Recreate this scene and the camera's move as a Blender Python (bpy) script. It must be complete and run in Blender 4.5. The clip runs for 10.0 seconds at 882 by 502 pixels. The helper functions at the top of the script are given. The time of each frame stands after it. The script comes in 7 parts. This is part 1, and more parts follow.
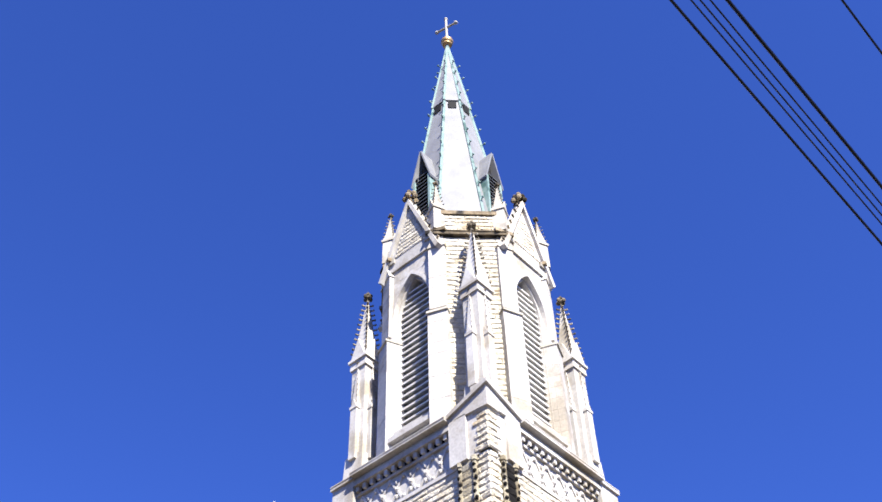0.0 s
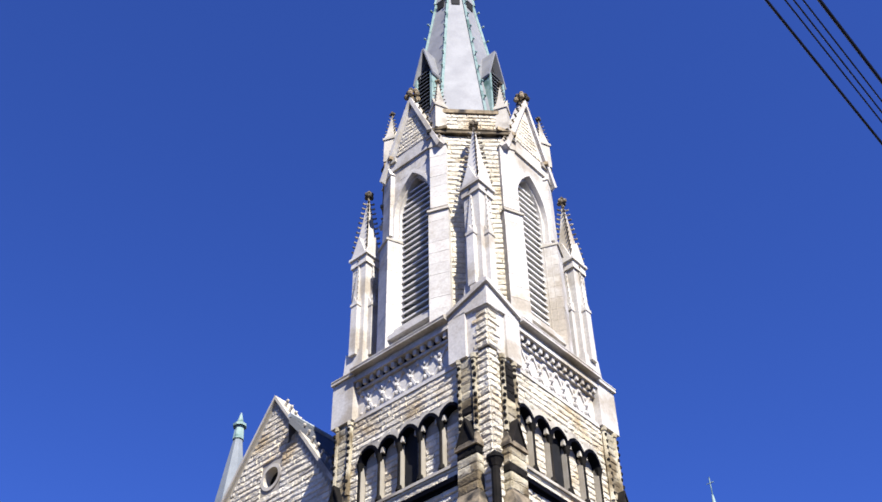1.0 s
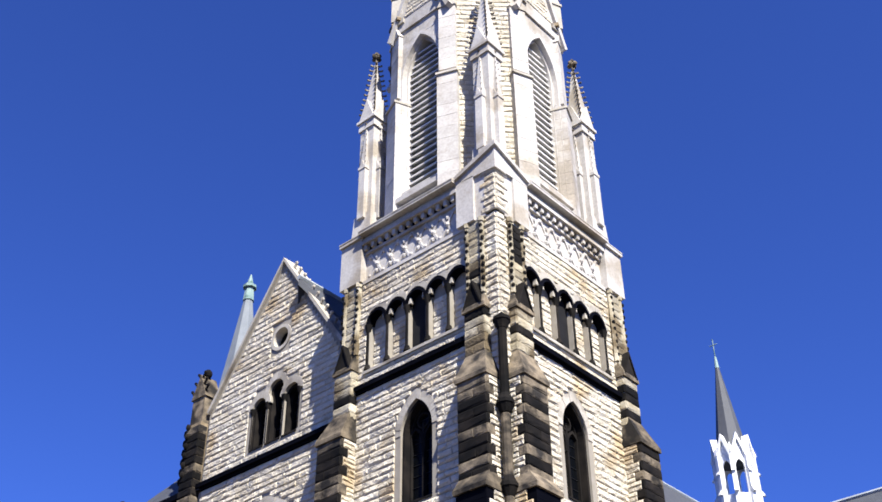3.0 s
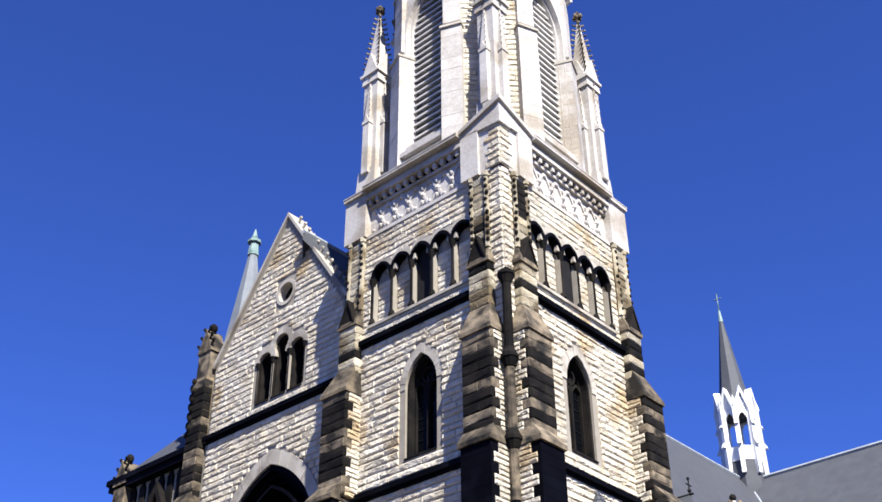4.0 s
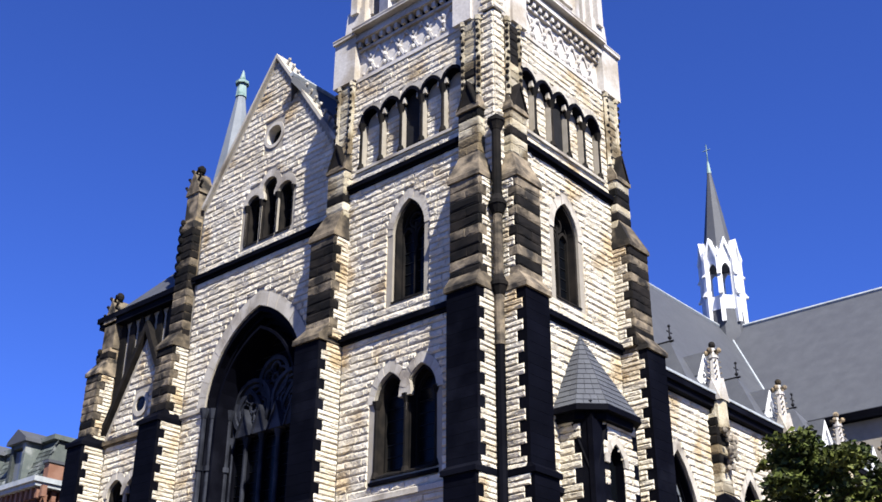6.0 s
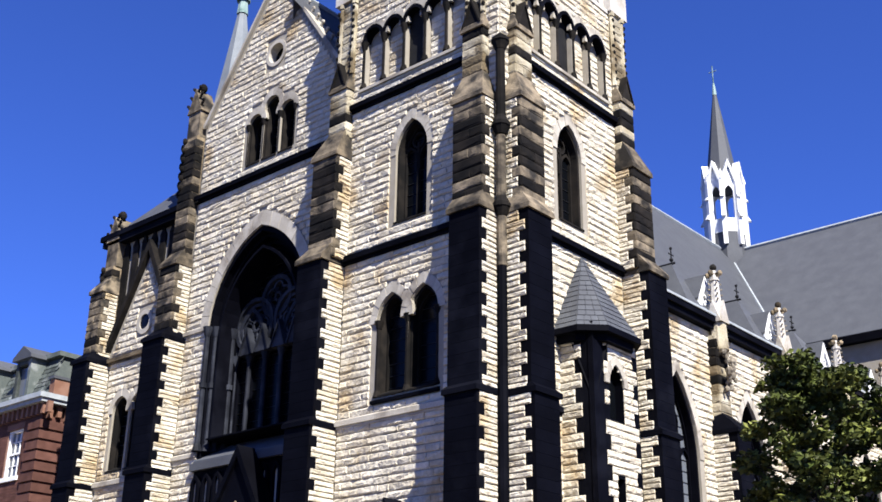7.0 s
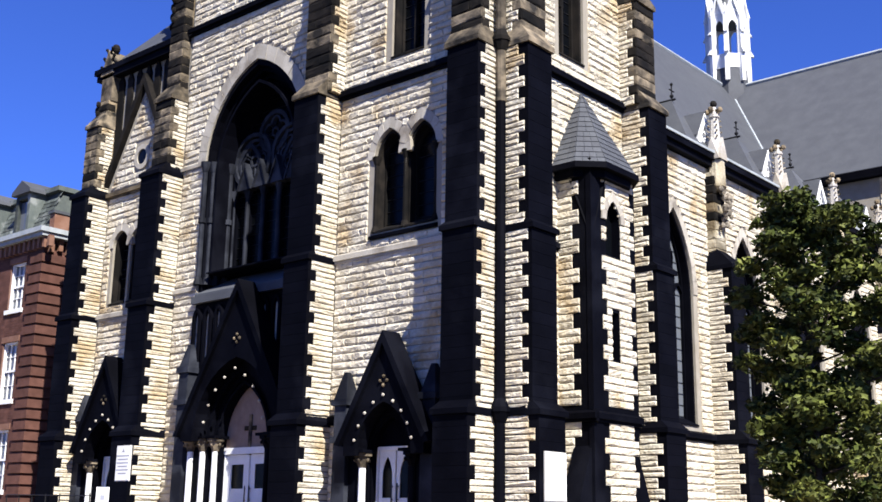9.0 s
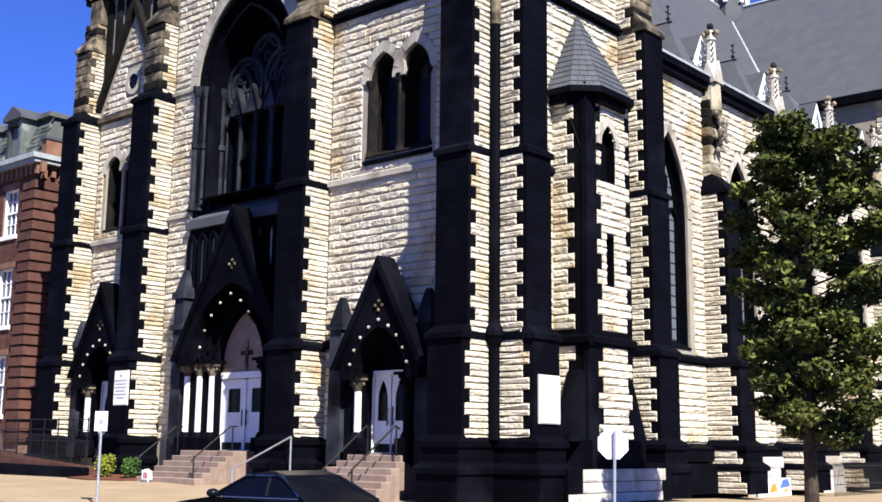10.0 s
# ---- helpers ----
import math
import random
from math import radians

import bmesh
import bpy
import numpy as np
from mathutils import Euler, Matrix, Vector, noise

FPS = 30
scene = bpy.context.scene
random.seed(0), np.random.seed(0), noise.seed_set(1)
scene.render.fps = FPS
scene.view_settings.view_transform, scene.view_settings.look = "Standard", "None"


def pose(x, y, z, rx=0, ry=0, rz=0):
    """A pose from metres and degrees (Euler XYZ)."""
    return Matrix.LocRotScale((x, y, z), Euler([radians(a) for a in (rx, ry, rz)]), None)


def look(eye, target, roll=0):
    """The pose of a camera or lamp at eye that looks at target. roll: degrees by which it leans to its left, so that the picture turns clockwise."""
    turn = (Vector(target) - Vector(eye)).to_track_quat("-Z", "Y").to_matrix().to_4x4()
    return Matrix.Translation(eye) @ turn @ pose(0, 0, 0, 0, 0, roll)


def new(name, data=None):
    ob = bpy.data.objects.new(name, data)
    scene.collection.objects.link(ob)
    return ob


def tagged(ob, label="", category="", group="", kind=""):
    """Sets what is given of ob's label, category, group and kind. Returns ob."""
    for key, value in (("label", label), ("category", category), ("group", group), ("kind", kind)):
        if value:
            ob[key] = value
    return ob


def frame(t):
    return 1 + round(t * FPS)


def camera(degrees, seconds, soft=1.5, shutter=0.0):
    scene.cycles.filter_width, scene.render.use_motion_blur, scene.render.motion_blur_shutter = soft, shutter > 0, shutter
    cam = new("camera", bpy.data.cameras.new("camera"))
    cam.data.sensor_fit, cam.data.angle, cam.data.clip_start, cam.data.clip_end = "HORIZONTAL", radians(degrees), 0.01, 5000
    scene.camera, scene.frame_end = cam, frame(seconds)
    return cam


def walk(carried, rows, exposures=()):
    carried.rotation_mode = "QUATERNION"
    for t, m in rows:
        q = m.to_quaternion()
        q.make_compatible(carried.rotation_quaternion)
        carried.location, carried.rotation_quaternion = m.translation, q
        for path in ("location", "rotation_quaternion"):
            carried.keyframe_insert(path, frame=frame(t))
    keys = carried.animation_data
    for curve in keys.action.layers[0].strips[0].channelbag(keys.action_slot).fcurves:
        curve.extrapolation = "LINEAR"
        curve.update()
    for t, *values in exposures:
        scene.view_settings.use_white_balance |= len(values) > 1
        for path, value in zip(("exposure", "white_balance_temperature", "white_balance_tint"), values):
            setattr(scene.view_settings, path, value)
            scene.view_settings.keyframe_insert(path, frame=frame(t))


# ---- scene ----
cam = camera(42.95, 10.0, soft=1.6)
EYE = (20.37, -26.05, 1.6)
PATH = [
    (0.0, 138.401, 1.319, 42.152),
    (0.5, 135.249, 1.155, 41.705),
    (1.0, 133.247, 0.846, 41.740),
    (1.5, 130.984, 0.414, 41.661),
    (2.0, 129.182, 0.408, 41.858),
    (2.5, 127.488, 0.409, 41.793),
    (2.7, 127.010, 0.390, 41.797),
    (3.8, 124.415, 0.400, 42.200),
    (4.0, 123.965, 0.332, 42.121),
    (4.5, 121.488, 0.261, 41.593),
    (5.0, 119.418, 0.285, 41.532),
    (5.2, 118.557, 0.300, 41.545),
    (6.3, 115.020, -0.520, 41.200),
    (6.5, 114.101, -0.564, 41.428),
    (7.0, 112.068, -0.728, 41.032),
    (7.5, 109.742, -0.815, 41.072),
    (8.0, 107.426, -0.914, 40.846),
    (8.5, 105.345, -0.970, 40.836),
    (9.0, 103.708, -0.888, 40.874),
    (9.5, 101.688, -0.714, 40.571),
    (10.0, 99.892, -0.665, 40.637),
]
walk(cam, [(t, pose(*EYE, rx, ry, rz)) for t, rx, ry, rz in PATH],
     exposures=[(0.0, 1.81), (0.5, 1.61), (1.0, 1.47), (4.0, 1.44), (7.5, 1.44), (10.0, 1.41)])

# ---- light ----
SUN_EL, SUN_AZ = 46.0, 64.5     # degrees; azimuth from -y towards +x
world = bpy.data.worlds.new("sky")
scene.world = world
world.use_nodes = True
wn = world.node_tree.nodes
sky = wn.new("ShaderNodeTexSky")
sky.sky_type = "NISHITA"
sky.sun_disc = False
sky.sun_elevation = radians(SUN_EL)
sky.sun_rotation = radians(180 - SUN_AZ)
sky.air_density, sky.dust_density, sky.ozone_density = 0.75, 0.1, 6.0
tint = wn.new("ShaderNodeMix")          # the deep blue of a very dry autumn sky
tint.data_type, tint.blend_type = "RGBA", "MULTIPLY"
tint.inputs["Factor"].default_value = 1.0
tint.inputs["B"].default_value = (0.67, 0.92, 1.9, 1)
world.node_tree.links.new(sky.outputs[0], tint.inputs["A"])
world.node_tree.links.new(tint.outputs["Result"], wn["Background"].inputs[0])
wn["Background"].inputs[1].default_value = 0.0434
sun = new("sun", bpy.data.lights.new("sun", "SUN"))
sun.data.energy, sun.data.angle, sun.data.color = 5.0, radians(0.53), (1.0, 0.965, 0.90)
sx = math.sin(radians(SUN_AZ)) * math.cos(radians(SUN_EL))
sy = -math.cos(radians(SUN_AZ)) * math.cos(radians(SUN_EL))
sz = math.sin(radians(SUN_EL))
sun.matrix_world = look((sx * 90, sy * 90, sz * 90), (0, 0, 0))


# ---- materials ----
def material(name, base, second, rough=0.85, scale=3.0, fine=40.0, bump=0.3, piece=0.0, metal=0.0, third=None, amount=0.5, dist=0.02, spec=0.12):
    """Two colours mixed by broad noise, a third in patches, fine grain, relief; piece: how far single pieces differ."""
    m = bpy.data.materials.new(name)
    m.use_nodes = True
    nt = m.node_tree
    n, l = nt.nodes, nt.links
    b = n["Principled BSDF"]
    geo, obj, tex = n.new("ShaderNodeNewGeometry"), n.new("ShaderNodeObjectInfo"), n.new("ShaderNodeTexCoord")
    big, small = n.new("ShaderNodeTexNoise"), n.new("ShaderNodeTexNoise")
    big.inputs["Scale"].default_value, small.inputs["Scale"].default_value = scale, fine
    big.inputs["Detail"].default_value, small.inputs["Detail"].default_value = 5, 4
    pos = n.new("ShaderNodeNewGeometry")
    for k in (big, small):
        l.new(pos.outputs["Position"], k.inputs["Vector"])
    ramp = n.new("ShaderNodeValToRGB")
    ramp.color_ramp.elements[0].position, ramp.color_ramp.elements[1].position = 0.35, 0.68
    ramp.color_ramp.elements[0].color, ramp.color_ramp.elements[1].color = (*base, 1), (*second, 1)
    l.new(big.outputs["Fac"], ramp.inputs["Fac"])
    col = ramp.outputs["Color"]
    if third:
        patch = n.new("ShaderNodeTexNoise")
        patch.inputs["Scale"].default_value, patch.inputs["Detail"].default_value = scale * 0.45, 6
        l.new(pos.outputs["Position"], patch.inputs["Vector"])
        cut = n.new("ShaderNodeMapRange")
        cut.inputs["From Min"].default_value, cut.inputs["From Max"].default_value = 0.62 - amount * 0.3, 0.74 - amount * 0.3
        l.new(patch.outputs["Fac"], cut.inputs["Value"])
        mx = n.new("ShaderNodeMix")
        mx.data_type = "RGBA"
        l.new(cut.outputs[0], mx.inputs["Factor"])
        l.new(col, mx.inputs["A"])
        mx.inputs["B"].default_value = (*third, 1)
        col = mx.outputs["Result"]
    hsv = n.new("ShaderNodeHueSaturation")
    l.new(col, hsv.inputs["Color"])
    add = n.new("ShaderNodeMath")
    l.new(geo.outputs["Random Per Island"], add.inputs[0])
    l.new(obj.outputs["Random"], add.inputs[1])
    fr = n.new("ShaderNodeMath")
    fr.operation = "FRACT"
    l.new(add.outputs[0], fr.inputs[0])
    val = n.new("ShaderNodeMapRange")
    val.inputs["To Min"].default_value, val.inputs["To Max"].default_value = 1 - piece, 1 + piece * 0.6
    l.new(fr.outputs[0], val.inputs["Value"])
    gr = n.new("ShaderNodeMapRange")
    gr.inputs["From Min"].default_value, gr.inputs["From Max"].default_value = 0.3, 0.7
    gr.inputs["To Min"].default_value, gr.inputs["To Max"].default_value = 0.86, 1.1
    l.new(small.outputs["Fac"], gr.inputs["Value"])
    mul = n.new("ShaderNodeMath")
    mul.operation = "MULTIPLY"
    l.new(val.outputs[0], mul.inputs[0])
    l.new(gr.outputs[0], mul.inputs[1])
    l.new(mul.outputs[0], hsv.inputs["Value"])
    l.new(hsv.outputs["Color"], b.inputs["Base Color"])
    b.inputs["Roughness"].default_value, b.inputs["Metallic"].default_value = rough, metal
    b.inputs["Specular IOR Level"].default_value = spec
    bp = n.new("ShaderNodeBump")
    bp.inputs["Strength"].default_value, bp.inputs["Distance"].default_value = bump, dist
    l.new(small.outputs["Fac"], bp.inputs["Height"])
    l.new(bp.outputs["Normal"], b.inputs["Normal"])
    return m


ROCK = material("rock_faced_limestone", (0.46, 0.4048, 0.3082), (0.552, 0.5106, 0.4232), 0.9, 1.2, 9, 0.9, 0.16, third=(0.368, 0.2852, 0.1748), amount=0.25, dist=0.07)
WARM = material("ochre_stained_limestone", (0.30, 0.255, 0.17), (0.41, 0.37, 0.285), 0.9, 1.6, 14, 0.7, 0.3, third=(0.13, 0.10, 0.06), amount=0.5, dist=0.05)
MORTAR = material("grey_mortar", (0.23, 0.205, 0.165), (0.27, 0.245, 0.205), 0.95, 2, 50, 0.3)
PALE = material("smooth_white_limestone", (0.3999, 0.372, 0.3395), (0.465, 0.4417, 0.4046), 0.85, 1.1, 9, 0.2, 0.13, third=(0.3069, 0.2697, 0.2185), amount=0.35)
TRIM = material("dressed_grey_limestone", (0.33, 0.3, 0.25), (0.39, 0.36, 0.31), 0.85, 1.5, 20, 0.25, 0.14, third=(0.2, 0.175, 0.145), amount=0.3)
CARVED = material("weathered_carved_limestone", (0.17, 0.14, 0.105), (0.30, 0.265, 0.21), 0.9, 5, 24, 0.5, 0.35, third=(0.05, 0.043, 0.037), amount=0.4, dist=0.03)
UMBER = material("umber_weathered_sandstone", (0.06, 0.05, 0.038), (0.2, 0.16, 0.11), 0.9, 2.4, 18, 0.6, 0.4, third=(0.02, 0.018, 0.016), amount=0.4, dist=0.04)
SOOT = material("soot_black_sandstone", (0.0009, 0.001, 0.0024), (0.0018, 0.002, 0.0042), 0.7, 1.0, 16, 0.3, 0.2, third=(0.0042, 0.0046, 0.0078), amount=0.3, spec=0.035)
DARK_GREY = material("dark_grey_stone", (0.012, 0.0135, 0.0195), (0.033, 0.036, 0.0465), 0.6, 1.5, 20, 0.3, 0.3, third=(0.006, 0.00675, 0.0105), amount=0.4, spec=0.1)
BROWN = material("weathered_brown_sandstone", (0.1125, 0.08625, 0.05625), (0.255, 0.1988, 0.1275), 0.9, 2.2, 18, 0.6, 0.85, third=(0.0225, 0.02025, 0.01875), amount=0.35, dist=0.04)
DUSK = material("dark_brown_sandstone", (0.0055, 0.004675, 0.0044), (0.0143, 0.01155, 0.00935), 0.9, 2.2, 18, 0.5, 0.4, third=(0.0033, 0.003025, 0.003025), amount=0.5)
SLATE_MID = material("blue_grey_slate", (0.1275, 0.1425, 0.1575), (0.1725, 0.1875, 0.2025), 0.5, 0.8, 20, 0.25, 0.1)
SLATE = material("grey_slate", (0.058, 0.061, 0.07), (0.07, 0.074, 0.083), 0.6, 1.3, 22, 0.25, 0.12)
SLATE_PALE = material("weathered_pale_slate", (0.1615, 0.1615, 0.1696), (0.2099, 0.2099, 0.214), 0.45, 1.0, 18, 0.3, 0.10)
COPPER = material("green_copper", (0.1581, 0.2319, 0.2161), (0.2213, 0.2898, 0.274), 0.6, 3, 30, 0.15, 0.1, third=(0.06324, 0.1159, 0.1054), amount=0.3)
LEAD = material("grey_lead_capping", (0.238, 0.259, 0.273), (0.308, 0.329, 0.343), 0.6, 3, 30, 0.1, 0.05)
WHITE = material("white_paint", (0.666, 0.666, 0.657), (0.72, 0.72, 0.711), 0.5, 2, 30, 0.08, 0.03)
SLAT = material("louvre_paint", (0.465, 0.45, 0.4275), (0.525, 0.51, 0.4875), 0.6, 2, 30, 0.1, 0.08)
# near-black; its sheets stand in for the shade inside openings
DARK = material("unlit_void_black", (0.008, 0.008, 0.009), (0.012, 0.012, 0.013), 0.8, 2, 20, 0.1)
IRON = material("black_iron", (0.012, 0.012, 0.013), (0.02, 0.02, 0.021), 0.45, 6, 40, 0.1, metal=0.3)
GOLD = material("gilded_ball", (0.45, 0.27, 0.10), (0.55, 0.36, 0.15), 0.4, 3, 30, 0.1, metal=0.6, spec=0.5)
BRICK = material("red_brick", (0.0735, 0.0336, 0.0259), (0.105, 0.049, 0.0378), 0.9, 2, 30, 0.3, 0.22)
BRICK_JOINT = material("brick_mortar", (0.1364, 0.0806, 0.062), (0.1612, 0.0992, 0.0744), 0.95, 3, 40, 0.2)
TERRA = material("brown_terracotta", (0.1488, 0.0744, 0.0496), (0.1984, 0.1116, 0.0806), 0.85, 2, 30, 0.2, 0.1)
CONCRETE = material("tan_concrete", (0.2448, 0.1836, 0.1151), (0.284, 0.2154, 0.142), 0.9, 0.7, 25, 0.15, 0.04)
ASPHALT = material("asphalt", (0.045, 0.045, 0.047), (0.065, 0.064, 0.063), 0.9, 0.6, 60, 0.4)
GRANITE = material("pink_granite", (0.2017, 0.1441, 0.1153), (0.2499, 0.185, 0.149), 0.7, 3, 60, 0.1, 0.12)
MULCH = material("red_mulch", (0.112, 0.042, 0.0245), (0.168, 0.07, 0.042), 0.95, 6, 40, 0.8, 0.2)
BARK = material("brown_bark", (0.033, 0.02475, 0.0176), (0.0605, 0.04675, 0.0341), 0.95, 5, 30, 0.8)
LEAF = material("green_leaves", (0.022, 0.034, 0.007), (0.115, 0.125, 0.028), 0.55, 1.2, 10, 0.1, 0.75)
SHRUB = material("bright_shrub_leaves", (0.15, 0.1875, 0.0225), (0.255, 0.27, 0.045), 0.55, 4, 20, 0.1, 0.4)
SHRUB_DARK = material("green_shrub_leaves", (0.0375, 0.09, 0.01875), (0.075, 0.1425, 0.0375), 0.55, 4, 20, 0.1, 0.4)
STEEL = material("galvanised_steel", (0.42, 0.43, 0.45), (0.52, 0.53, 0.55), 0.45, 4, 40, 0.08, metal=0.7, spec=0.5)
CAR = material("black_car_paint", (0.004, 0.005, 0.008), (0.006, 0.007, 0.010), 0.22, 1, 20, 0.0, spec=0.1)
RUBBER = material("black_rubber", (0.012, 0.012, 0.012), (0.018, 0.018, 0.018), 0.8, 5, 40, 0.2)
CHROME = material("chrome", (0.62, 0.63, 0.66), (0.7, 0.71, 0.73), 0.15, 3, 20, 0.0, metal=1.0, spec=0.5)
RED_LENS = material("red_tail_lens", (0.30, 0.01, 0.01), (0.36, 0.015, 0.015), 0.15, 3, 20, 0.0, spec=0.5)
YELLOW = material("yellow_paint", (0.55, 0.40, 0.05), (0.6, 0.46, 0.08), 0.6, 3, 20, 0.05)
ORANGE = material("orange_paint", (0.55, 0.19, 0.03), (0.6, 0.24, 0.05), 0.6, 3, 20, 0.05)
BLUE = material("blue_paint", (0.05, 0.10, 0.38), (0.08, 0.14, 0.45), 0.6, 3, 20, 0.05)
GREY_INK = material("grey_ink", (0.25, 0.26, 0.30), (0.30, 0.31, 0.34), 0.8, 5, 40, 0.0)
SIDING = material("grey_green_siding", (0.06375, 0.075, 0.07125), (0.08625, 0.0975, 0.09), 0.8, 3, 20, 0.1, 0.55, third=(0.16, 0.17, 0.165), amount=0.3)


def glass(name, tint, rough):
    m = bpy.data.materials.new(name)
    m.use_nodes = True
    b = m.node_tree.nodes["Principled BSDF"]
    t = m.node_tree.nodes.new("ShaderNodeTexNoise")
    t.inputs["Scale"].default_value = 2.0
    bp = m.node_tree.nodes.new("ShaderNodeBump")
    bp.inputs["Strength"].default_value = 0.12
    m.node_tree.links.new(t.outputs["Fac"], bp.inputs["Height"])
    m.node_tree.links.new(bp.outputs["Normal"], b.inputs["Normal"])
    b.inputs["Base Color"].default_value, b.inputs["Roughness"].default_value = (*tint, 1), rough
    b.inputs["Specular IOR Level"].default_value = 0.12 if rough > 0.2 else 0.3
    return m


GLASS = glass("leaded_window_glass", (0.002, 0.0025, 0.0035), 0.25)
CLEAR = glass("pale_window_glass", (0.10, 0.11, 0.125), 0.08)
TINTED = glass("tinted_car_glass", (0.002, 0.0024, 0.005), 0.21)

# ---- builders ----
Z = Vector((0, 0, 1))


class Face:
    """A wall's own frame: s along it, z up, d out of it."""

    def __init__(self, origin, along, out):
        self.o, self.a, self.n = Vector(origin), Vector(along).normalized(), Vector(out).normalized()

    def p(self, s, z, d=0.0):
        return self.o + self.a * s + self.n * d + Z * z

    def side(self, s, sign):
        """The frame of a face that stands out at s; its s runs outwards from the wall."""
        return Face(self.p(s, 0), self.n, self.a * sign)


FRONT = Face((0, 0, 0), (1, 0, 0), (0, -1, 0))
SIDE = Face((0, 0, 0), (0, 1, 0), (1, 0, 0))


def empty(name, at=(0, 0, 0)):
    e = new(name)
    e.location = at
    return e


def part(name, bm, mat, parent, label="", kind="", smooth=False):
    me = bpy.data.meshes.new(name)
    if bm.faces:
        bmesh.ops.recalc_face_normals(bm, faces=bm.faces)
    if name in ("wall", "roof", "buttress", "corner_pier", "string_course", "corner", "turret_wall", "cornice"):
        bmesh.ops.remove_doubles(bm, verts=bm.verts, dist=0.002)
    bm.to_mesh(me)
    bm.free()
    me.materials.append(mat)
    if smooth:
        me.polygons.foreach_set("use_smooth", [True] * len(me.polygons))
    ob = new(name, me)
    if parent:
        ob.parent = parent
        if parent.type == "EMPTY":
            ob.matrix_parent_inverse = Matrix.Translation(-Vector(parent.location))
    return tagged(ob, label, "", "", kind)


def hull8(bm, pts):
    v = [bm.verts.new(p) for p in pts]
    for f in ((0, 1, 2, 3), (7, 6, 5, 4), (0, 4, 5, 1), (1, 5, 6, 2), (2, 6, 7, 3), (3, 7, 4, 0)):
        bm.faces.new([v[i] for i in f])


def box(bm, x0, x1, y0, y1, z0, z1):
    hull8(bm, [(x0, y0, z0), (x1, y0, z0), (x1, y1, z0), (x0, y1, z0), (x0, y0, z1), (x1, y0, z1), (x1, y1, z1), (x0, y1, z1)])


def fbox(bm, F, s0, s1, z0, z1, d0, d1):
    hull8(bm, [F.p(s0, z0, d0), F.p(s1, z0, d0), F.p(s1, z0, d1), F.p(s0, z0, d1), F.p(s0, z1, d0), F.p(s1, z1, d0), F.p(s1, z1, d1), F.p(s0, z1, d1)])


def fslope(bm, F, s0, s1, z0, z1, d0, d1, lip=0.0):
    """A weathering: flat bottom, top that falls from the wall at z1 to the front at z0 + lip."""
    hull8(bm, [F.p(s0, z0, d0), F.p(s1, z0, d0), F.p(s1, z0, d1), F.p(s0, z0, d1), F.p(s0, z1, d0), F.p(s1, z1, d0), F.p(s1, z0 + lip, d1), F.p(s0, z0 + lip, d1)])


def fprism(bm, F, poly, d0, d1):
    a = [bm.verts.new(F.p(s, z, d0)) for s, z in poly]
    b = [bm.verts.new(F.p(s, z, d1)) for s, z in poly]
    bm.faces.new(a)
    bm.faces.new(b[::-1])
    for i in range(len(poly)):
        j = (i + 1) % len(poly)
        bm.faces.new([a[i], b[i], b[j], a[j]])


def frustum(bm, c, z0, z1, r0, r1, n=8, turn=22.5):
    """A tapered n-sided solid; r is the distance of its sides from the axis."""
    k = 1 / math.cos(math.pi / n)
    ring = lambda r, z: [bm.verts.new((c[0] + r * k * math.cos(radians(turn) + i * math.tau / n), c[1] + r * k * math.sin(radians(turn) + i * math.tau / n), z)) for i in range(n)]
    a, b = ring(r0, z0), ring(max(r1, 0.004), z1)
    bm.faces.new(a[::-1])
    bm.faces.new(b)
    for i in range(n):
        j = (i + 1) % n
        bm.faces.new([a[i], a[j], b[j], b[i]])


def bar(bm, p, q, r, n=6):
    p, q = Vector(p), Vector(q)
    w = (q - p).normalized()
    u = w.cross(Z if abs(w.z) < 0.9 else Vector((1, 0, 0))).normalized()
    v = w.cross(u)
    a = [bm.verts.new(p + (u * math.cos(i * math.tau / n) + v * math.sin(i * math.tau / n)) * r) for i in range(n)]
    b = [bm.verts.new(q + (u * math.cos(i * math.tau / n) + v * math.sin(i * math.tau / n)) * r) for i in range(n)]
    bm.faces.new(a[::-1])
    bm.faces.new(b)
    for i in range(n):
        j = (i + 1) % n
        bm.faces.new([a[i], a[j], b[j], b[i]])


def ball(bm, c, r, sz=1.0, u=8, v=6):
    bmesh.ops.create_uvsphere(bm, u_segments=u, v_segments=v, radius=r, matrix=Matrix.Translation(c) @ Matrix.Diagonal((1, 1, sz, 1)))


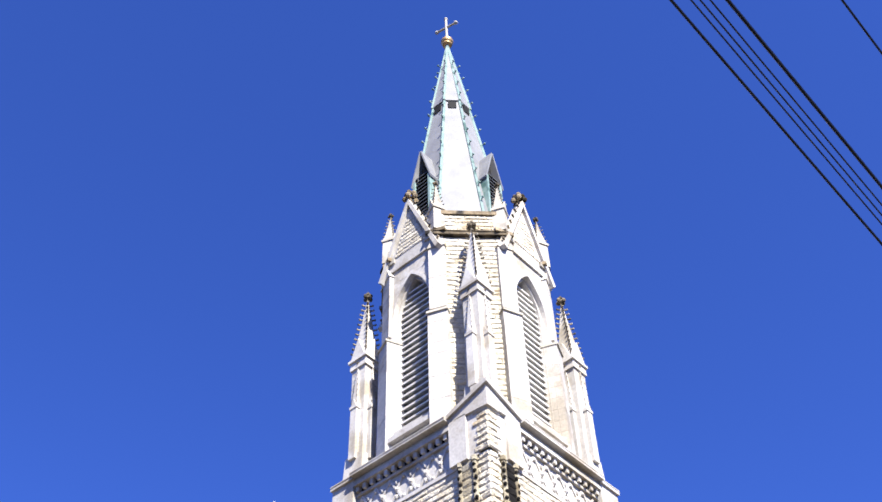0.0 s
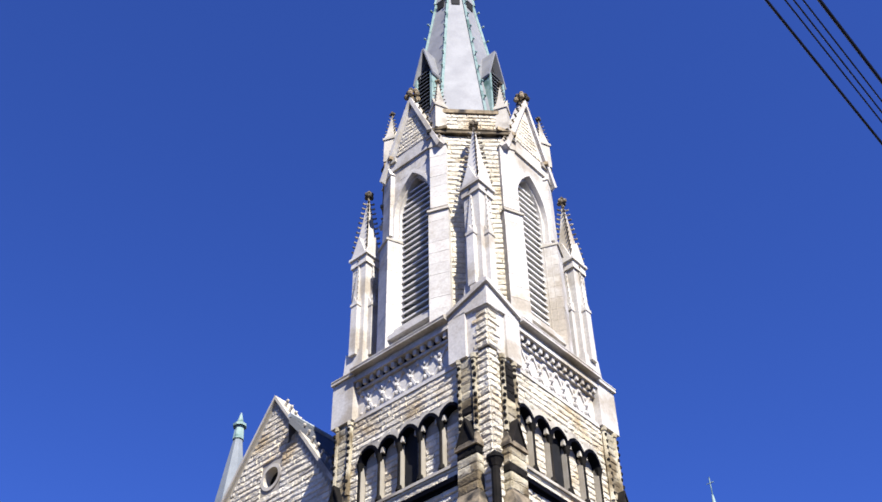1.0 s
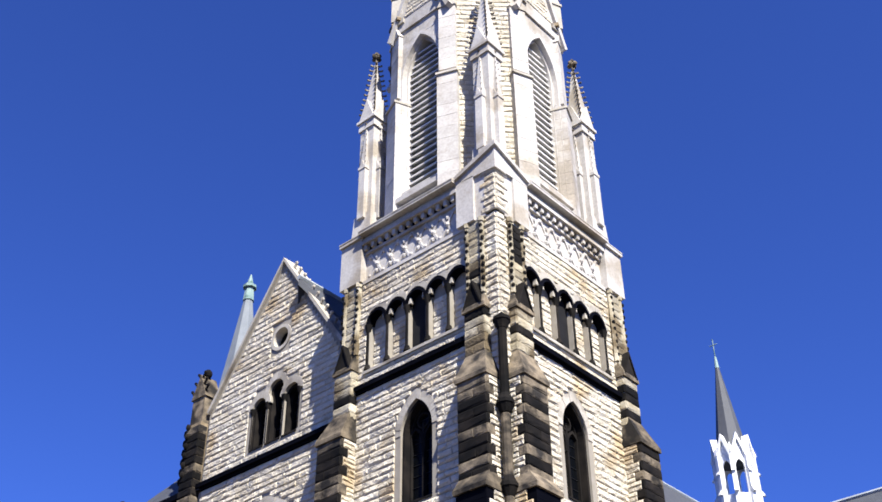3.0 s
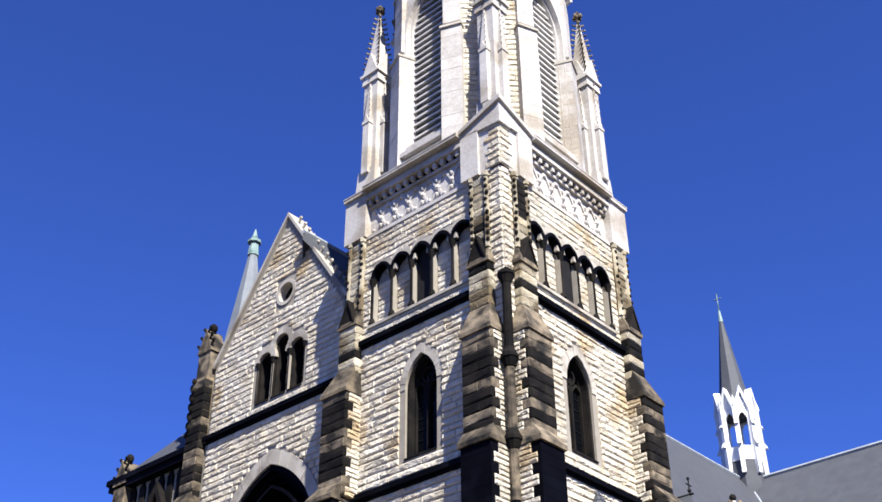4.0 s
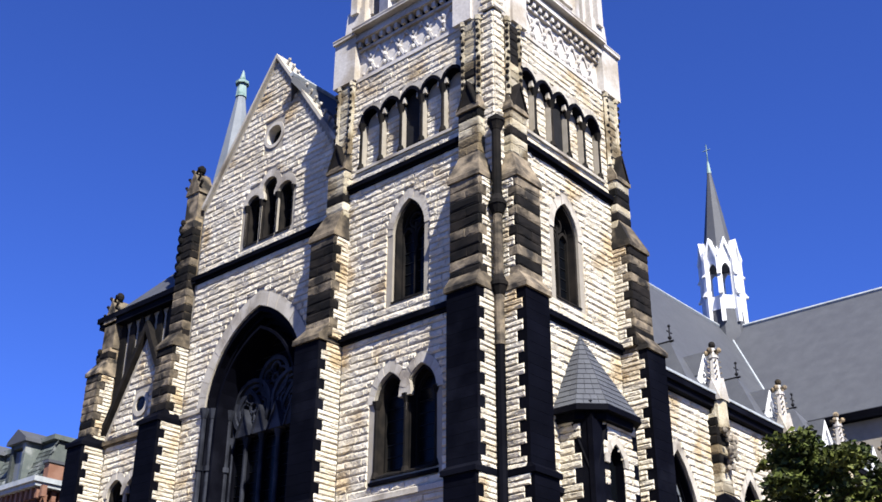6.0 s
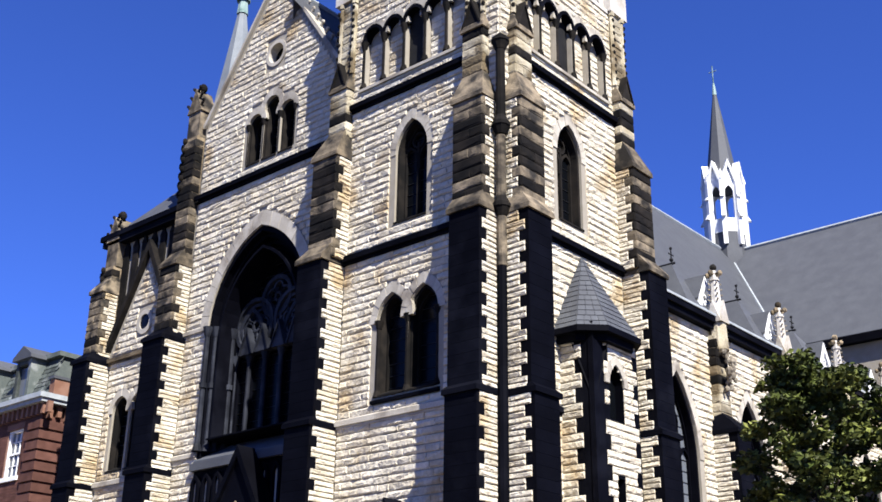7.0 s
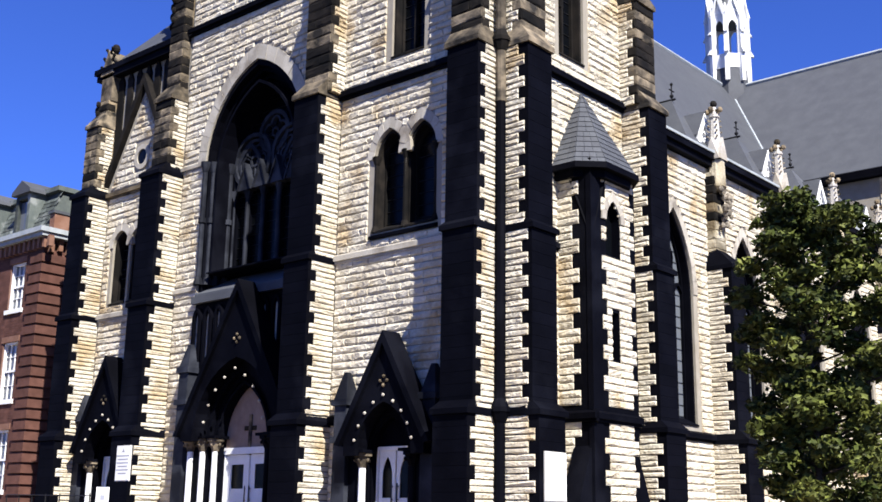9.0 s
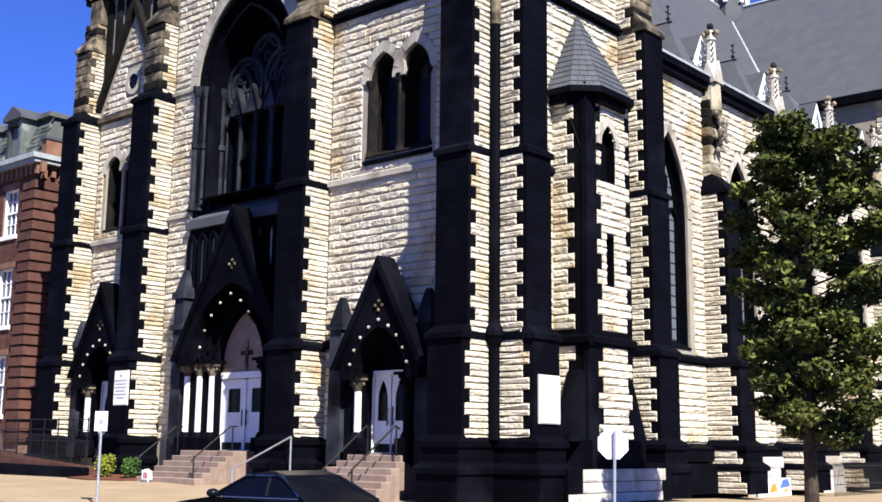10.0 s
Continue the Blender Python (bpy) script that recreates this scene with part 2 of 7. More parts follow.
class Arch:
    """A pointed opening: centre, half width, bottom, springing, apex."""

    def __init__(self, c, w, zb, zs, za):
        self.c, self.w, self.zb, self.zs, self.za = c, w, zb, zs, za

    def top(self, grow=0.0, n=8):
        """Points of the arch from its left springing over the apex to the right one."""
        w, h = self.w + grow, self.za + grow * 1.25 - self.zs
        if h <= w * 1.001:
            return [(self.c - w * math.cos(math.pi * i / (2 * n)), self.zs + h * math.sin(math.pi * i / (2 * n))) for i in range(2 * n + 1)]
        r = (w * w + h * h) / (2 * w)
        full = math.atan2(h, r - w)
        left = [(self.c - w + r - r * math.cos(full * i / n), self.zs + r * math.sin(full * i / n)) for i in range(n + 1)]
        return left + [(2 * self.c - s, z) for s, z in left[-2::-1]]

    def outline(self, grow=0.0, n=8):
        return [(self.c - self.w - grow, self.zb)] + self.top(grow, n) + [(self.c + self.w + grow, self.zb)]

    def half(self, z, grow=0.0):
        """Half width at height z."""
        if z <= self.zs:
            return self.w + grow if z >= self.zb - grow * 0.2 else -1
        pts = [(s, q) for s, q in self.top(grow) if s <= self.c + 1e-6]
        for (s0, q0), (s1, q1) in zip(pts, pts[1:]):
            if q0 <= z <= q1:
                return self.c - (s0 + (s1 - s0) * (z - q0) / max(q1 - q0, 1e-6))
        return -1


def ring(bm, F, inner, outer, d0, d1):
    """A band between two lines with the same number of points."""
    k = len(inner)
    va = [[bm.verts.new(F.p(*q, d)) for q in line] for d in (d0, d1) for line in (inner, outer)]
    i0, o0, i1, o1 = va
    for i in range(k - 1):
        for a, b in ((i1, o1), (o1, o0), (o0, i0), (i0, i1)):
            bm.faces.new([a[i], a[i + 1], b[i + 1], b[i]])
    for i in (0, k - 1):
        bm.faces.new([i0[i], o0[i], o1[i], i1[i]])


def voussoirs(bm, F, arch, w0, w1, d0, d1, n=7, gap=0.008):
    """The stones round an arch, each with its own edges."""
    a, b = arch.top(w0, n * 3), arch.top(w1, n * 3)
    for i in range(0, len(a) - 1, 3):
        j = min(i + 3, len(a) - 1)
        ring(bm, F, a[i:j + 1], b[i:j + 1], d0, d1 + random.uniform(-0.008, 0.008))


def arch_stones(F, arches, w0, w1, d1, mat, parent, n=7, label=""):
    """A recessed bed with its wedge stones laid on it as single parts."""
    bm = bmesh.new()
    for h in arches:
        ring(bm, F, h.top(w0 + 0.004, n * 3), h.top(w1 - 0.004, n * 3), -0.1, d1 - 0.03)
    bed = part("arch_surround", bm, MORTAR, parent, label)
    for h in arches:
        a, b = h.top(w0, n * 3), h.top(w1, n * 3)
        for i in range(0, len(a) - 1, 3):
            j = min(i + 3, len(a) - 1)
            bm = bmesh.new()
            mean = [(sum(q[0] for q in a[i:j + 1] + b[i:j + 1]) / (2 * (j - i + 1))), sum(q[1] for q in a[i:j + 1] + b[i:j + 1]) / (2 * (j - i + 1))]
            sh = lambda line: [(mean[0] + (u - mean[0]) * 0.965, mean[1] + (v - mean[1]) * 0.965) for u, v in line]
            ring(bm, F, sh(a[i:j + 1]), sh(b[i:j + 1]), -0.05, d1 + random.uniform(-0.01, 0.01))
            part("voussoir", bm, mat, bed)
    return bed


def pierced(bm, F, s0, s1, z0, z1, holes, d0=-0.7, d1=0.0):
    """A stretch of wall with its thickness and with holes through it."""
    at = s0
    for h in sorted(holes, key=lambda h: h.c):
        l, r = h.c - h.w, h.c + h.w
        fbox(bm, F, at, l, z0, z1, d0, d1)
        if h.zb > z0 + 1e-3:
            fbox(bm, F, l, r, z0, h.zb, d0, d1)
        fprism(bm, F, [(l, z1)] + h.top() + [(r, z1)], d0, d1)
        at = r
    fbox(bm, F, at, s1, z0, z1, d0, d1)


def stone(verts, faces, F, s0, s1, z0, z1, d, rock):
    """One block; rock: how far its rough face stands out."""
    R = random.uniform
    rough = rock > 0.012
    g = 0.012 if rough else 0.004
    s0, s1, z0, z1 = s0 + g * 0.35, s1 - g * 0.35, z0 + g, z1 - g
    k = len(verts)
    w, h = s1 - s0, z1 - z0
    e = d + (rock * 0.35 if rough else 0.006)
    verts += [F.p(s0, z0, d - 0.03), F.p(s1, z0, d - 0.03), F.p(s1, z1, d - 0.03), F.p(s0, z1, d - 0.03)]
    verts += [F.p(s0, z0, e), F.p(s1, z0, e), F.p(s1, z1, e), F.p(s0, z1, e)]
    faces += [(k + a, k + (a + 1) % 4, k + 4 + (a + 1) % 4, k + 4 + a) for a in range(4)]
    if not rough:
        faces.append((k + 4, k + 5, k + 6, k + 7))
        return
    q = lambda: d + rock * R(0.55, 1.4)
    i = min(0.02, w * 0.15)
    m0, m1 = s0 + w * R(0.22, 0.45), s0 + w * R(0.55, 0.8)
    lo, hi = h * R(0.12, 0.32), h * R(0.12, 0.4)
    verts += [F.p(s0 + i, z0 + lo, q()), F.p(m0, z0 + lo * R(0.5, 1.2), q()), F.p(m1, z0 + lo * R(0.5, 1.2), q()), F.p(s1 - i, z0 + lo, q()),
              F.p(s1 - i, z1 - hi, q()), F.p(m1, z1 - hi * R(0.6, 1.4), q()), F.p(m0, z1 - hi * R(0.6, 1.4), q()), F.p(s0 + i, z1 - hi, q())]
    a = k + 8
    faces += [(k + 4, k + 5, a + 3, a + 2), (k + 4, a + 2, a + 1, a), (k + 5, k + 6, a + 4, a + 3), (k + 6, k + 7, a + 7, a + 6), (k + 6, a + 6, a + 5, a + 4),
              (k + 7, k + 4, a, a + 7), (a, a + 1, a + 6, a + 7), (a + 1, a + 2, a + 5, a + 6), (a + 2, a + 3, a + 4, a + 5)]


LATER = []      # single stones, laid at the end of the file


def courses(name, F, s0, s1, z0, z1, holes, mat, parent, course=0.27, margin=0.27, rock=0.06, lo=0.45, hi=1.15, limit=None, near=None, label="", d=0.0, blocks=()):
    """Fills a stretch of wall with courses of blocks; near(s, z): those that are objects of their own."""
    verts, faces = [], []
    n = max(1, round((z1 - z0) / course))
    ch = (z1 - z0) / n
    even = rock <= 0.012
    levels = [z0] + [z0 + c * ch + (0 if even else random.uniform(-0.07, 0.07) * ch) for c in range(1, n)] + [z1]
    for c in range(n):
        za, zb = levels[c], levels[c + 1]
        a0, a1 = (s0, s1) if limit is None else limit(za, zb, s0, s1)
        out = [(l, r) for l, r, q0, q1 in blocks if q0 < zb - 0.01 and q1 > za + 0.01]
        for h in holes:
            w = max(h.half(q, margin) for q in (za, (za + zb) / 2, zb))
            if h.zb - 0.02 > zb or w < 0:
                continue
            if w > 0:
                out.append((h.c - w, h.c + w))
        free, at = [], a0
        for l, r in sorted(out):
            if l > at:
                free.append((at, min(l, a1)))
            at = max(at, r)
        if at < a1:
            free.append((at, a1))
        for l, r in free:
            if r - l < 0.08:
                continue
            cuts, x = [l], l + random.uniform(lo * 0.6, hi * 0.8)
            while x < r - lo * 0.5:
                cuts.append(x)
                x += random.uniform(lo, hi)
            cuts.append(r)
            for p, q in zip(cuts, cuts[1:]):
                if near and near((p + q) / 2, (za + zb) / 2):
                    LATER.append((F, p, q, za, zb, d, rock, mat, parent, "stone"))
                else:
                    stone(verts, faces, F, p, q, za, zb, d, rock)
    if not verts:
        return None
    me = bpy.data.meshes.new(name)
    me.from_pydata(verts, [], faces)
    me.materials.append(mat)
    ob = new(name, me)
    ob.parent = parent
    return tagged(ob, label, "", "", "stuff")

# ---- the church ----
church = tagged(empty("church"), "tall gothic church of rock-faced pale limestone with soot-black buttresses", "church")


def near_side(s, z):
    return 4.9 < z < 10.3 and s > 1.2


def string_course(F, s0, s1, z, parent, mat=SOOT, h=0.34, d=0.24):
    bm = bmesh.new()
    fbox(bm, F, s0, s1, z - h * 0.25, z + h * 0.3, -0.05, d)
    fslope(bm, F, s0, s1, z + h * 0.3, z + h * 0.75, -0.05, d, 0.01)
    fslope(bm, F, s0, s1, z - h * 0.25, z - h * 0.25 - 0.001, -0.05, d * 0.6, 0)
    fbox(bm, F, s0, s1, z - h * 0.55, z - h * 0.25, -0.05, d * 0.55)
    return part("string_course", bm, mat, parent)


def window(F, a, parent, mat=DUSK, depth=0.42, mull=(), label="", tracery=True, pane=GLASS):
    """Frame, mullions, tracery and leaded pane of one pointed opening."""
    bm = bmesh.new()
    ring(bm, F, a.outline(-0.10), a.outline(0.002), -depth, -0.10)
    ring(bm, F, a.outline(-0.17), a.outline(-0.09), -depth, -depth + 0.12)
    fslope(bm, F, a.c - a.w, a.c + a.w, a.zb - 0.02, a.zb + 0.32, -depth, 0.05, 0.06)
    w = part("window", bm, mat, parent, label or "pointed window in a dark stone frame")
    bm = bmesh.new()
    for m in mull:
        fbox(bm, F, m - 0.05, m + 0.05, a.zb, a.zs + (a.za - a.zs) * 0.35, -depth, -depth + 0.14)
    if tracery and mull:
        xs = [a.c - a.w] + list(mull) + [a.c + a.w]
        for l, r in zip(xs, xs[1:]):
            sub = Arch((l + r) / 2, (r - l) / 2 - 0.02, a.zs - 0.6, a.zs - 0.25, a.zs - 0.25 + (r - l) * 0.75)
            ring(bm, F, sub.outline(-0.07), sub.outline(0.02), -depth, -depth + 0.13)
        rr = a.w * 0.42
        zc = a.zs + (a.za - a.zs) * 0.42
        pts = lambda r: [(a.c + r * math.cos(i * math.tau / 16), zc + r * math.sin(i * math.tau / 16)) for i in range(17)]
        ring(bm, F, pts(rr - 0.07), pts(rr), -depth, -depth + 0.13)
    if bm.verts:
        part("mullion", bm, mat, w)
    else:
        bm.free()
    bm = bmesh.new()
    fprism(bm, F, a.outline(-0.02), -depth - 0.03, -depth + 0.005)
    part("pane", bm, pane, w, "dark leaded glass pane")
    bm = bmesh.new()
    z = a.zb + 0.35
    while z < a.za - 0.2:
        h = a.half(z) - 0.1
        if h > 0.05:
            fbox(bm, F, a.c - h, a.c + h, z, z + 0.018, -depth, -depth + 0.03)
        z += 0.42
    part("glazing_bar", bm, IRON, w)
    return w


def surround(F, a, parent, mat=TRIM, w=0.3, d=0.05, jamb=True):
    arch_stones(F, [a], 0.0, w, 0.035, mat, parent)
    bm = bmesh.new()
    if jamb:
        z = a.zb
        i = 0
        while z < a.zs - 0.01:
            q = min(z + 0.3, a.zs)
            for sg in (-1, 1):
                e = a.c + sg * a.w
                o = e + sg * (w if i % 2 else w * 0.72)
                fbox(bm, F, min(e, o), max(e, o), z + 0.006, q - 0.006, -0.1, d)
            z, i = q, i + 1
        return part("jamb", bm, mat, parent)
    bm.free()


def buttress(F, stages, parent, label, sides=(-1, 1), dark_foot=True):
    """Stages (z0, z1, s0, s1, depth, style): dark front, rock-faced pale flanks with toothed dark corners, sloped set-offs."""
    b = None
    for i, (z0, z1, s0, s1, d, style) in enumerate(stages):
        bm = bmesh.new()
        fbox(bm, F, s0, s1, z0, z1, -0.1, d - 0.03)
        if b is None:
            b = part("buttress", bm, style, parent, label)
        else:
            part("stage", bm, style, b)
        if i + 1 < len(stages) and stages[i + 1][4] < d - 0.02:
            n = stages[i + 1]
            rise = max(0.16, (d - n[4]) * (1.1 if z1 < 15 or z1 < 16 and F is FRONT else 1.6 if style == SOOT else 2.7 if z1 > 20 else 1.8))
            bm = bmesh.new()
            hull8(bm, [F.p(s0 - 0.07, z1 - 0.16, -0.1), F.p(s1 + 0.07, z1 - 0.16, -0.1), F.p(s1 + 0.07, z1 - 0.16, d + 0.09), F.p(s0 - 0.07, z1 - 0.16, d + 0.09),
                       F.p(s0 - 0.07, z1, -0.1), F.p(s1 + 0.07, z1, -0.1), F.p(s1 + 0.07, z1, d + 0.09), F.p(s0 - 0.07, z1, d + 0.09)])
            hull8(bm, [F.p(s0 - 0.07, z1, -0.1), F.p(s1 + 0.07, z1, -0.1), F.p(s1 + 0.07, z1, d + 0.09), F.p(s0 - 0.07, z1, d + 0.09),
                       F.p(n[2], z1 + rise, -0.05), F.p(n[3], z1 + rise, -0.05), F.p(n[3], z1 + rise, n[4]), F.p(n[2], z1 + rise, n[4])])
            bmesh.ops.remove_doubles(bm, verts=bm.verts, dist=0.002)
            part("set_off", bm, UMBER if z1 > 16 else style, b)
    for k, (z0, z1, s0, s1, d, style) in enumerate(stages):
        dark, pale, tan = ([], []), ([], []), ([], [])
        share = {"weathered_brown_sandstone": 0.45, "ochre_stained_limestone": 0.72}.get(style.name, 1.0)
        za0 = z0
        n = max(1, round((z1 - za0 - 0.16) / 0.36))
        ch = (z1 - za0 - 0.16) / n
        for c in range(n):
            za, zb = za0 + c * ch, za0 + (c + 1) * ch
            mid = (s0 + s1) / 2 + random.uniform(-0.2, 0.2)
            flat = 0.008 if style == SOOT else 0.03
            lay = tan if style != SOOT and random.random() < share else dark
            if style == SOOT:
                for p, q in ((s0, s1),):
                    stone(*lay, F, p, q, za, zb, d, flat)
            else:
                for p, q in ((s0, mid), (mid, s1)) if c % 2 and s1 - s0 > 0.9 else ((s0, s1),):
                    stone(*lay, F, p, q, za, zb, d, flat)
            tooth = d if d <= 0.5 or z1 < 1.8 and dark_foot else (0.13, 0.36)[c % 2]
            for sg in sides:
                G = F.side(s1 if sg > 0 else s0, sg)
                if tooth > 0.03:
                    stone(*lay, G, d - tooth, d, za, zb, 0.0, flat)
                if d - tooth > 0.1:
                    h2 = (za + zb) / 2
                    for p, q in ((za, zb),) if ch < 0.3 else ((za, h2), (h2, zb)):
                        stone(*pale, G, 0.0, d - tooth, p, q, 0.0, 0.05)
        for (v, f), mat, nm in ((dark, SOOT if style == SOOT else DUSK, "quoin"), (tan, UMBER if style in (SOOT, BROWN) else style, "quoin"), (pale, ROCK, "stone")):
            if v:
                me = bpy.data.meshes.new(nm)
                me.from_pydata(v, [], f)
                me.materials.append(mat)
                ob = new(nm, me)
                ob.parent = b
                tagged(ob, "", "", "", "stuff")
    return b


def gablet(F, c, w, z, h, d0, d1, parent, mat, name="gablet", label=""):
    """A small steep gable with a moulded edge."""
    bm = bmesh.new()
    fprism(bm, F, [(c - w, z), (c + w, z), (c, z + h)], d0, d1)
    e = 0.12 * w + 0.03
    ring(bm, F, [(c - w, z), (c, z + h), (c + w, z)], [(c - w - e, z - e * 0.3), (c, z + h + e * 2.2), (c + w + e, z - e * 0.3)], d0, d1 + 0.06)
    return part(name, bm, mat, parent, label)


def crockets(bm, p, q, n, r, out):
    """Small knobs along an edge from p to q."""
    p, q, out = Vector(p), Vector(q), Vector(out).normalized()
    for i in range(n):
        c = p.lerp(q, (i + 0.5) / n) + out * r * 0.8
        bar(bm, c - out * r, c + out * r * 0.6 + Z * r * 0.3, r * 0.45, 5)
        ball(bm, c + out * r * 0.7 + Z * r * 0.5, r * 0.62, 1.0, 5, 4)


def pinnacle(c, z0, zs, z1, r, parent, mat, shaft=True, label="", knobs=6, turn=45.0):
    """A square shaft with four gablets, a crocketed spirelet and a finial."""
    bm = bmesh.new()
    if shaft:
        frustum(bm, c, z0, zs, r, r * 0.96, 4, turn)
        frustum(bm, c, zs - 0.05, zs + 0.1, r * 1.15, r * 1.15, 4, turn)
    zt = z1 - r * 1.6
    frustum(bm, c, zs + 0.1, zt, r * 0.85, r * 0.10, 8 if r > 0.5 else 4, turn)
    t = part("pinnacle", bm, mat, parent, label)
    bm = bmesh.new()
    for k in range(4):
        a = radians(turn + 45 + 90 * k)
        u = Vector((math.cos(a), math.sin(a), 0))
        F = Face((c[0], c[1], 0), (-u.y, u.x, 0), u)
        fprism(bm, F, [(-r * 0.95, zs), (r * 0.95, zs), (0, zs + r * 2.6)], r * 0.5, r * 1.08)
    part("gablet", bm, mat, t)
    bm = bmesh.new()
    for k in range(4):
        a = radians(turn + 90 * k)
        u = Vector((math.cos(a), math.sin(a), 0))
        C = Vector((c[0], c[1], 0))
        crockets(bm, C + u * r * 1.1 + Z * (zs + r * 0.8), C + u * r * 0.16 + Z * zt, knobs, r * 0.19, u)
    tagged(part("crocket", bm, mat if mat not in (PALE, TRIM) else CARVED, t), kind="stuff")
    bm = bmesh.new()
    frustum(bm, c, zt - 0.05, z1, r * 0.12, r * 0.08, 6)
    ball(bm, (c[0], c[1], z1 - r * 0.3), r * 0.26, 0.9, 6, 5)
    for k in range(4):
        a = radians(turn + 45 + 90 * k)
        u = Vector((math.cos(a), math.sin(a), 0))
        ball(bm, Vector((c[0], c[1], z1 - r * 0.75)) + u * r * 0.34, r * 0.24, 1.1, 6, 4)
    ball(bm, (c[0], c[1], z1 - r * 0.75), r * 0.3, 1.0, 6, 5)
    part("finial", bm, mat if mat not in (PALE, TRIM) else UMBER, t)
    return t


# tower shaft: two seen faces with their storeys, and plain backs
ARCADE = [(i - 2) * 1.05 for i in range(5)]


def tower_face(F, mid, sg, name, portal):
    """One face; mid: its middle along s; sg: the way in which s runs from the near corner."""
    lo, hi = mid - 4.0, mid + 4.0
    lancet = Arch(mid - 0.28 * 0, 0.76, 17.25, 19.95, 21.2)
    arcs = [Arch(mid + o, 0.44, 23.4, 25.42, 25.9) for o in ARCADE]
    pair = [Arch(mid - 0.72, 0.67, 11.1, 13.7, 14.68), Arch(mid + 0.72, 0.67, 11.1, 13.7, 14.68)] if portal else []
    door = [Arch(mid - 0.15, 0.95, 1.38, 3.65, 5.15)] if portal else []
    bm = bmesh.new()
    pierced(bm, F, lo, hi, 0.0, 10.4, door)
    pierced(bm, F, lo, hi, 10.4, 16.4, pair)
    pierced(bm, F, lo, hi, 16.4, 22.6, [lancet])
    pierced(bm, F, lo, hi, 22.6, 27.6, arcs)
    fbox(bm, F, lo, hi, 27.6, 29.6, -0.7, -0.12)
    wall = part("wall", bm, MORTAR, church, "tower wall of rock-faced limestone courses")
    l, r = lo + 0.9, hi - 0.9
    near = (lambda s, z: 4.2 < z < 10.3 and -7.2 < s < -1) if portal else (lambda s, z: 16.6 < z < 22.3)
    pb = [(mid - 1.9, mid + 1.9, 0.0, 5.4)] if portal else []
    courses("stonework", F, l, r, 1.75, 10.3, door, ROCK, wall, margin=0.6, near=near if portal else None, blocks=pb)
    courses("stonework", F, l, r, 10.55, 16.25, pair, ROCK, wall)
    courses("stonework", F, l, r, 16.6, 22.45, [lancet], ROCK, wall, near=None if portal else near)
    courses("stonework", F, l, r, 22.8, 27.5, arcs, ROCK, wall, margin=0.16, rock=0.045)
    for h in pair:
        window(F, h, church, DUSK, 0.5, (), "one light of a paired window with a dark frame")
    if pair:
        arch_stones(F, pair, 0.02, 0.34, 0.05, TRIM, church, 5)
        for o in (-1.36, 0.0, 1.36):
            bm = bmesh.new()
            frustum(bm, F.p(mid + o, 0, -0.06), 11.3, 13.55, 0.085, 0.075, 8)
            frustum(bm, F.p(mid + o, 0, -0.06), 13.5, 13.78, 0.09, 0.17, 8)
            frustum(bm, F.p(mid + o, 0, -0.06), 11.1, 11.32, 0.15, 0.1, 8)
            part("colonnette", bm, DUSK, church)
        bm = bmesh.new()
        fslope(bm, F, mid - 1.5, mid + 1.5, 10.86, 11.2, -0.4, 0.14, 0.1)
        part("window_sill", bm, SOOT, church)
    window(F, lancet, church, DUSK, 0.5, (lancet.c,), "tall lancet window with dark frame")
    surround(F, lancet, church, w=0.33, jamb=False)
    # arcade
    bm = bmesh.new()
    for i, a in enumerate(arcs):
        fprism(bm, F, a.outline(-0.004), -0.5, -0.26)
    back = part("arcade_back", bm, MORTAR, church)
    for i, a in enumerate(arcs):
        if i != 2:
            courses("stonework", F, a.c - 0.42, a.c + 0.42, 23.45, 25.3, [], ROCK, back, rock=0.04, d=-0.26)
    # black sheet painted as the darkness of the open middle light
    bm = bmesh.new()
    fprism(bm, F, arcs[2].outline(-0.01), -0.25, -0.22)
    part("opening", bm, DARK, church, "black sheet for the unlit open light of the arcade")
    bm = bmesh.new()
    for a in arcs:
        voussoirs(bm, F, a, -0.02, 0.10, -0.35, 0.12, 5)
    part("arcade_moulding", bm, SOOT, church)
    arch_stones(F, arcs, 0.10, 0.34, 0.045, TRIM, church, 2)
    for o in [x - 0.525 for x in ARCADE] + [ARCADE[-1] + 0.525]:
        bm = bmesh.new()
        c = F.p(mid + o, 0, -0.02)
        frustum(bm, c, 23.6, 25.1, 0.07, 0.065, 8)
        frustum(bm, c, 25.05, 25.42, 0.075, 0.16, 8)
        frustum(bm, c, 23.4, 23.62, 0.14, 0.09, 8)
        part("colonnette", bm, DUSK, church)
    bm = bmesh.new()
    fslope(bm, F, mid - 2.75, mid + 2.75, 23.2, 23.42, -0.3, 0.12, 0.12)
    part("window_sill", bm, TRIM, church)
    # strings
    for z, a, b in ((22.6, lo + 0.75, hi - 0.75), (16.4, lo + 0.7, hi - 0.7)):
        string_course(F, a, b, z, church)
    string_course(F, lo + 0.8, hi - 1.2 if portal else hi - 0.8, 10.4, church, TRIM if portal else SOOT, 0.3, 0.16)
    # frieze of crossed ribs under the dentils
    bm = bmesh.new()
    fbox(bm, F, lo + 0.9, hi - 0.9, 27.5, 27.66, -0.12, 0.08)
    fbox(bm, F, lo + 0.9, hi - 0.9, 29.0, 29.12, -0.12, 0.05)
    n = 7
    w = 5.4 / n
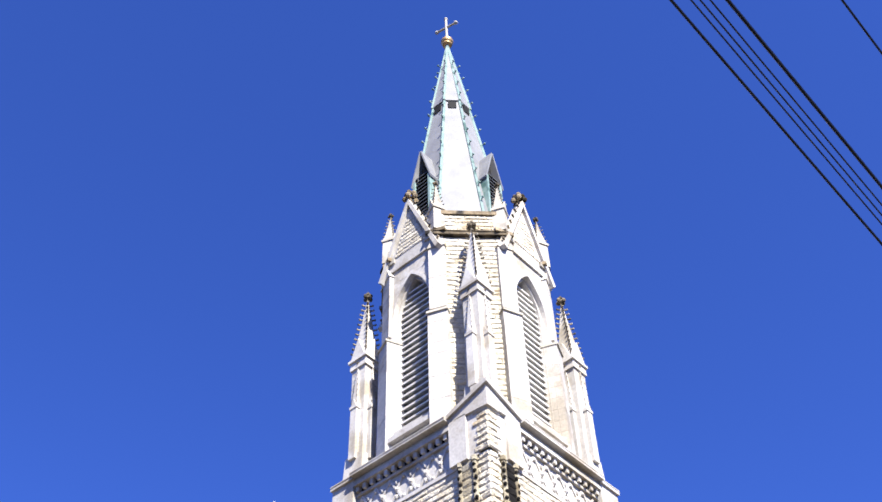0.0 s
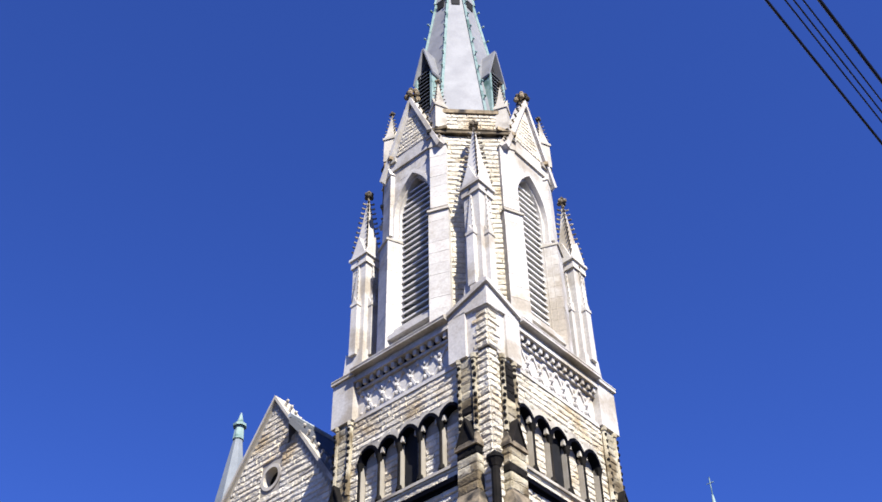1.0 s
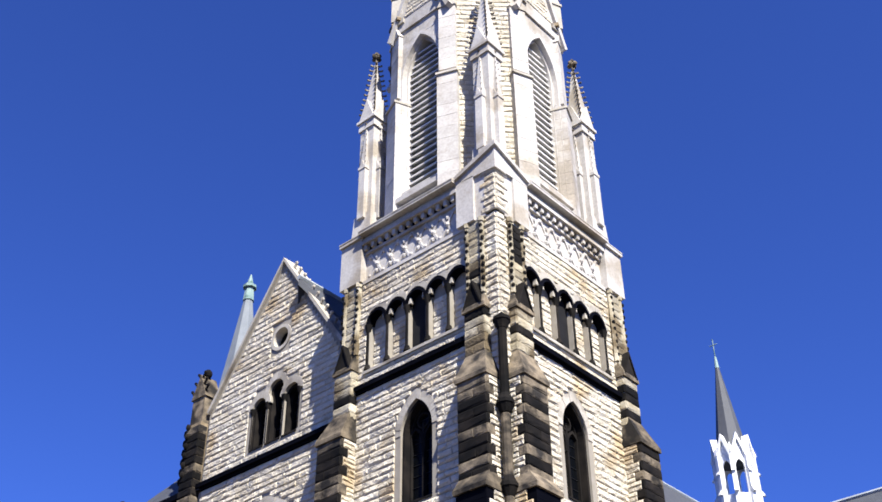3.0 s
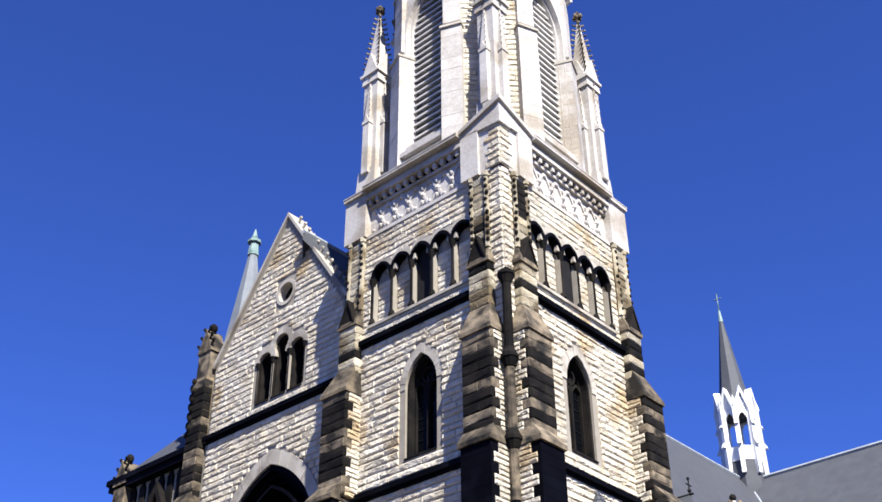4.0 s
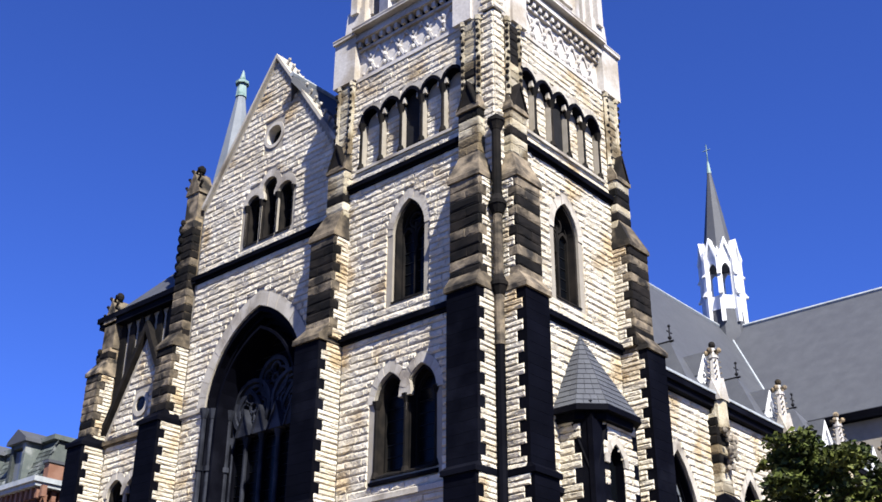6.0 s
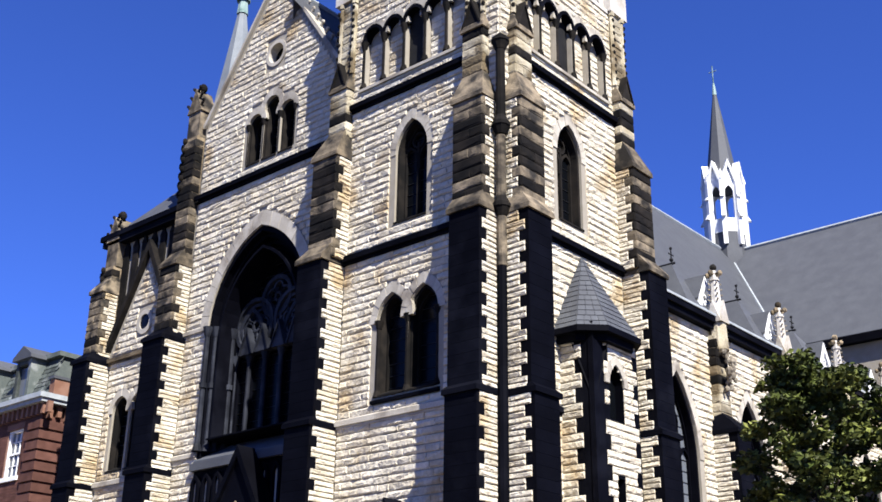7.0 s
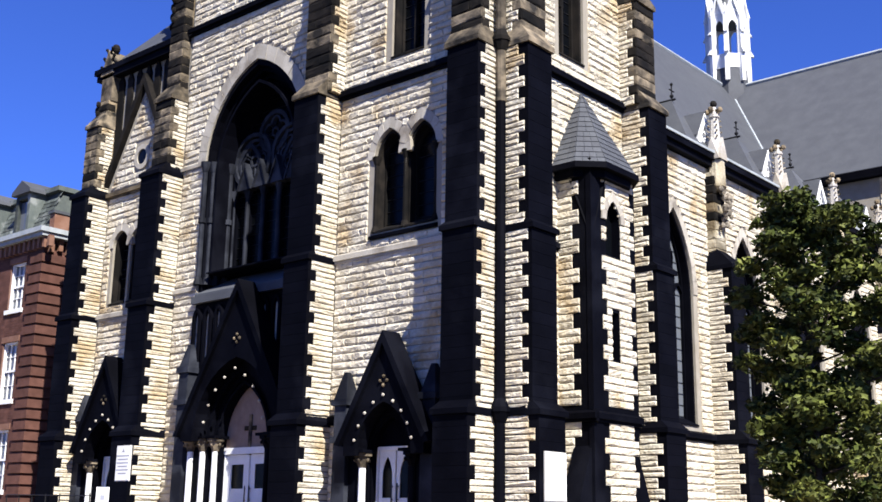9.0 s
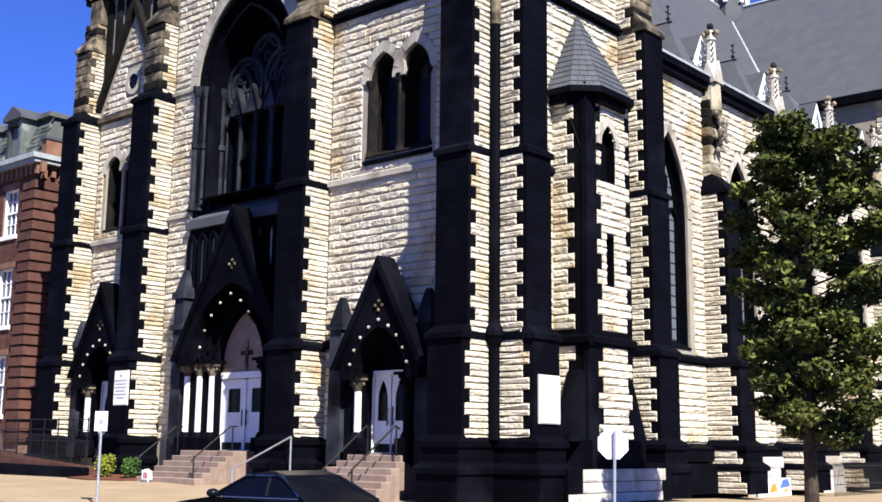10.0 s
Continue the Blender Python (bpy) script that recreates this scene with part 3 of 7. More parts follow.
    for i in range(n):
        a = mid - 2.7 + i * w
        for p, q in (((a, 27.66), (a + w, 28.98)), ((a + w, 27.66), (a, 28.98))):
            u = Vector((q[0] - p[0], q[1] - p[1])).normalized()
            k = Vector((-u.y, u.x)) * 0.05
            fprism(bm, F, [(p[0] - k.x, p[1] - k.y), (q[0] - k.x, q[1] - k.y), (q[0] + k.x, q[1] + k.y), (p[0] + k.x, p[1] + k.y)], -0.13, -0.03 + 0.004 * (p[0] > a))
        for zz, rr in ((28.32, 0.13), (27.85, 0.1), (28.8, 0.1)):
            ball(bm, F.p(a + w / 2 if zz == 28.32 else a, zz, -0.07), rr, 1.0, 8, 5)
        for zz in (27.98, 28.66):
            ball(bm, F.p(a + w / 2, zz, -0.08), 0.11, 1.0, 6, 4)
    fbox(bm, F, lo + 0.9, hi - 0.9, 27.66, 29.0, -0.14, -0.085)
    part("frieze", bm, PALE, church, "carved frieze of crossed ribs and bosses")
    bm = bmesh.new()
    k = 15
    for i in range(k):
        a = lo + 1.0 + (6.0 / k) * (i + 0.5)
        fbox(bm, F, a - 0.08, a + 0.08, 29.14, 29.4, -0.12, 0.17)
    tagged(part("dentil", bm, PALE, church), kind="stuff")
    # black strip that paints the shade in the gaps between the dentils
    bm = bmesh.new()
    fbox(bm, F, lo + 0.95, hi - 0.95, 29.13, 29.39, -0.12, -0.02)
    part("dentil_bed", bm, SOOT, church)


tower_face(FRONT, -4.0, -1, "front", True)
tower_face(SIDE, 4.0, 1, "side", False)
bm = bmesh.new()
box(bm, -8.0, -0.71, 7.3, 8.0, 0, 29.6)
box(bm, -8.0, -7.3, 0.71, 7.29, 0, 29.6)
part("wall", bm, MORTAR, church, "back walls of the tower")
bm = bmesh.new()
box(bm, -8.0, -0.02, 0.02, 8.0, 29.6, 30.35)
box(bm, -7.8, -0.2, 0.2, 7.8, 30.35, 30.75)
part("deck", bm, PALE, church, "white stone deck of the tower")
for F, s in ((FRONT, -1), (SIDE, 1)):
    p, q = sorted((1.75 * s, 6.95 * s))
    bm = bmesh.new()
    fbox(bm, F, p, q, 29.4, 29.56, -0.1, 0.26)
    fbox(bm, F, p, q, 29.56, 29.8, -0.1, 0.18)
    fbox(bm, F, p, q, 29.8, 29.92, -0.1, 0.48)
    fslope(bm, F, p, q, 29.92, 30.42, -0.25, 0.5, 0.05)
    fslope(bm, F, p, q, 30.38, 30.85, -0.6, 0.02, 0.06)
    part("cornice", bm, PALE, church, "white stone deck cornice of the tower")

# corner piers under the deck
for F, s in ((FRONT, -1), (SIDE, 1)):
    for a, b in ((0.88, 1.75), (6.95, 8.16)):
        p, q = sorted((a * s, b * s))
        bm = bmesh.new()
        fbox(bm, F, p, q, 27.6, 29.75, -0.1, 0.24)
        part("corner_pier", bm, PALE, church, "smooth white corner pier below the deck")
        if a > 2:
            bm = bmesh.new()
            fbox(bm, F, p - 0.05, q + 0.05, 29.75, 29.9, -0.1, 0.34)
            fslope(bm, F, p - 0.05, q + 0.05, 29.9, 30.5, -0.4, 0.36, 0.05)
            part("pier_cap", bm, PALE, church)
    # mitred half gable that climbs to the near corner
    out = 0.24 if s < 0 else 0.25
    e = (0.24 if s < 0 else 0.2) * -s
    bm = bmesh.new()
    fprism(bm, F, [(1.75 * s, 29.75), (e, 29.6), (e, 30.6), (1.75 * s, 29.95)], -0.45, out)
    part("gablet", bm, PALE, church, "white stone gablet on the corner pier")
    bm = bmesh.new()
    e = (0.36 if s < 0 else 0.3) * -s
    fprism(bm, F, [(1.95 * s, 29.82), (1.95 * s, 30.0), (e, 30.82), (e, 30.62)], -0.5, out + 0.12)
    part("gable_coping", bm, PALE, church)
    bm = bmesh.new()
    fbox(bm, F, *sorted((0.4 * s, 0.9 * s)), 27.6, 29.75, -0.1, 0.13)
    part("corner_pier", bm, PALE, church, "smooth white corner strip below the deck")
for F, s in ((FRONT, -1), (SIDE, 1)):
    p, q = sorted((0.0, 0.88 * s))
    bm = bmesh.new()
    fbox(bm, F, p, q, 20.0, 30.2, -0.3, 0.0)
    corner = part("corner", bm, MORTAR, church, "rough quoined corner of the tower")
    verts, faces = [], []
    z = 20.5
    i = 0
    while z < 29.6:
        h = 0.3
        c = (0.44 if i % 2 else 0.6) * s
        o = 0.1 if z > 27.5 else 0.0
        for u, v in ((-o * s, c),) if o else ((0.0, c), (c, 0.88 * s)):
            stone(verts, faces, F, min(u, v), max(u, v), z, z + h, o, 0.06)
        z += h
        i += 1
    me = bpy.data.meshes.new("quoin")
    me.from_pydata(verts, [], faces)
    me.materials.append(ROCK)
    ob = new("quoin", me)
    ob.parent = corner
    tagged(ob, "", "", "", "stuff")

# tower buttresses
def tower_buttress(F, e, s, inner, label, top=True):
    """e: the corner's place along s; s: the way to the middle of the face; inner: pair of the corner itself or set in from it."""
    r = lambda a, b: tuple(sorted((e + a * s, e + b * s)))
    st = [(0.0, 1.0, *r(-0.12, 1.42), 1.75, SOOT), (1.0, 1.75, *r(-0.06, 1.36), 1.62, SOOT), (1.75, 4.85, *r(0.0, 1.3), 1.45, SOOT), (4.85, 10.4, *r(0.0, 1.25), 1.22, SOOT),
          (10.4, 16.4, *r(0.0, 1.25), 1.1, SOOT), (16.4, 20.6, *r(0.13, 1.4), 0.76, BROWN), (20.6, 23.6, *r(0.45, 1.35), 0.36, WARM), (23.6, 27.6, *r(0.6, 1.35), 0.14, WARM)]
    b = buttress(F, st, church, label)
    p, q = r(0.45, 1.35)
    gablet(F, (p + q) / 2, 0.36, 23.6, 0.95, 0.05, 0.42, church, DUSK)
    bm = bmesh.new()
    for o in (0.62, 1.32):
        c = F.p(e + o * s, 0, 0.14)
        frustum(bm, c, 24.2, 27.45, 0.09, 0.08, 6)
        frustum(bm, c, 27.4, 27.6, 0.12, 0.12, 6)
    part("carved_shaft", bm, WARM, church)
    bm = bmesh.new()
    for k in range(10):
        for o in (0.56, 1.30):
            ball(bm, F.p(e + (o + random.uniform(-0.05, 0.05)) * s, 24.5 + k * 0.3, 0.2), 0.08, 1.3, 5, 4)
    tagged(part("crocket", bm, DUSK, church, "dark carved knobs up the shaft"), kind="stuff")
    return b


LB = "stepped buttress, black below and brown sandstone above, pale toothed flanks"
tower_buttress(FRONT, 0.0, -1, True, LB)
tower_buttress(SIDE, 0.0, 1, True, LB)
tower_buttress(FRONT, -8.45, 1, False, LB)
tower_buttress(SIDE, 8.45, -1, False, LB)

# shaft in the near corner
c = (0.17, -0.17)
for mat, spans, caps in ((SOOT, ((1.8, 4.6), (5.0, 14.4)), (4.8,)), (UMBER, ((14.4, 16.1), (16.8, 19.0)), ()), (DUSK, ((19.7, 22.3),), (16.4, 19.35, 22.6))):
    for z0, z1 in spans:
        bm = bmesh.new()
        frustum(bm, c, z0, z1, 0.165, 0.155, 10)
        part("corner_shaft", bm, mat, church, "slender banded corner shaft")
    for z in caps:
        bm = bmesh.new()
        frustum(bm, c, z - 0.3, z, 0.17, 0.29, 10)
        frustum(bm, c, z, z + 0.14, 0.31, 0.29, 10)
        frustum(bm, c, z + 0.14, z + 0.4, 0.27, 0.165 if z < 22 else 0.02, 10)
        part("shaft_ring", bm, mat, church, "dark moulded ring of the corner shaft")

# ---- belfry ----
AX, AY, AP = -4.0, 4.0, 3.85
HALF = AP * math.tan(math.pi / 8)
OCT = []
for k in range(8):
    a = radians(-90 + 45 * k)
    u = Vector((math.cos(a), math.sin(a), 0))
    OCT.append(Face((AX + u.x * AP, AY + u.y * AP, 0), (-u.y, u.x, 0), u))
for k, F in enumerate(OCT):
    bm = bmesh.new()
    if k % 2 == 0:
        a = Arch(0, 1.12, 31.4, 38.0, 40.3)
        pierced(bm, F, -HALF, HALF, 30.3, 42.6, [a], -0.6, 0.0)
        wall = part("wall", bm, PALE, church, "white ashlar belfry wall with a louvred opening")
        bm = bmesh.new()
        ring(bm, F, a.outline(-0.13), a.outline(0.01), -0.75, -0.2)
        ring(bm, F, a.outline(-0.012), a.outline(0.16), -0.3, 0.06)
        part("arch_moulding", bm, PALE, church)
        courses("ashlar", F, -HALF + 0.3, HALF - 0.3, 30.8, 41.0, [a], PALE, wall, course=0.62, margin=0.17, rock=0.006, lo=0.4, hi=0.8)
        # black sheet for the unlit space behind the slats
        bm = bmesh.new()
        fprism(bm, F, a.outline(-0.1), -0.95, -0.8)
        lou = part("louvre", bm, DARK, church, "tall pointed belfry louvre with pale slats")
        z = 31.6
        bm = bmesh.new()
        while z < 39.7:
            h = a.half(z + 0.1) - 0.12
            if h > 0.1:
                hull8(bm, [F.p(-h, z, -0.32), F.p(h, z, -0.32), F.p(h, z + 0.26, -0.78), F.p(-h, z + 0.26, -0.78),
                           F.p(-h, z + 0.09, -0.32), F.p(h, z + 0.09, -0.32), F.p(h, z + 0.3, -0.78), F.p(-h, z + 0.3, -0.78)])
            z += 0.36
        part("slat", bm, SLAT, lou, "pale painted slats")
        bm = bmesh.new()
        fslope(bm, F, -1.2, 1.2, 30.75, 31.45, -0.5, 0.25, 0.25)
        part("window_sill", bm, PALE, church)
        # gable over the face
        bm = bmesh.new()
        fprism(bm, F, [(-HALF, 41.2), (HALF, 41.2), (0, 45.3)], -0.35, 0.10)
        part("gable", bm, PALE, church, "steep white gable over the belfry opening")
        courses("stonework", F, -1.3, 1.3, 42.0, 44.3, [], ROCK, bpy.data.objects[wall.name], rock=0.03, d=0.11,
                limit=lambda za, zb, s0, s1: (-(45.0 - zb) * 0.36, (45.0 - zb) * 0.36))
        bm = bmesh.new()
        ring(bm, F, [(-HALF - 0.15, 40.7), (0, 45.25), (HALF + 0.15, 40.7)], [(-HALF - 0.34, 40.85), (0, 45.75), (HALF + 0.34, 40.85)], -0.3, 0.28)
        part("gable_coping", bm, PALE, church)
        bm = bmesh.new()
        for sg in (-1, 1):
            crockets(bm, F.p(sg * (HALF + 0.2), 41.0, 0.15), F.p(sg * 0.1, 45.4, 0.15), 7, 0.11, F.a * sg + Z * 0.4)
        ball(bm, F.p(0, 45.6, 0.05), 0.16, 1.4)
        for zz, rr in ((45.85, 0.30), (46.15, 0.2)):
            for q in range(5):
                an = q * math.tau / 5
                ball(bm, F.p(math.cos(an) * rr, zz, 0.05 + math.sin(an) * rr), 0.15, 1.1, 6, 4)
        part("finial", bm, BROWN, church, "leafy weathered stone finial")
    else:
        fbox(bm, F, -HALF, HALF, 30.3, 43.4, -0.6, 0.0)
        wall = part("wall", bm, MORTAR, church, "rock-faced belfry wall")
        courses("stonework", F, -HALF + 0.1, HALF - 0.1, 30.6, 41.6, [], ROCK, wall, course=0.3, rock=0.05)
        courses("stonework", F, -HALF + 0.1, HALF - 0.1, 42.2, 43.3, [], ROCK, wall, course=0.3, rock=0.05)
    bm = bmesh.new()
    if k % 2:
        fbox(bm, F, -HALF - 0.15, HALF + 0.15, 41.7, 41.9, -0.2, 0.22)
        fslope(bm, F, -HALF - 0.15, HALF + 0.15, 41.9, 42.2, -0.2, 0.26, 0.05)
        fbox(bm, F, -HALF, HALF, 43.3, 43.55, -0.4, 0.12)
    else:
        for sg in (-1, 1):
            p, q = sorted((sg * HALF * 0.98, sg * HALF * 0.62))
            fbox(bm, F, p, q, 41.7, 42.0, -0.2, 0.2)
    part("cornice", bm, BROWN if k % 2 else TRIM, church)
# piers at the angles
for k in range(8):
    a = radians(-67.5 + 45 * k)
    R = AP / math.cos(math.pi / 8)
    u = Vector((math.cos(a), math.sin(a), 0))
    v = Vector((-u.y, u.x, 0))
    F = Face((AX + u.x * R, AY + u.y * R, 0), v, u)
    bm = bmesh.new()
    fbox(bm, F, -0.30, 0.30, 30.3, 43.3, -0.6, -0.05)
    pier = part("corner_pier", bm, PALE, church, "white ashlar angle pier of the belfry")
    for i in range(16):
        bm = bmesh.new()
        if i < 10:
            fbox(bm, F, -0.46, 0.46, 30.3 + 0.63 * i, 30.92 + 0.63 * i, -0.7, 0.16 + random.uniform(-0.006, 0.006))
        else:
            fbox(bm, F, -0.40, 0.40, 36.9 + 0.667 * (i - 10), 37.555 + 0.667 * (i - 10), -0.7, 0.06 + random.uniform(-0.006, 0.006))
        part("block", bm, PALE, pier)
    bm = bmesh.new()
    fslope(bm, F, -0.46, 0.46, 36.6, 36.9, -0.7, 0.2, 0.02)
    part("weathering", bm, PALE, pier)
    bm = bmesh.new()
    fprism(bm, F, [(-0.45, 40.9), (0.45, 40.9), (0, 42.0)], -0.7, 0.12)
    part("gablet", bm, PALE, pier)
    bm = bmesh.new()
    fbox(bm, F, -0.5, 0.5, 36.52, 36.64, -0.7, 0.24)
    part("set_off", bm, TRIM, church)
    bm = bmesh.new()
    fbox(bm, F, -0.5, 0.5, 41.9, 42.1, -0.7, 0.2)
    part("cap", bm, BROWN, church)
    pinnacle((AX + u.x * (R - 0.12), AY + u.y * (R - 0.12)), 42.1, 43.7, 46.1, 0.3, church, TRIM, label="small crocketed pinnacle", turn=math.degrees(a))
# great pinnacles on the deck corners
for px, py in ((-0.62, 0.62), (-7.38, 0.62), (-0.62, 7.38), (-7.38, 7.38)):
    bm = bmesh.new()
    frustum(bm, (px, py), 30.3, 31.5, 0.56, 0.5, 4, 45)
    frustum(bm, (px, py), 31.5, 36.9, 0.42, 0.42, 4, 45)
    part("pinnacle_base", bm, PALE, church, "white shaft of a tall deck pinnacle")
    for q in range(4):
        an = radians(90 * q)
        w = Vector((math.cos(an), math.sin(an), 0))
        pinnacle((px + w.x * 0.46, py + w.y * 0.46), 31.2, 34.0, 36.9, 0.19, church, PALE, label="small applied pinnacle with crockets", knobs=7, turn=45)
    pinnacle((px, py), 36.5, 37.0, 41.8, 0.5, church, PALE, label="tall crocketed white stone pinnacle", knobs=11, turn=45)

# ---- spire ----
AX, AY = AX - 0.17, AY - 0.15
ZB, ZT, RB = 43.4, 65.2, 2.92
rad = lambda z: RB * (ZT - z) / (ZT - ZB)
bm = bmesh.new()
frustum(bm, (AX, AY), ZB, 57.3, RB, rad(57.3))
frustum(bm, (AX, AY), 57.3, ZT, rad(57.3) + 0.10, 0.05)
spire = part("spire", bm, SLATE_PALE, church, "octagonal spire of pale weathered slate")
bm = bmesh.new()
for k in range(8):
    a = radians(-67.5 + 45 * k)
    u = Vector((math.cos(a), math.sin(a), 0))
    kk = 1 / math.cos(math.pi / 8)
    C = Vector((AX, AY, 0))
    for z0, z1 in ((ZB, 57.3), (57.3, ZT)):
        bar(bm, C + u * (rad(z0) * kk + (0.1 if z0 > 50 else 0.0)) + Z * z0, C + u * (rad(z1) * kk + 0.02) + Z * z1, 0.085)
    n = 13
    for i in range(n):
        z = ZB + 1.2 + (ZT - ZB - 2.6) * i / n
        c = C + u * (rad(z) * kk + (0.14 if z > 57.3 else 0.06)) + Z * z
        bar(bm, c, c + u * 0.15 + Z * 0.08, 0.03, 5)
        ball(bm, c + u * 0.17 + Z * 0.1, 0.075, 1, 5, 4)
part("ridge", bm, COPPER, spire, "green copper hips with small knobs")
for k in range(8):
    a = radians(-90 + 45 * k)
    u = Vector((math.cos(a), math.sin(a), 0))
    z = 56.4
    F = Face((AX + u.x * rad(z), AY + u.y * rad(z), 0), (-u.y, u.x, 0), u)
    bm = bmesh.new()
    fbox(bm, F, -0.24, 0.24, z, z + 0.62, -0.3, 0.05)
    part("hatch", bm, DARK, spire, "small dark hatch")
    if k % 2 == 0:
        z = 45.2
        F = Face((AX + u.x * (rad(z) + 0.05), AY + u.y * (rad(z) + 0.05), 0), (-u.y, u.x, 0), u)
        bm = bmesh.new()
        fbox(bm, F, -0.6, -0.46, z, 48.7, -1.2, 0.02)
        fbox(bm, F, 0.46, 0.6, z, 48.7, -1.2, 0.02)
        dormer = part("dormer", bm, COPPER, spire, "louvred spire dormer with a steep gable")
        # black fill standing for the shade behind the dormer slats
        bm = bmesh.new()
        fprism(bm, F, [(-0.46, z), (0.46, z), (0.46, 48.6), (0, 50.0), (-0.46, 48.6)], -1.2, -0.22)
        part("backing", bm, DARK, dormer)
        bm = bmesh.new()
        for i in range(13):
            zz = z + 0.15 + i * 0.3
            hull8(bm, [F.p(-0.46, zz, -0.06), F.p(0.46, zz, -0.06), F.p(0.46, zz + 0.14, -0.2), F.p(-0.46, zz + 0.14, -0.2),
                       F.p(-0.46, zz + 0.06, -0.06), F.p(0.46, zz + 0.06, -0.06), F.p(0.46, zz + 0.2, -0.2), F.p(-0.46, zz + 0.2, -0.2)])
        part("slat", bm, SLATE, dormer)
        bm = bmesh.new()
        for sg in (-1, 1):
            pts = [F.p(sg * 0.66, 48.3, 0.06), F.p(0, 50.9, 0.06), F.p(0, 50.9, -1.9), F.p(sg * 0.66, 48.3, -1.4)]
            hull8(bm, pts + [q + Z * 0.12 + F.a * sg * 0.05 for q in pts])
        part("dormer_roof", bm, SLATE_PALE, dormer)
frustum(bm := bmesh.new(), (AX, AY), ZT - 0.5, ZT + 0.3, 0.12, 0.10, 8)
part("neck", bm, COPPER, spire)
bm = bmesh.new()
ball(bm, (AX, AY, ZT + 0.55), 0.42, 0.75, 14, 10)
frustum(bm, (AX, AY), ZT + 0.15, ZT + 0.3, 0.3, 0.3, 10)
part("ball", bm, GOLD, spire, "gilded ball below the cross", smooth=True)
bm = bmesh.new()
bar(bm, (AX, AY, ZT + 0.8), (AX, AY, 68.7), 0.085, 8)
X1, Y1 = 0.72, 0.72
bar(bm, (AX - X1, AY - Y1 * 0.2, 67.6), (AX + X1, AY + Y1 * 0.2, 67.6), 0.085, 8)
for q in ((AX - X1, AY - Y1 * 0.2, 67.6), (AX + X1, AY + Y1 * 0.2, 67.6), (AX, AY, 68.7)):
    ball(bm, q, 0.14)
part("cross", bm, TRIM, spire, "metal cross on the spire tip")

# ---- gabled front of the nave ----
BEFORE = set(church.children)
GC, GA, GS = -12.1, 31.2, 1.456          # middle, apex, slope
BIG = Arch(-12.0, 2.85, 10.0, 15.4, 19.2)
TRI = [Arch(-12.95, 0.43, 22.2, 24.1, 24.5), Arch(-11.95, 0.45, 22.2, 24.6, 25.05), Arch(-10.95, 0.43, 22.2, 24.1, 24.5)]
edge = lambda s: GA - abs(s - GC) * GS
bm = bmesh.new()
MAIN = Arch(-11.45, 1.45, 1.38, 4.6, 6.5)
pierced(bm, FRONT, -16.5, -8.0, 0.0, 10.0, [MAIN], -0.9)
pierced(bm, FRONT, -16.5, -8.0, 10.0, 21.5, [BIG], -1.5)
pierced(bm, FRONT, -16.4, -8.0, 21.5, 25.2, TRI, -0.7)
rc, rz, rr = -11.95, 27.12, 0.5
arc = lambda a0, a1, k=10: [(rc + rr * math.cos(radians(a0 + (a1 - a0) * i / k)), rz + rr * math.sin(radians(a0 + (a1 - a0) * i / k))) for i in range(k + 1)]
fprism(bm, FRONT, [(GC - (GA - 25.2) / GS, 25.2), (rc - rr, 25.2), (rc - rr, edge(rc - rr))], -0.7, 0)
fprism(bm, FRONT, [(GC + (GA - 25.2) / GS, 25.2), (rc + rr, 25.2), (rc + rr, edge(rc + rr))], -0.7, 0)
fprism(bm, FRONT, [(rc - rr, 25.2), (rc + rr, 25.2)] + arc(0, -180), -0.7, 0)
fprism(bm, FRONT, arc(180, 0) + [(rc + rr, edge(rc + rr)), (GC, GA), (rc - rr, edge(rc - rr))], -0.7, 0)
gwall = part("wall", bm, MORTAR, church, "gabled nave front of rock-faced limestone")
glimit = lambda za, zb, s0, s1: (max(s0, GC - (GA - zb) / GS + 0.2), min(s1, GC + (GA - zb) / GS - 0.2))
RW = Arch(rc, rr + 0.02, 26.6, rz, rz + rr)
courses("stonework", FRONT, -16.3, -8.4, 1.75, 10.3, [MAIN], ROCK, gwall, margin=0.5, blocks=[(-14.87, -8.4, 0, 10.4)],
        near=lambda s, z: s < -14 and z > 5)
courses("stonework", FRONT, -16.3, -8.4, 10.55, 15.4, [BIG], ROCK, gwall, margin=0.03, near=lambda s, z: s < -14.6)
courses("stonework", FRONT, -16.3, -8.4, 15.4, 21.35, [BIG], ROCK, gwall, margin=0.5, near=lambda s, z: s < -14.6 and z < 16.5)
courses("stonework", FRONT, -16.3, -8.2, 21.75, 30.6, TRI, ROCK, gwall, margin=0.25, limit=glimit, rock=0.05, blocks=[(rc - 0.62, rc + 0.62, 26.52, 27.72)])
arch_stones(FRONT, [BIG], 0.0, 0.52, 0.06, TRIM, church, 9, "broad pointed arch of dressed grey stone")
# soot-dark stone; its near-black also paints the shade inside the recess
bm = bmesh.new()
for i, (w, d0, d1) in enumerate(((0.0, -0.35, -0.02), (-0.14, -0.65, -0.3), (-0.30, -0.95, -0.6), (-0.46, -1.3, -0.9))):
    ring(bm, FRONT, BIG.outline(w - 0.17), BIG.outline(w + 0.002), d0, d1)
part("recess_moulding", bm, SOOT, church, "sooty arch orders of the great window, blackened further for shade")
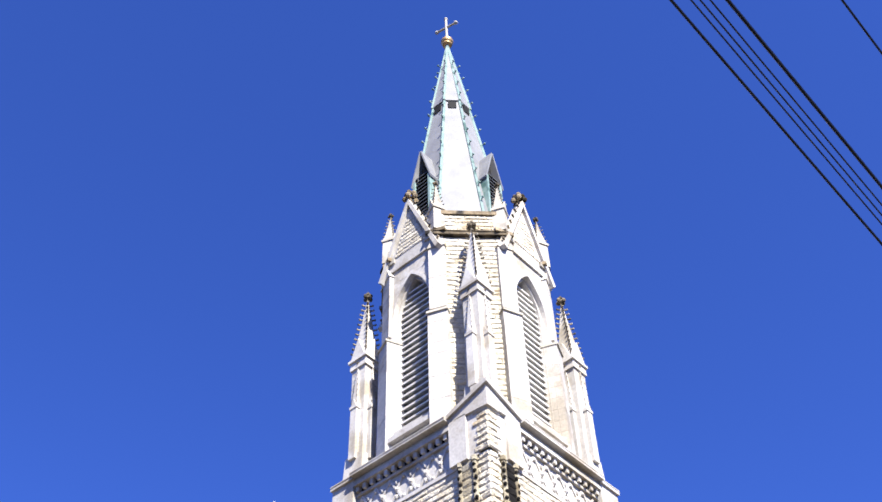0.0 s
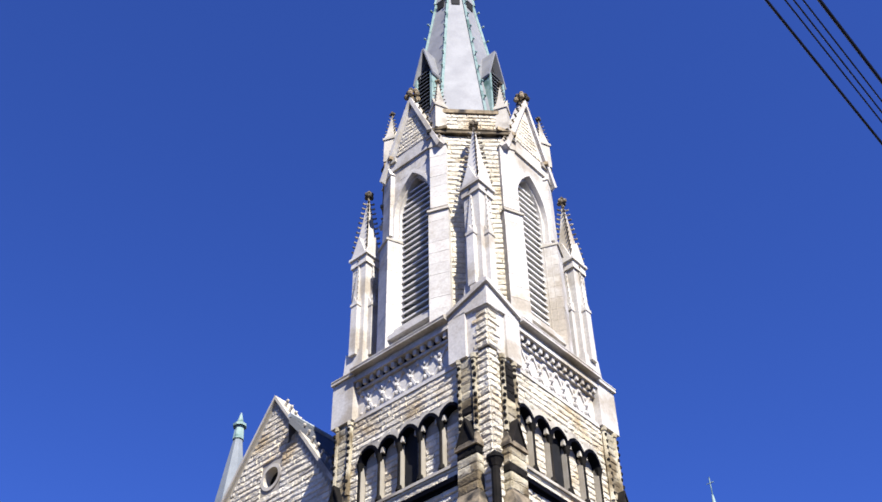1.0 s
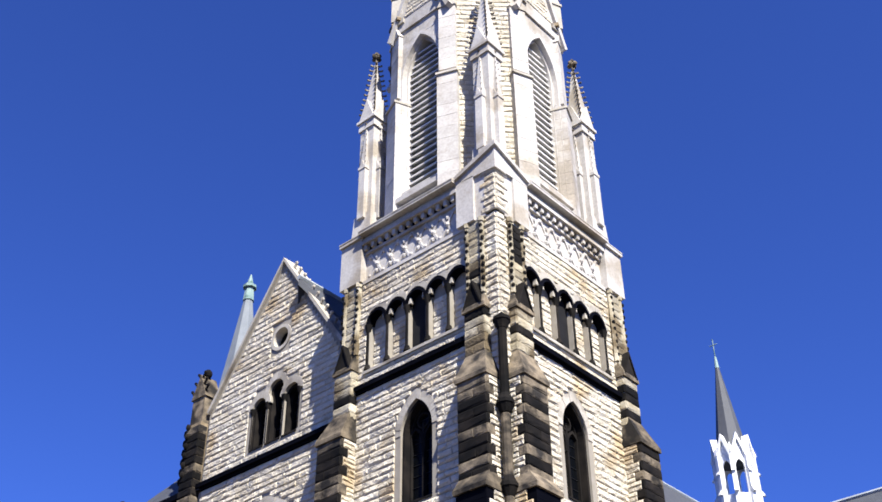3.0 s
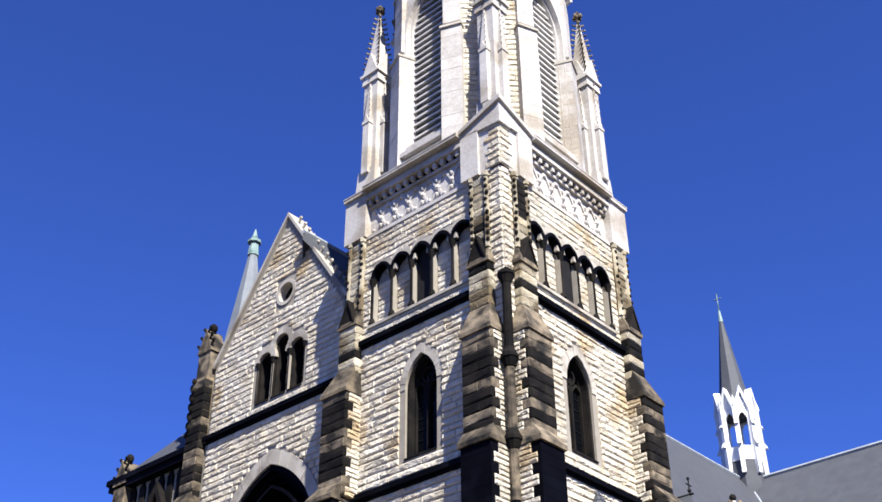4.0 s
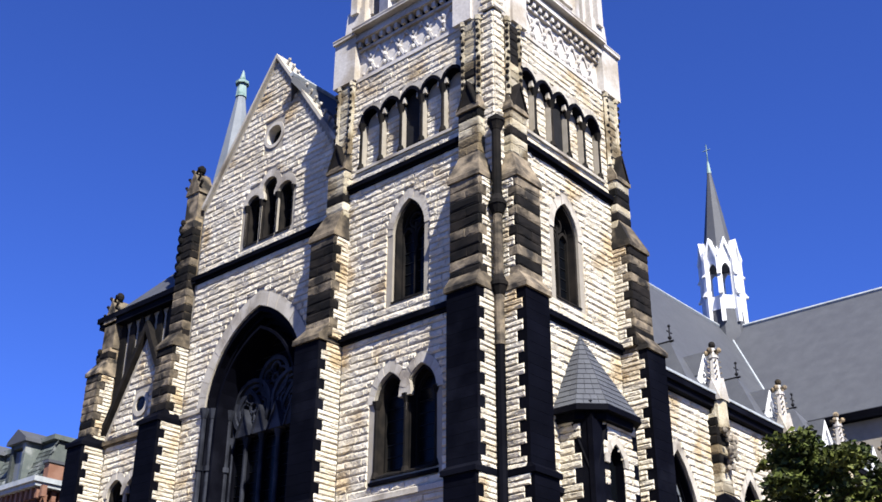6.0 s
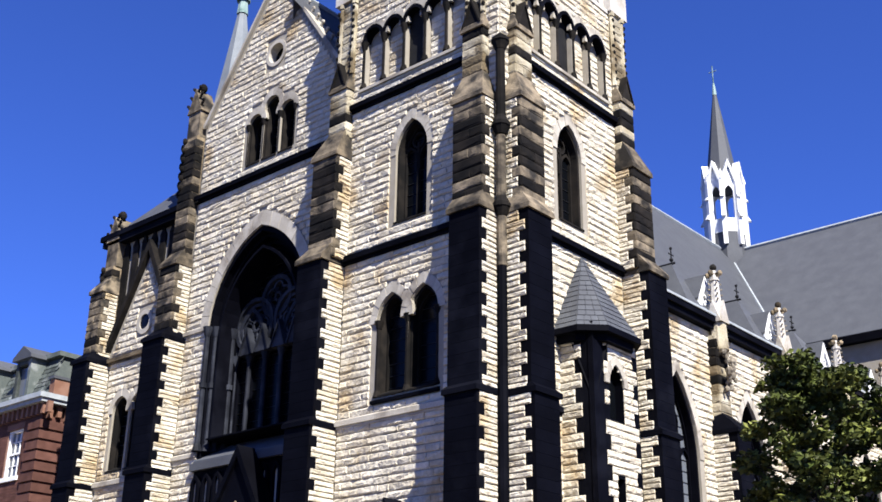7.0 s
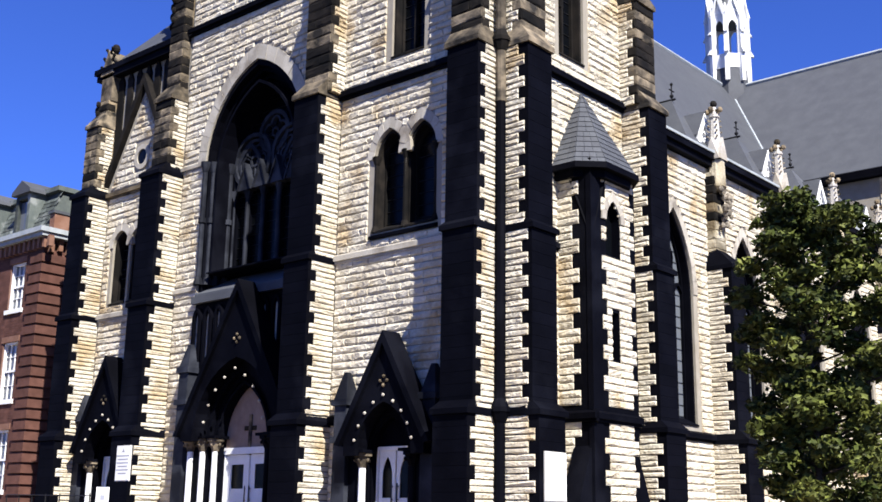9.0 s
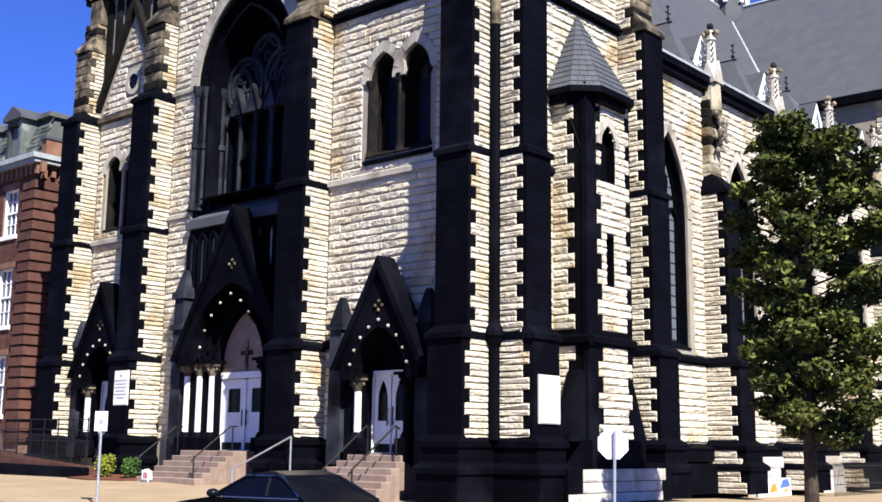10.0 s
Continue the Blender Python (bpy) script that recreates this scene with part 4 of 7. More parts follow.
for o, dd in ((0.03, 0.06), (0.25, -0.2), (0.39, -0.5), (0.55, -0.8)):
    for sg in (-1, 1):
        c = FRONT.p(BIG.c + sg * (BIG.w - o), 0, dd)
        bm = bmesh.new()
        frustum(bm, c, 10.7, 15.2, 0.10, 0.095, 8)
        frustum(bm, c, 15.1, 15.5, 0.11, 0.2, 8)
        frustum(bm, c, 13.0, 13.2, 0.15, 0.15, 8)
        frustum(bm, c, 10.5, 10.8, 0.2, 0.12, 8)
        part("jamb_shaft", bm, DARK_GREY, church, "dark grey jamb shaft of the great window")
# sooty stone in slate grey: grazing sunlight painted into its colour
bm = bmesh.new()
fslope(bm, FRONT, BIG.c - BIG.w, BIG.c + BIG.w, 10.0, 11.0, -1.3, 0.16, 0.1)
fbox(bm, FRONT, BIG.c - BIG.w - 0.1, BIG.c + BIG.w + 0.1, 9.72, 10.0, -0.1, 0.24)
part("window_sill", bm, SLATE, church, "sloping sooty sill of the great window, greyed as if sunlit")
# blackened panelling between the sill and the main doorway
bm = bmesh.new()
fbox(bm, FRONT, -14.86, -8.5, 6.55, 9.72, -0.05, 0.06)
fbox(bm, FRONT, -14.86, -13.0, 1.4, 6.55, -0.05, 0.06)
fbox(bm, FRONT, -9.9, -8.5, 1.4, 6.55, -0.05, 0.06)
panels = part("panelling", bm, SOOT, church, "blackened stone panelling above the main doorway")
# pale fillings paint the sunlight on slender shafts of the dark panelling
for i in range(9):
    s = -14.6 + i * 0.66
    bm = bmesh.new()
    lancet_panel = Arch(s, 0.2, 6.7, 9.1, 9.5)
    fprism(bm, FRONT, lancet_panel.outline(-0.07), 0.05, 0.075)
    part("panel", bm, TRIM, panels, "slender stone panel, paled as a lit shaft")
    bm = bmesh.new()
    ring(bm, FRONT, lancet_panel.outline(-0.08), lancet_panel.outline(0.04), 0.05, 0.2)
    part("rib", bm, SOOT, panels)
# frame in the same near-black, shade of the recess included
big = window(FRONT, Arch(BIG.c, BIG.w - 0.5, 10.9, 15.0, 18.4), church, SOOT, 1.25, (-13.4, -12.47, -11.53, -10.6), "great west window with dark tracery")
bm = bmesh.new()
for l, r in ((-14.35, -12.47), (-11.53, -9.65)):
    a = Arch((l + r) / 2, (r - l) / 2, 14.2, 14.6, 16.3)
    ring(bm, FRONT, a.outline(-0.14), a.outline(0.02), -1.3, -0.98)
circ = lambda c, z, r: [(c + r * math.cos(i * math.tau / 20), z + r * math.sin(i * math.tau / 20)) for i in range(21)]
ring(bm, FRONT, circ(-12, 16.5, 0.72), circ(-12, 16.5, 0.9), -1.3, -0.98)
for k in range(5):
    an = radians(90 + 72 * k)
    ring(bm, FRONT, circ(-12 + 0.4 * math.cos(an), 16.5 + 0.4 * math.sin(an), 0.2), circ(-12 + 0.4 * math.cos(an), 16.5 + 0.4 * math.sin(an), 0.29), -1.28, -1.05)
for m in (-13.4, -12.47, -11.53, -10.6, -14.3, -9.7):
    c = FRONT.p(m, 0, -1.02)
    frustum(bm, c, 11.1, 14.1, 0.09, 0.085, 8)
    frustum(bm, c, 14.0, 14.4, 0.1, 0.2, 8)
    frustum(bm, c, 11.0, 11.3, 0.18, 0.1, 8)
for cs, cz, cr in ((-13.15, 15.5, 1.15), (-10.85, 15.5, 1.15)):
    ring(bm, FRONT, circ(cs, cz, cr - 0.16), circ(cs, cz, cr), -1.3, -0.9)
    ring(bm, FRONT, circ(cs, cz, cr - 0.34), circ(cs, cz, cr - 0.22), -1.3, -1.0)
    for k in range(6):
        an = radians(60 * k)
        ring(bm, FRONT, circ(cs + 0.45 * math.cos(an), cz + 0.45 * math.sin(an), 0.2), circ(cs + 0.45 * math.cos(an), cz + 0.45 * math.sin(an), 0.3), -1.28, -1.02)
part("tracery", bm, DARK_GREY, big, "cusped circles and paired arches")
for m in (-13.4, -12.47, -11.53, -10.6):
    gablet(FRONT, m, 0.36, 14.3, 0.95, -1.15, -0.8, big, DARK_GREY, "canopy", "small gabled stone canopy")
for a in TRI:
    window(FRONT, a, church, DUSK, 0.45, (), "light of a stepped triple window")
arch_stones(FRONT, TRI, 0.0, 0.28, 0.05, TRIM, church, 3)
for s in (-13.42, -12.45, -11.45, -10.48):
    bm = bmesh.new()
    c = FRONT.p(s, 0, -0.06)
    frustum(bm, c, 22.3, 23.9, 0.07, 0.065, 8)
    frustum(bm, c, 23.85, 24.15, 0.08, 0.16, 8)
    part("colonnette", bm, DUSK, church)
bm = bmesh.new()
ring(bm, FRONT, circ(rc, rz, rr - 0.03), circ(rc, rz, rr + 0.13), -0.35, 0.05)
rw = part("window", bm, TRIM, church, "small round window in the gable")
bm = bmesh.new()
fprism(bm, FRONT, circ(rc, rz, rr)[:-1], -0.4, -0.36)
part("pane", bm, GLASS, rw)
string_course(FRONT, -16.5, -8.3, 21.55, church)
bm = bmesh.new()
ring(bm, FRONT, [(-16.35, edge(-16.35) - 0.05), (GC, GA - 0.05), (-8.0, edge(-8.0) - 0.05)], [(-16.45, edge(-16.35) + 0.08), (GC, GA + 0.16), (-7.9, edge(-8.0) + 0.08)], -0.8, 0.16)
part("gable_coping", bm, TRIM, church, "pale stone coping of the steep gable")
bm = bmesh.new()
crockets(bm, (-8.3, 0.1, edge(-8.3) + 0.10), (GC + 0.3, 0.1, GA - 0.28), 11, 0.14, (0.8, 0, 0.6))
tagged(part("crocket", bm, TRIM, church, "stone crockets behind the gable coping"), kind="stuff")

# pier left of the gable and the outer pier
PL = "stepped dark buttress with pale toothed flanks and a carved top"
for s0, s1, tz in ((-17.7, -16.4, 25.2), (-22.9, -21.75, 20.4)):
    st = [(0.0, 1.0, s0 - 0.1, s1 + 0.1, 1.75, SOOT), (1.0, 1.75, s0 - 0.05, s1 + 0.05, 1.62, SOOT), (1.75, 4.85, s0, s1, 1.45, SOOT), (4.85, 9.9, s0, s1, 1.22, SOOT),
          (9.9, 15.3, s0, s1, 1.1, SOOT), (15.3, 18.6, s0 + 0.15, s1 - 0.05, 0.75, BROWN), (18.6, tz - 0.6, s0 + 0.3, s1 - 0.1, 0.4, BROWN)]
    buttress(FRONT, st, church, PL)
    m = (s0 + s1) / 2 + 0.1
    bm = bmesh.new()
    fbox(bm, FRONT, m - 0.42, m + 0.42, tz - 0.6, tz + 0.7, -0.5, 0.3)
    fprism(bm, FRONT, [(m - 0.5, tz + 0.7), (m + 0.5, tz + 0.7), (m, tz + 1.9)], -0.5, 0.36)
    part("pier_head", bm, UMBER, church, "weathered gabled head of a pier")
    bm = bmesh.new()
    for sg in (-1, 1):
        crockets(bm, FRONT.p(m + sg * 0.5, tz + 0.8, 0.3), FRONT.p(m, tz + 1.95, 0.3), 3, 0.13, FRONT.a * sg + Z)
    for k in range(6):
        ball(bm, FRONT.p(m - 0.55, tz - 0.9 - 0.45 * k, 0.3), 0.15, 1.3, 6, 5)
        ball(bm, FRONT.p(m - 0.3, tz - 0.7 - 0.45 * k, 0.45), 0.12, 1.3, 6, 5)
    ball(bm, FRONT.p(m, tz + 2.05, 0.0), 0.2, 1.2)
    tagged(part("crocket", bm, DUSK, church), kind="stuff")

# ---- lower left bay ----
LW = [Arch(-20.45, 0.58, 10.4, 12.9, 13.6), Arch(-19.15, 0.58, 10.4, 12.9, 13.6)]
LD = Arch(-19.6, 1.0, 1.38, 3.75, 5.3)
bm = bmesh.new()
pierced(bm, FRONT, -23.0, -16.5, 0, 9.9, [LD])
pierced(bm, FRONT, -23.0, -16.5, 9.9, 15.3, LW)
fbox(bm, FRONT, -23.0, -16.5, 15.3, 21.2, -0.7, -0.1)
fbox(bm, FRONT, -23.0, -16.5, 0, 21.2, -8.0, -7.3)
fbox(bm, FRONT, -23.0, -22.3, 0, 21.2, -7.3, -0.7)
bwall = part("wall", bm, MORTAR, church, "lower bay beside the nave front")
courses("stonework", FRONT, -21.6, -17.8, 5.0, 9.8, [], ROCK, bwall, blocks=[(-21.3, -17.5, 0, 5.2)])
courses("stonework", FRONT, -21.6, -17.8, 10.05, 15.2, LW, ROCK, bwall, margin=0.2)
bm = bmesh.new()
fprism(bm, FRONT, [(-21.9, 15.35), (-16.9, 15.35), (-19.4, 19.9)], -0.1, 0.05)
bay_gable = part("gable", bm, MORTAR, church, "small relief gable with a round window")
courses("stonework", FRONT, -21.6, -17.2, 15.5, 19.4, [], ROCK, bay_gable, d=0.05, blocks=[(-19.85, -18.75, 16.1, 17.25)],
        limit=lambda za, zb, s0, s1: (-19.4 - (19.7 - zb) * 0.55 + 0.1, -19.4 + (19.7 - zb) * 0.55 - 0.1))
bm = bmesh.new()
ring(bm, FRONT, [(-21.95, 15.35), (-19.4, 20.0), (-16.85, 15.35)], [(-22.2, 15.35), (-19.4, 20.5), (-16.6, 15.35)], -0.1, 0.28)
part("gable_coping", bm, DUSK, church)
bm = bmesh.new()
ring(bm, FRONT, circ(-19.3, 16.68, 0.34), circ(-19.3, 16.68, 0.56), 0.0, 0.12)
rw = part("window", bm, TRIM, church, "small round window")
bm = bmesh.new()
fprism(bm, FRONT, circ(-19.3, 16.68, 0.36)[:-1], -0.05, 0.07)
part("pane", bm, GLASS, rw)
bm = bmesh.new()
for i in range(9):
    s = -22.4 + i * 0.68
    fbox(bm, FRONT, s, s + 0.4, 15.5, 20.6, -0.12, 0.0)
    fprism(bm, FRONT, [(s, 20.6), (s + 0.4, 20.6), (s + 0.2, 21.0)], -0.12, 0.02)
part("panelling", bm, DUSK, church, "tall stone panels behind the small gable")
bm = bmesh.new()
fbox(bm, FRONT, -23.1, -16.5, 20.95, 21.25, -0.3, 0.3)
fbox(bm, FRONT, -23.2, -16.5, 21.25, 21.5, -0.3, 0.4)
part("cornice", bm, SOOT, church)
bm = bmesh.new()
hull8(bm, [(-23.2, -0.2, 21.4), (-16.3, -0.2, 21.4), (-16.3, 8.2, 21.4), (-23.2, 8.2, 21.4), (-17.6, 2.9, 25.6), (-16.4, 2.9, 25.6), (-16.4, 4.9, 25.6), (-17.6, 4.9, 25.6)])
part("roof", bm, SLATE, church, "hipped slate roof of the lower bay")
bm = bmesh.new()
frustum(bm, (-19.75, 3.85), 22.6, 34.6, 1.75, 0.2)
sp = part("turret_spire", bm, SLATE_MID, church, "slim slate turret spire with a metal tip")
bm = bmesh.new()
frustum(bm, (-19.75, 3.85), 34.4, 35.2, 0.28, 0.22)
frustum(bm, (-19.75, 3.85), 35.2, 35.35, 0.34, 0.34)
frustum(bm, (-19.75, 3.85), 35.35, 36.1, 0.2, 0.03)
part("cap", bm, COPPER, sp)
for a in LW:
    window(FRONT, a, church, DUSK, 0.45, (), "light of a paired window in the lower bay")
arch_stones(FRONT, LW, 0.0, 0.3, 0.05, TRIM, church, 3)
string_course(FRONT, -21.7, -17.7, 15.3, church, BROWN, 0.3, 0.2)
string_course(FRONT, -21.7, -17.7, 9.9, church, TRIM, 0.3, 0.16)
string_course(FRONT, -16.5, -14.85, 15.45, church, TRIM, 0.26, 0.14)
string_course(FRONT, -16.5, -14.85, 10.35, church, TRIM, 0.26, 0.14)


# ---- portals ----
def portal(c, w, zb, zs, za, gh, gz, label, cross=False, cols=1):
    """A gabled dark doorway with stepped orders, columns, pinnacles and a pale pair of doors."""
    F = FRONT
    a = Arch(c, w, zb, zs, za)
    gw = w + 0.85 + 0.35 * (cols - 1)
    out = a.outline(0.18 * cols)
    bm = bmesh.new()
    base = gz - gh
    l, r = c - gw, c + gw
    mid = len(out) // 2
    for k, side in ((0, l), (1, r)):
        pts = out[:mid + 1] if k == 0 else out[mid:]
        poly = ([(side, zb - 0.4), (out[0][0], zb - 0.4)] + pts + [(c, gz), (side, base)]) if k == 0 else (pts + [(out[-1][0], zb - 0.4), (side, zb - 0.4), (side, base), (c, gz)])
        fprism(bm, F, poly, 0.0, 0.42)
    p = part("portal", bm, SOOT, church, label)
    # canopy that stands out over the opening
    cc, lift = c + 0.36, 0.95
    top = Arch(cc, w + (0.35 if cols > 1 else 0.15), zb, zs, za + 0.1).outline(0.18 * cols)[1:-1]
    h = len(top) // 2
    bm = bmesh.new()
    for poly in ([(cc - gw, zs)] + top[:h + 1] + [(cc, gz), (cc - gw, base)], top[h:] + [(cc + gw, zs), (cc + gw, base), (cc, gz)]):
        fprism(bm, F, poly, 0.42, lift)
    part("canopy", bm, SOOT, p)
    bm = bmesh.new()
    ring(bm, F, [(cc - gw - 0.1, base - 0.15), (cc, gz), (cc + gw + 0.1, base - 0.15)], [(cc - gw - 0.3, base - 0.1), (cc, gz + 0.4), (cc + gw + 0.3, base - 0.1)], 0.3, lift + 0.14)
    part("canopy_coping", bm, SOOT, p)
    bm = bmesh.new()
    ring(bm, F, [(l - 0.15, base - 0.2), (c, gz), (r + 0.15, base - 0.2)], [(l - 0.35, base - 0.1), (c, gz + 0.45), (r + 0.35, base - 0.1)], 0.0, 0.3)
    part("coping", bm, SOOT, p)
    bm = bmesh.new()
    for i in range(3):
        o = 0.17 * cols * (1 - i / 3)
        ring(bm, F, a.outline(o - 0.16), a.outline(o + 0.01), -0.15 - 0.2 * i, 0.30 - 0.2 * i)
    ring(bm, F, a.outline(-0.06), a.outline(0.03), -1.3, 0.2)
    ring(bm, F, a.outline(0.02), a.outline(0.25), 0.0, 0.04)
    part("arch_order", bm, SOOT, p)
    for sg in (-1, 1):
        bm = bmesh.new()
        pc = F.p(c + sg * (gw + 0.2), 0, 0.32)
        up = 1.7 if cols > 1 else 0.6
        frustum(bm, pc, 1.0, base + up - 0.6, 0.3, 0.28, 4, 45)
        frustum(bm, pc, base + up - 0.6, base + up - 0.4, 0.37, 0.37, 4, 45)
        frustum(bm, pc, base + up - 0.4, base + up + 0.6, 0.28, 0.27, 4, 45)
        frustum(bm, pc, base + up + 0.6, base + up + 0.8, 0.36, 0.36, 4, 45)
        frustum(bm, pc, base + up + 0.8, base + up + 1.7, 0.3, 0.08, 4, 45)
        part("pinnacle", bm, DARK_GREY, p, "dark stone pinnacle")
        for i in range(cols):
            bm = bmesh.new()
            # left columns white, right ones black
            qc = F.p(c + sg * (w + (0.1 if sg < 0 else 0.35)) if cols == 1 else c + sg * (w + 0.05 + 0.55 * i), 0, 0.46 if cols == 1 else 0.2 + 0.14 * i)
            frustum(bm, qc, zb + 0.62, zs - 0.3, 0.115, 0.11, 12)
            col = part("column", bm, WHITE if sg < 0 else SOOT, p, "white painted column" if sg < 0 else "black column")
            bm = bmesh.new()
            frustum(bm, qc, zs - 0.35, zs, 0.12, 0.25, 8)
            frustum(bm, qc, zs, zs + 0.1, 0.3, 0.3, 8)
            for k in range(6):
                ball(bm, qc + Vector((0.22 * math.cos(k), 0.22 * math.sin(k), zs - 0.12)), 0.07, 1, 5, 4)
            part("capital", bm, UMBER if sg < 0 else SOOT, col)
            bm = bmesh.new()
            frustum(bm, qc, zs + 0.1, zs + 0.2, 0.33, 0.33, 4, 45)
            part("abacus", bm, SOOT, col)
            bm = bmesh.new()
            frustum(bm, qc, zb - 0.3, zb + 0.45, 0.3, 0.28, 4, 45)
            frustum(bm, qc, zb + 0.45, zb + 0.64, 0.24, 0.16, 10)
            part("pedestal", bm, SOOT, col)
    # pale stones round the arch and a quatrefoil in the gable
    for s, z in a.top(0.42 * cols if cols == 1 else 0.3, 5):
        if z > zs + 0.3:
            bm = bmesh.new()
            ball(bm, F.p(s + 0.36, z, 0.97), 0.055, 1, 6, 4)
            part("boss", bm, TRIM, p, "small pale carved boss")
    bm = bmesh.new()
    zq = za + (gz - za) * 0.45
    for k in range(4):
        ball(bm, F.p(cc + 0.14 * math.cos(k * math.pi / 2), zq + 0.14 * math.sin(k * math.pi / 2), 0.97), 0.06, 1, 6, 4)
    part("quatrefoil", bm, BROWN, p)
    # doors
    F = Face(FRONT.p(0, 0, 0.38 if cols == 1 else 0.25), FRONT.a, FRONT.n)
    zd = zb + 2.55
    bm = bmesh.new()
    if cross:
        fprism(bm, F, [(c - w, zd + 0.25), (c - w, zs)] + a.top(-0.02)[1:-1] + [(c + w, zs), (c + w, zd + 0.25)], -0.6, -0.45)
        ty = part("tympanum", bm, GRANITE, p, "plain brownish stone tympanum with a dark cross")
        bm = bmesh.new()
        fbox(bm, F, c - 0.07, c + 0.07, zs - 0.5, zs + 0.95, -0.46, -0.40)
        fbox(bm, F, c - 0.32, c + 0.32, zs + 0.38, zs + 0.54, -0.46, -0.41)
        part("cross", bm, BROWN, ty, "brown metal cross")
        bm = bmesh.new()
        fbox(bm, F, c - w, c + w, zd + 0.02, zd + 0.25, -0.6, -0.36)
        part("lintel", bm, WHITE, p)
        bm = bmesh.new()
        for s in (c - w, c - 0.06, c + w - 0.12):
            fbox(bm, F, s, s + 0.12, zb, zd + 0.02, -0.58, -0.40)
        part("door_frame", bm, WHITE, p)
    else:
        for s in (c - w, c + w - 0.1):
            fbox(bm, F, s, s + 0.1, zb, zs + 0.2, -0.6, -0.4)
        fbox(bm, F, c - w, c + w, zs + 0.2, zs + 0.32, -0.6, -0.4)
        part("door_frame", bm, WHITE, p)
        # black panel that fills the arch above the doors
        bm = bmesh.new()
        fprism(bm, F, [(c - w, zs + 0.32)] + [q for q in a.top(-0.02) if q[1] > zs + 0.34] + [(c + w, zs + 0.32)], -0.6, -0.45)
        part("tympanum", bm, SOOT, p, "black tympanum over the door")
    for sg in (-1, 1):
        bm = bmesh.new()
        e0, e1 = (c - w + 0.12, c - 0.03) if sg < 0 else (c + 0.03, c + w - 0.12)
        m = (e0 + e1) / 2
        hw = (e1 - e0) / 2
        if cross:
            hole = Arch(m, hw * 0.55, zb + 1.35, zb + 2.2, zb + 2.21)
            pierced(bm, F, e0, e1, zb, zd, [hole], -0.54, -0.47)
        else:
            ht = a.half(m, -0.12)
            hole = Arch(m, hw * 0.62, zb + 1.0, zb + 1.65, zb + 2.3)
            pierced(bm, F, e0, e1, zb, zs + 0.2, [hole], -0.54, -0.47)
        d = part("door", bm, WHITE, p, "white painted door leaf with a dark glazed light")
        bm = bmesh.new()
        fprism(bm, F, hole.outline(-0.005), -0.52, -0.5)
        part("pane", bm, GLASS, d)
        bm = bmesh.new()
        fbox(bm, F, e0 + 0.02, e1 - 0.02, zb + 0.02, zb + 0.28, -0.47, -0.455)
        part("kick_plate", bm, IRON, d)
        bm = bmesh.new()
        hs = c + sg * 0.12
        bar(bm, F.p(hs, zb + 0.85, -0.40), F.p(hs, zb + 1.45, -0.40), 0.022)
        bar(bm, F.p(hs, zb + 0.95, -0.48), F.p(hs, zb + 0.95, -0.40), 0.018)
        bar(bm, F.p(hs, zb + 1.35, -0.48), F.p(hs, zb + 1.35, -0.40), 0.018)
        part("handle", bm, IRON, d)
    # black sheet in place of the dark interior behind the doors
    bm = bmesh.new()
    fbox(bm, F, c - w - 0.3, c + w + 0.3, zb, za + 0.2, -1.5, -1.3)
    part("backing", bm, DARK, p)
    return p


portal(-11.45, 1.4, 1.38, 4.4, 6.5, 5.0, 9.7, "great dark gabled doorway with brownish tympanum and white columns", True, 3)
portal(-19.6, 0.9, 1.38, 3.75, 5.1, 3.3, 7.6, "dark gabled doorway of the lower bay with white columns")
# the nave front stands back from the tower's face
BACK = Matrix.Translation(EYE) @ Matrix.Scale(1.05, 4) @ Matrix.Translation(-Vector(EYE))
for o in church.children:
    if o not in BEFORE:
        o.matrix_basis = BACK @ o.matrix_basis
portal(-4.15, 0.85, 1.38, 3.65, 4.95, 3.0, 7.1, "dark gabled side doorway with white doors and columns")

# ---- plinth between the buttresses ----
def plinth(F, s0, s1, light=()):
    bm = bmesh.new()
    fbox(bm, F, s0, s1, 0.0, 1.0, -0.1, 0.5)
    fslope(bm, F, s0, s1, 1.0, 1.2, -0.1, 0.5, 0.02)
    fbox(bm, F, s0, s1, 1.2, 1.6, -0.1, 0.36)
    fslope(bm, F, s0, s1, 1.6, 1.85, -0.1, 0.4, 0.06)
    part("plinth", bm, SOOT, church, "dark moulded plinth")


for s0, s1 in ((-7.1, -6.5), (-2.3, -1.3)):
    plinth(FRONT, s0, s1)
plinth(SIDE, 1.3, 7.1)
plinth(SIDE, 8.45, 33.0)
string_course(SIDE, 1.3, 7.1, 4.9, church, SOOT, 0.3, 0.2)
string_course(SIDE, 8.45, 33.0, 4.9, church, SOOT, 0.3, 0.2)
string_course(FRONT, -7.1, -6.3, 4.9, church, SOOT, 0.3, 0.2)

# ---- stair turret on the side ----
T0, T1, TD = 3.05, 5.7, 1.3
TF = Face((TD, 0, 0), (0, 1, 0), (1, 0, 0))
lan = Arch(4.33, 0.42, 10.15, 11.3, 12.0)
slit = Arch(4.4, 0.22, 6.75, 8.29, 8.3)
bm = bmesh.new()
pierced(bm, TF, T0, T1, 0.0, 9.6, [slit], -0.5)
pierced(bm, TF, T0, T1, 9.6, 13.2, [lan], -0.5)
box(bm, -0.1, TD - 0.5, T0, T0 + 0.4, 0, 13.2)
box(bm, -0.1, TD - 0.5, T1 - 0.4, T1, 0, 13.2)
tw = part("turret_wall", bm, SOOT, church, "projecting stair turret with black toothed corners")
verts, faces, dv, df = [], [], [], []
n = 46
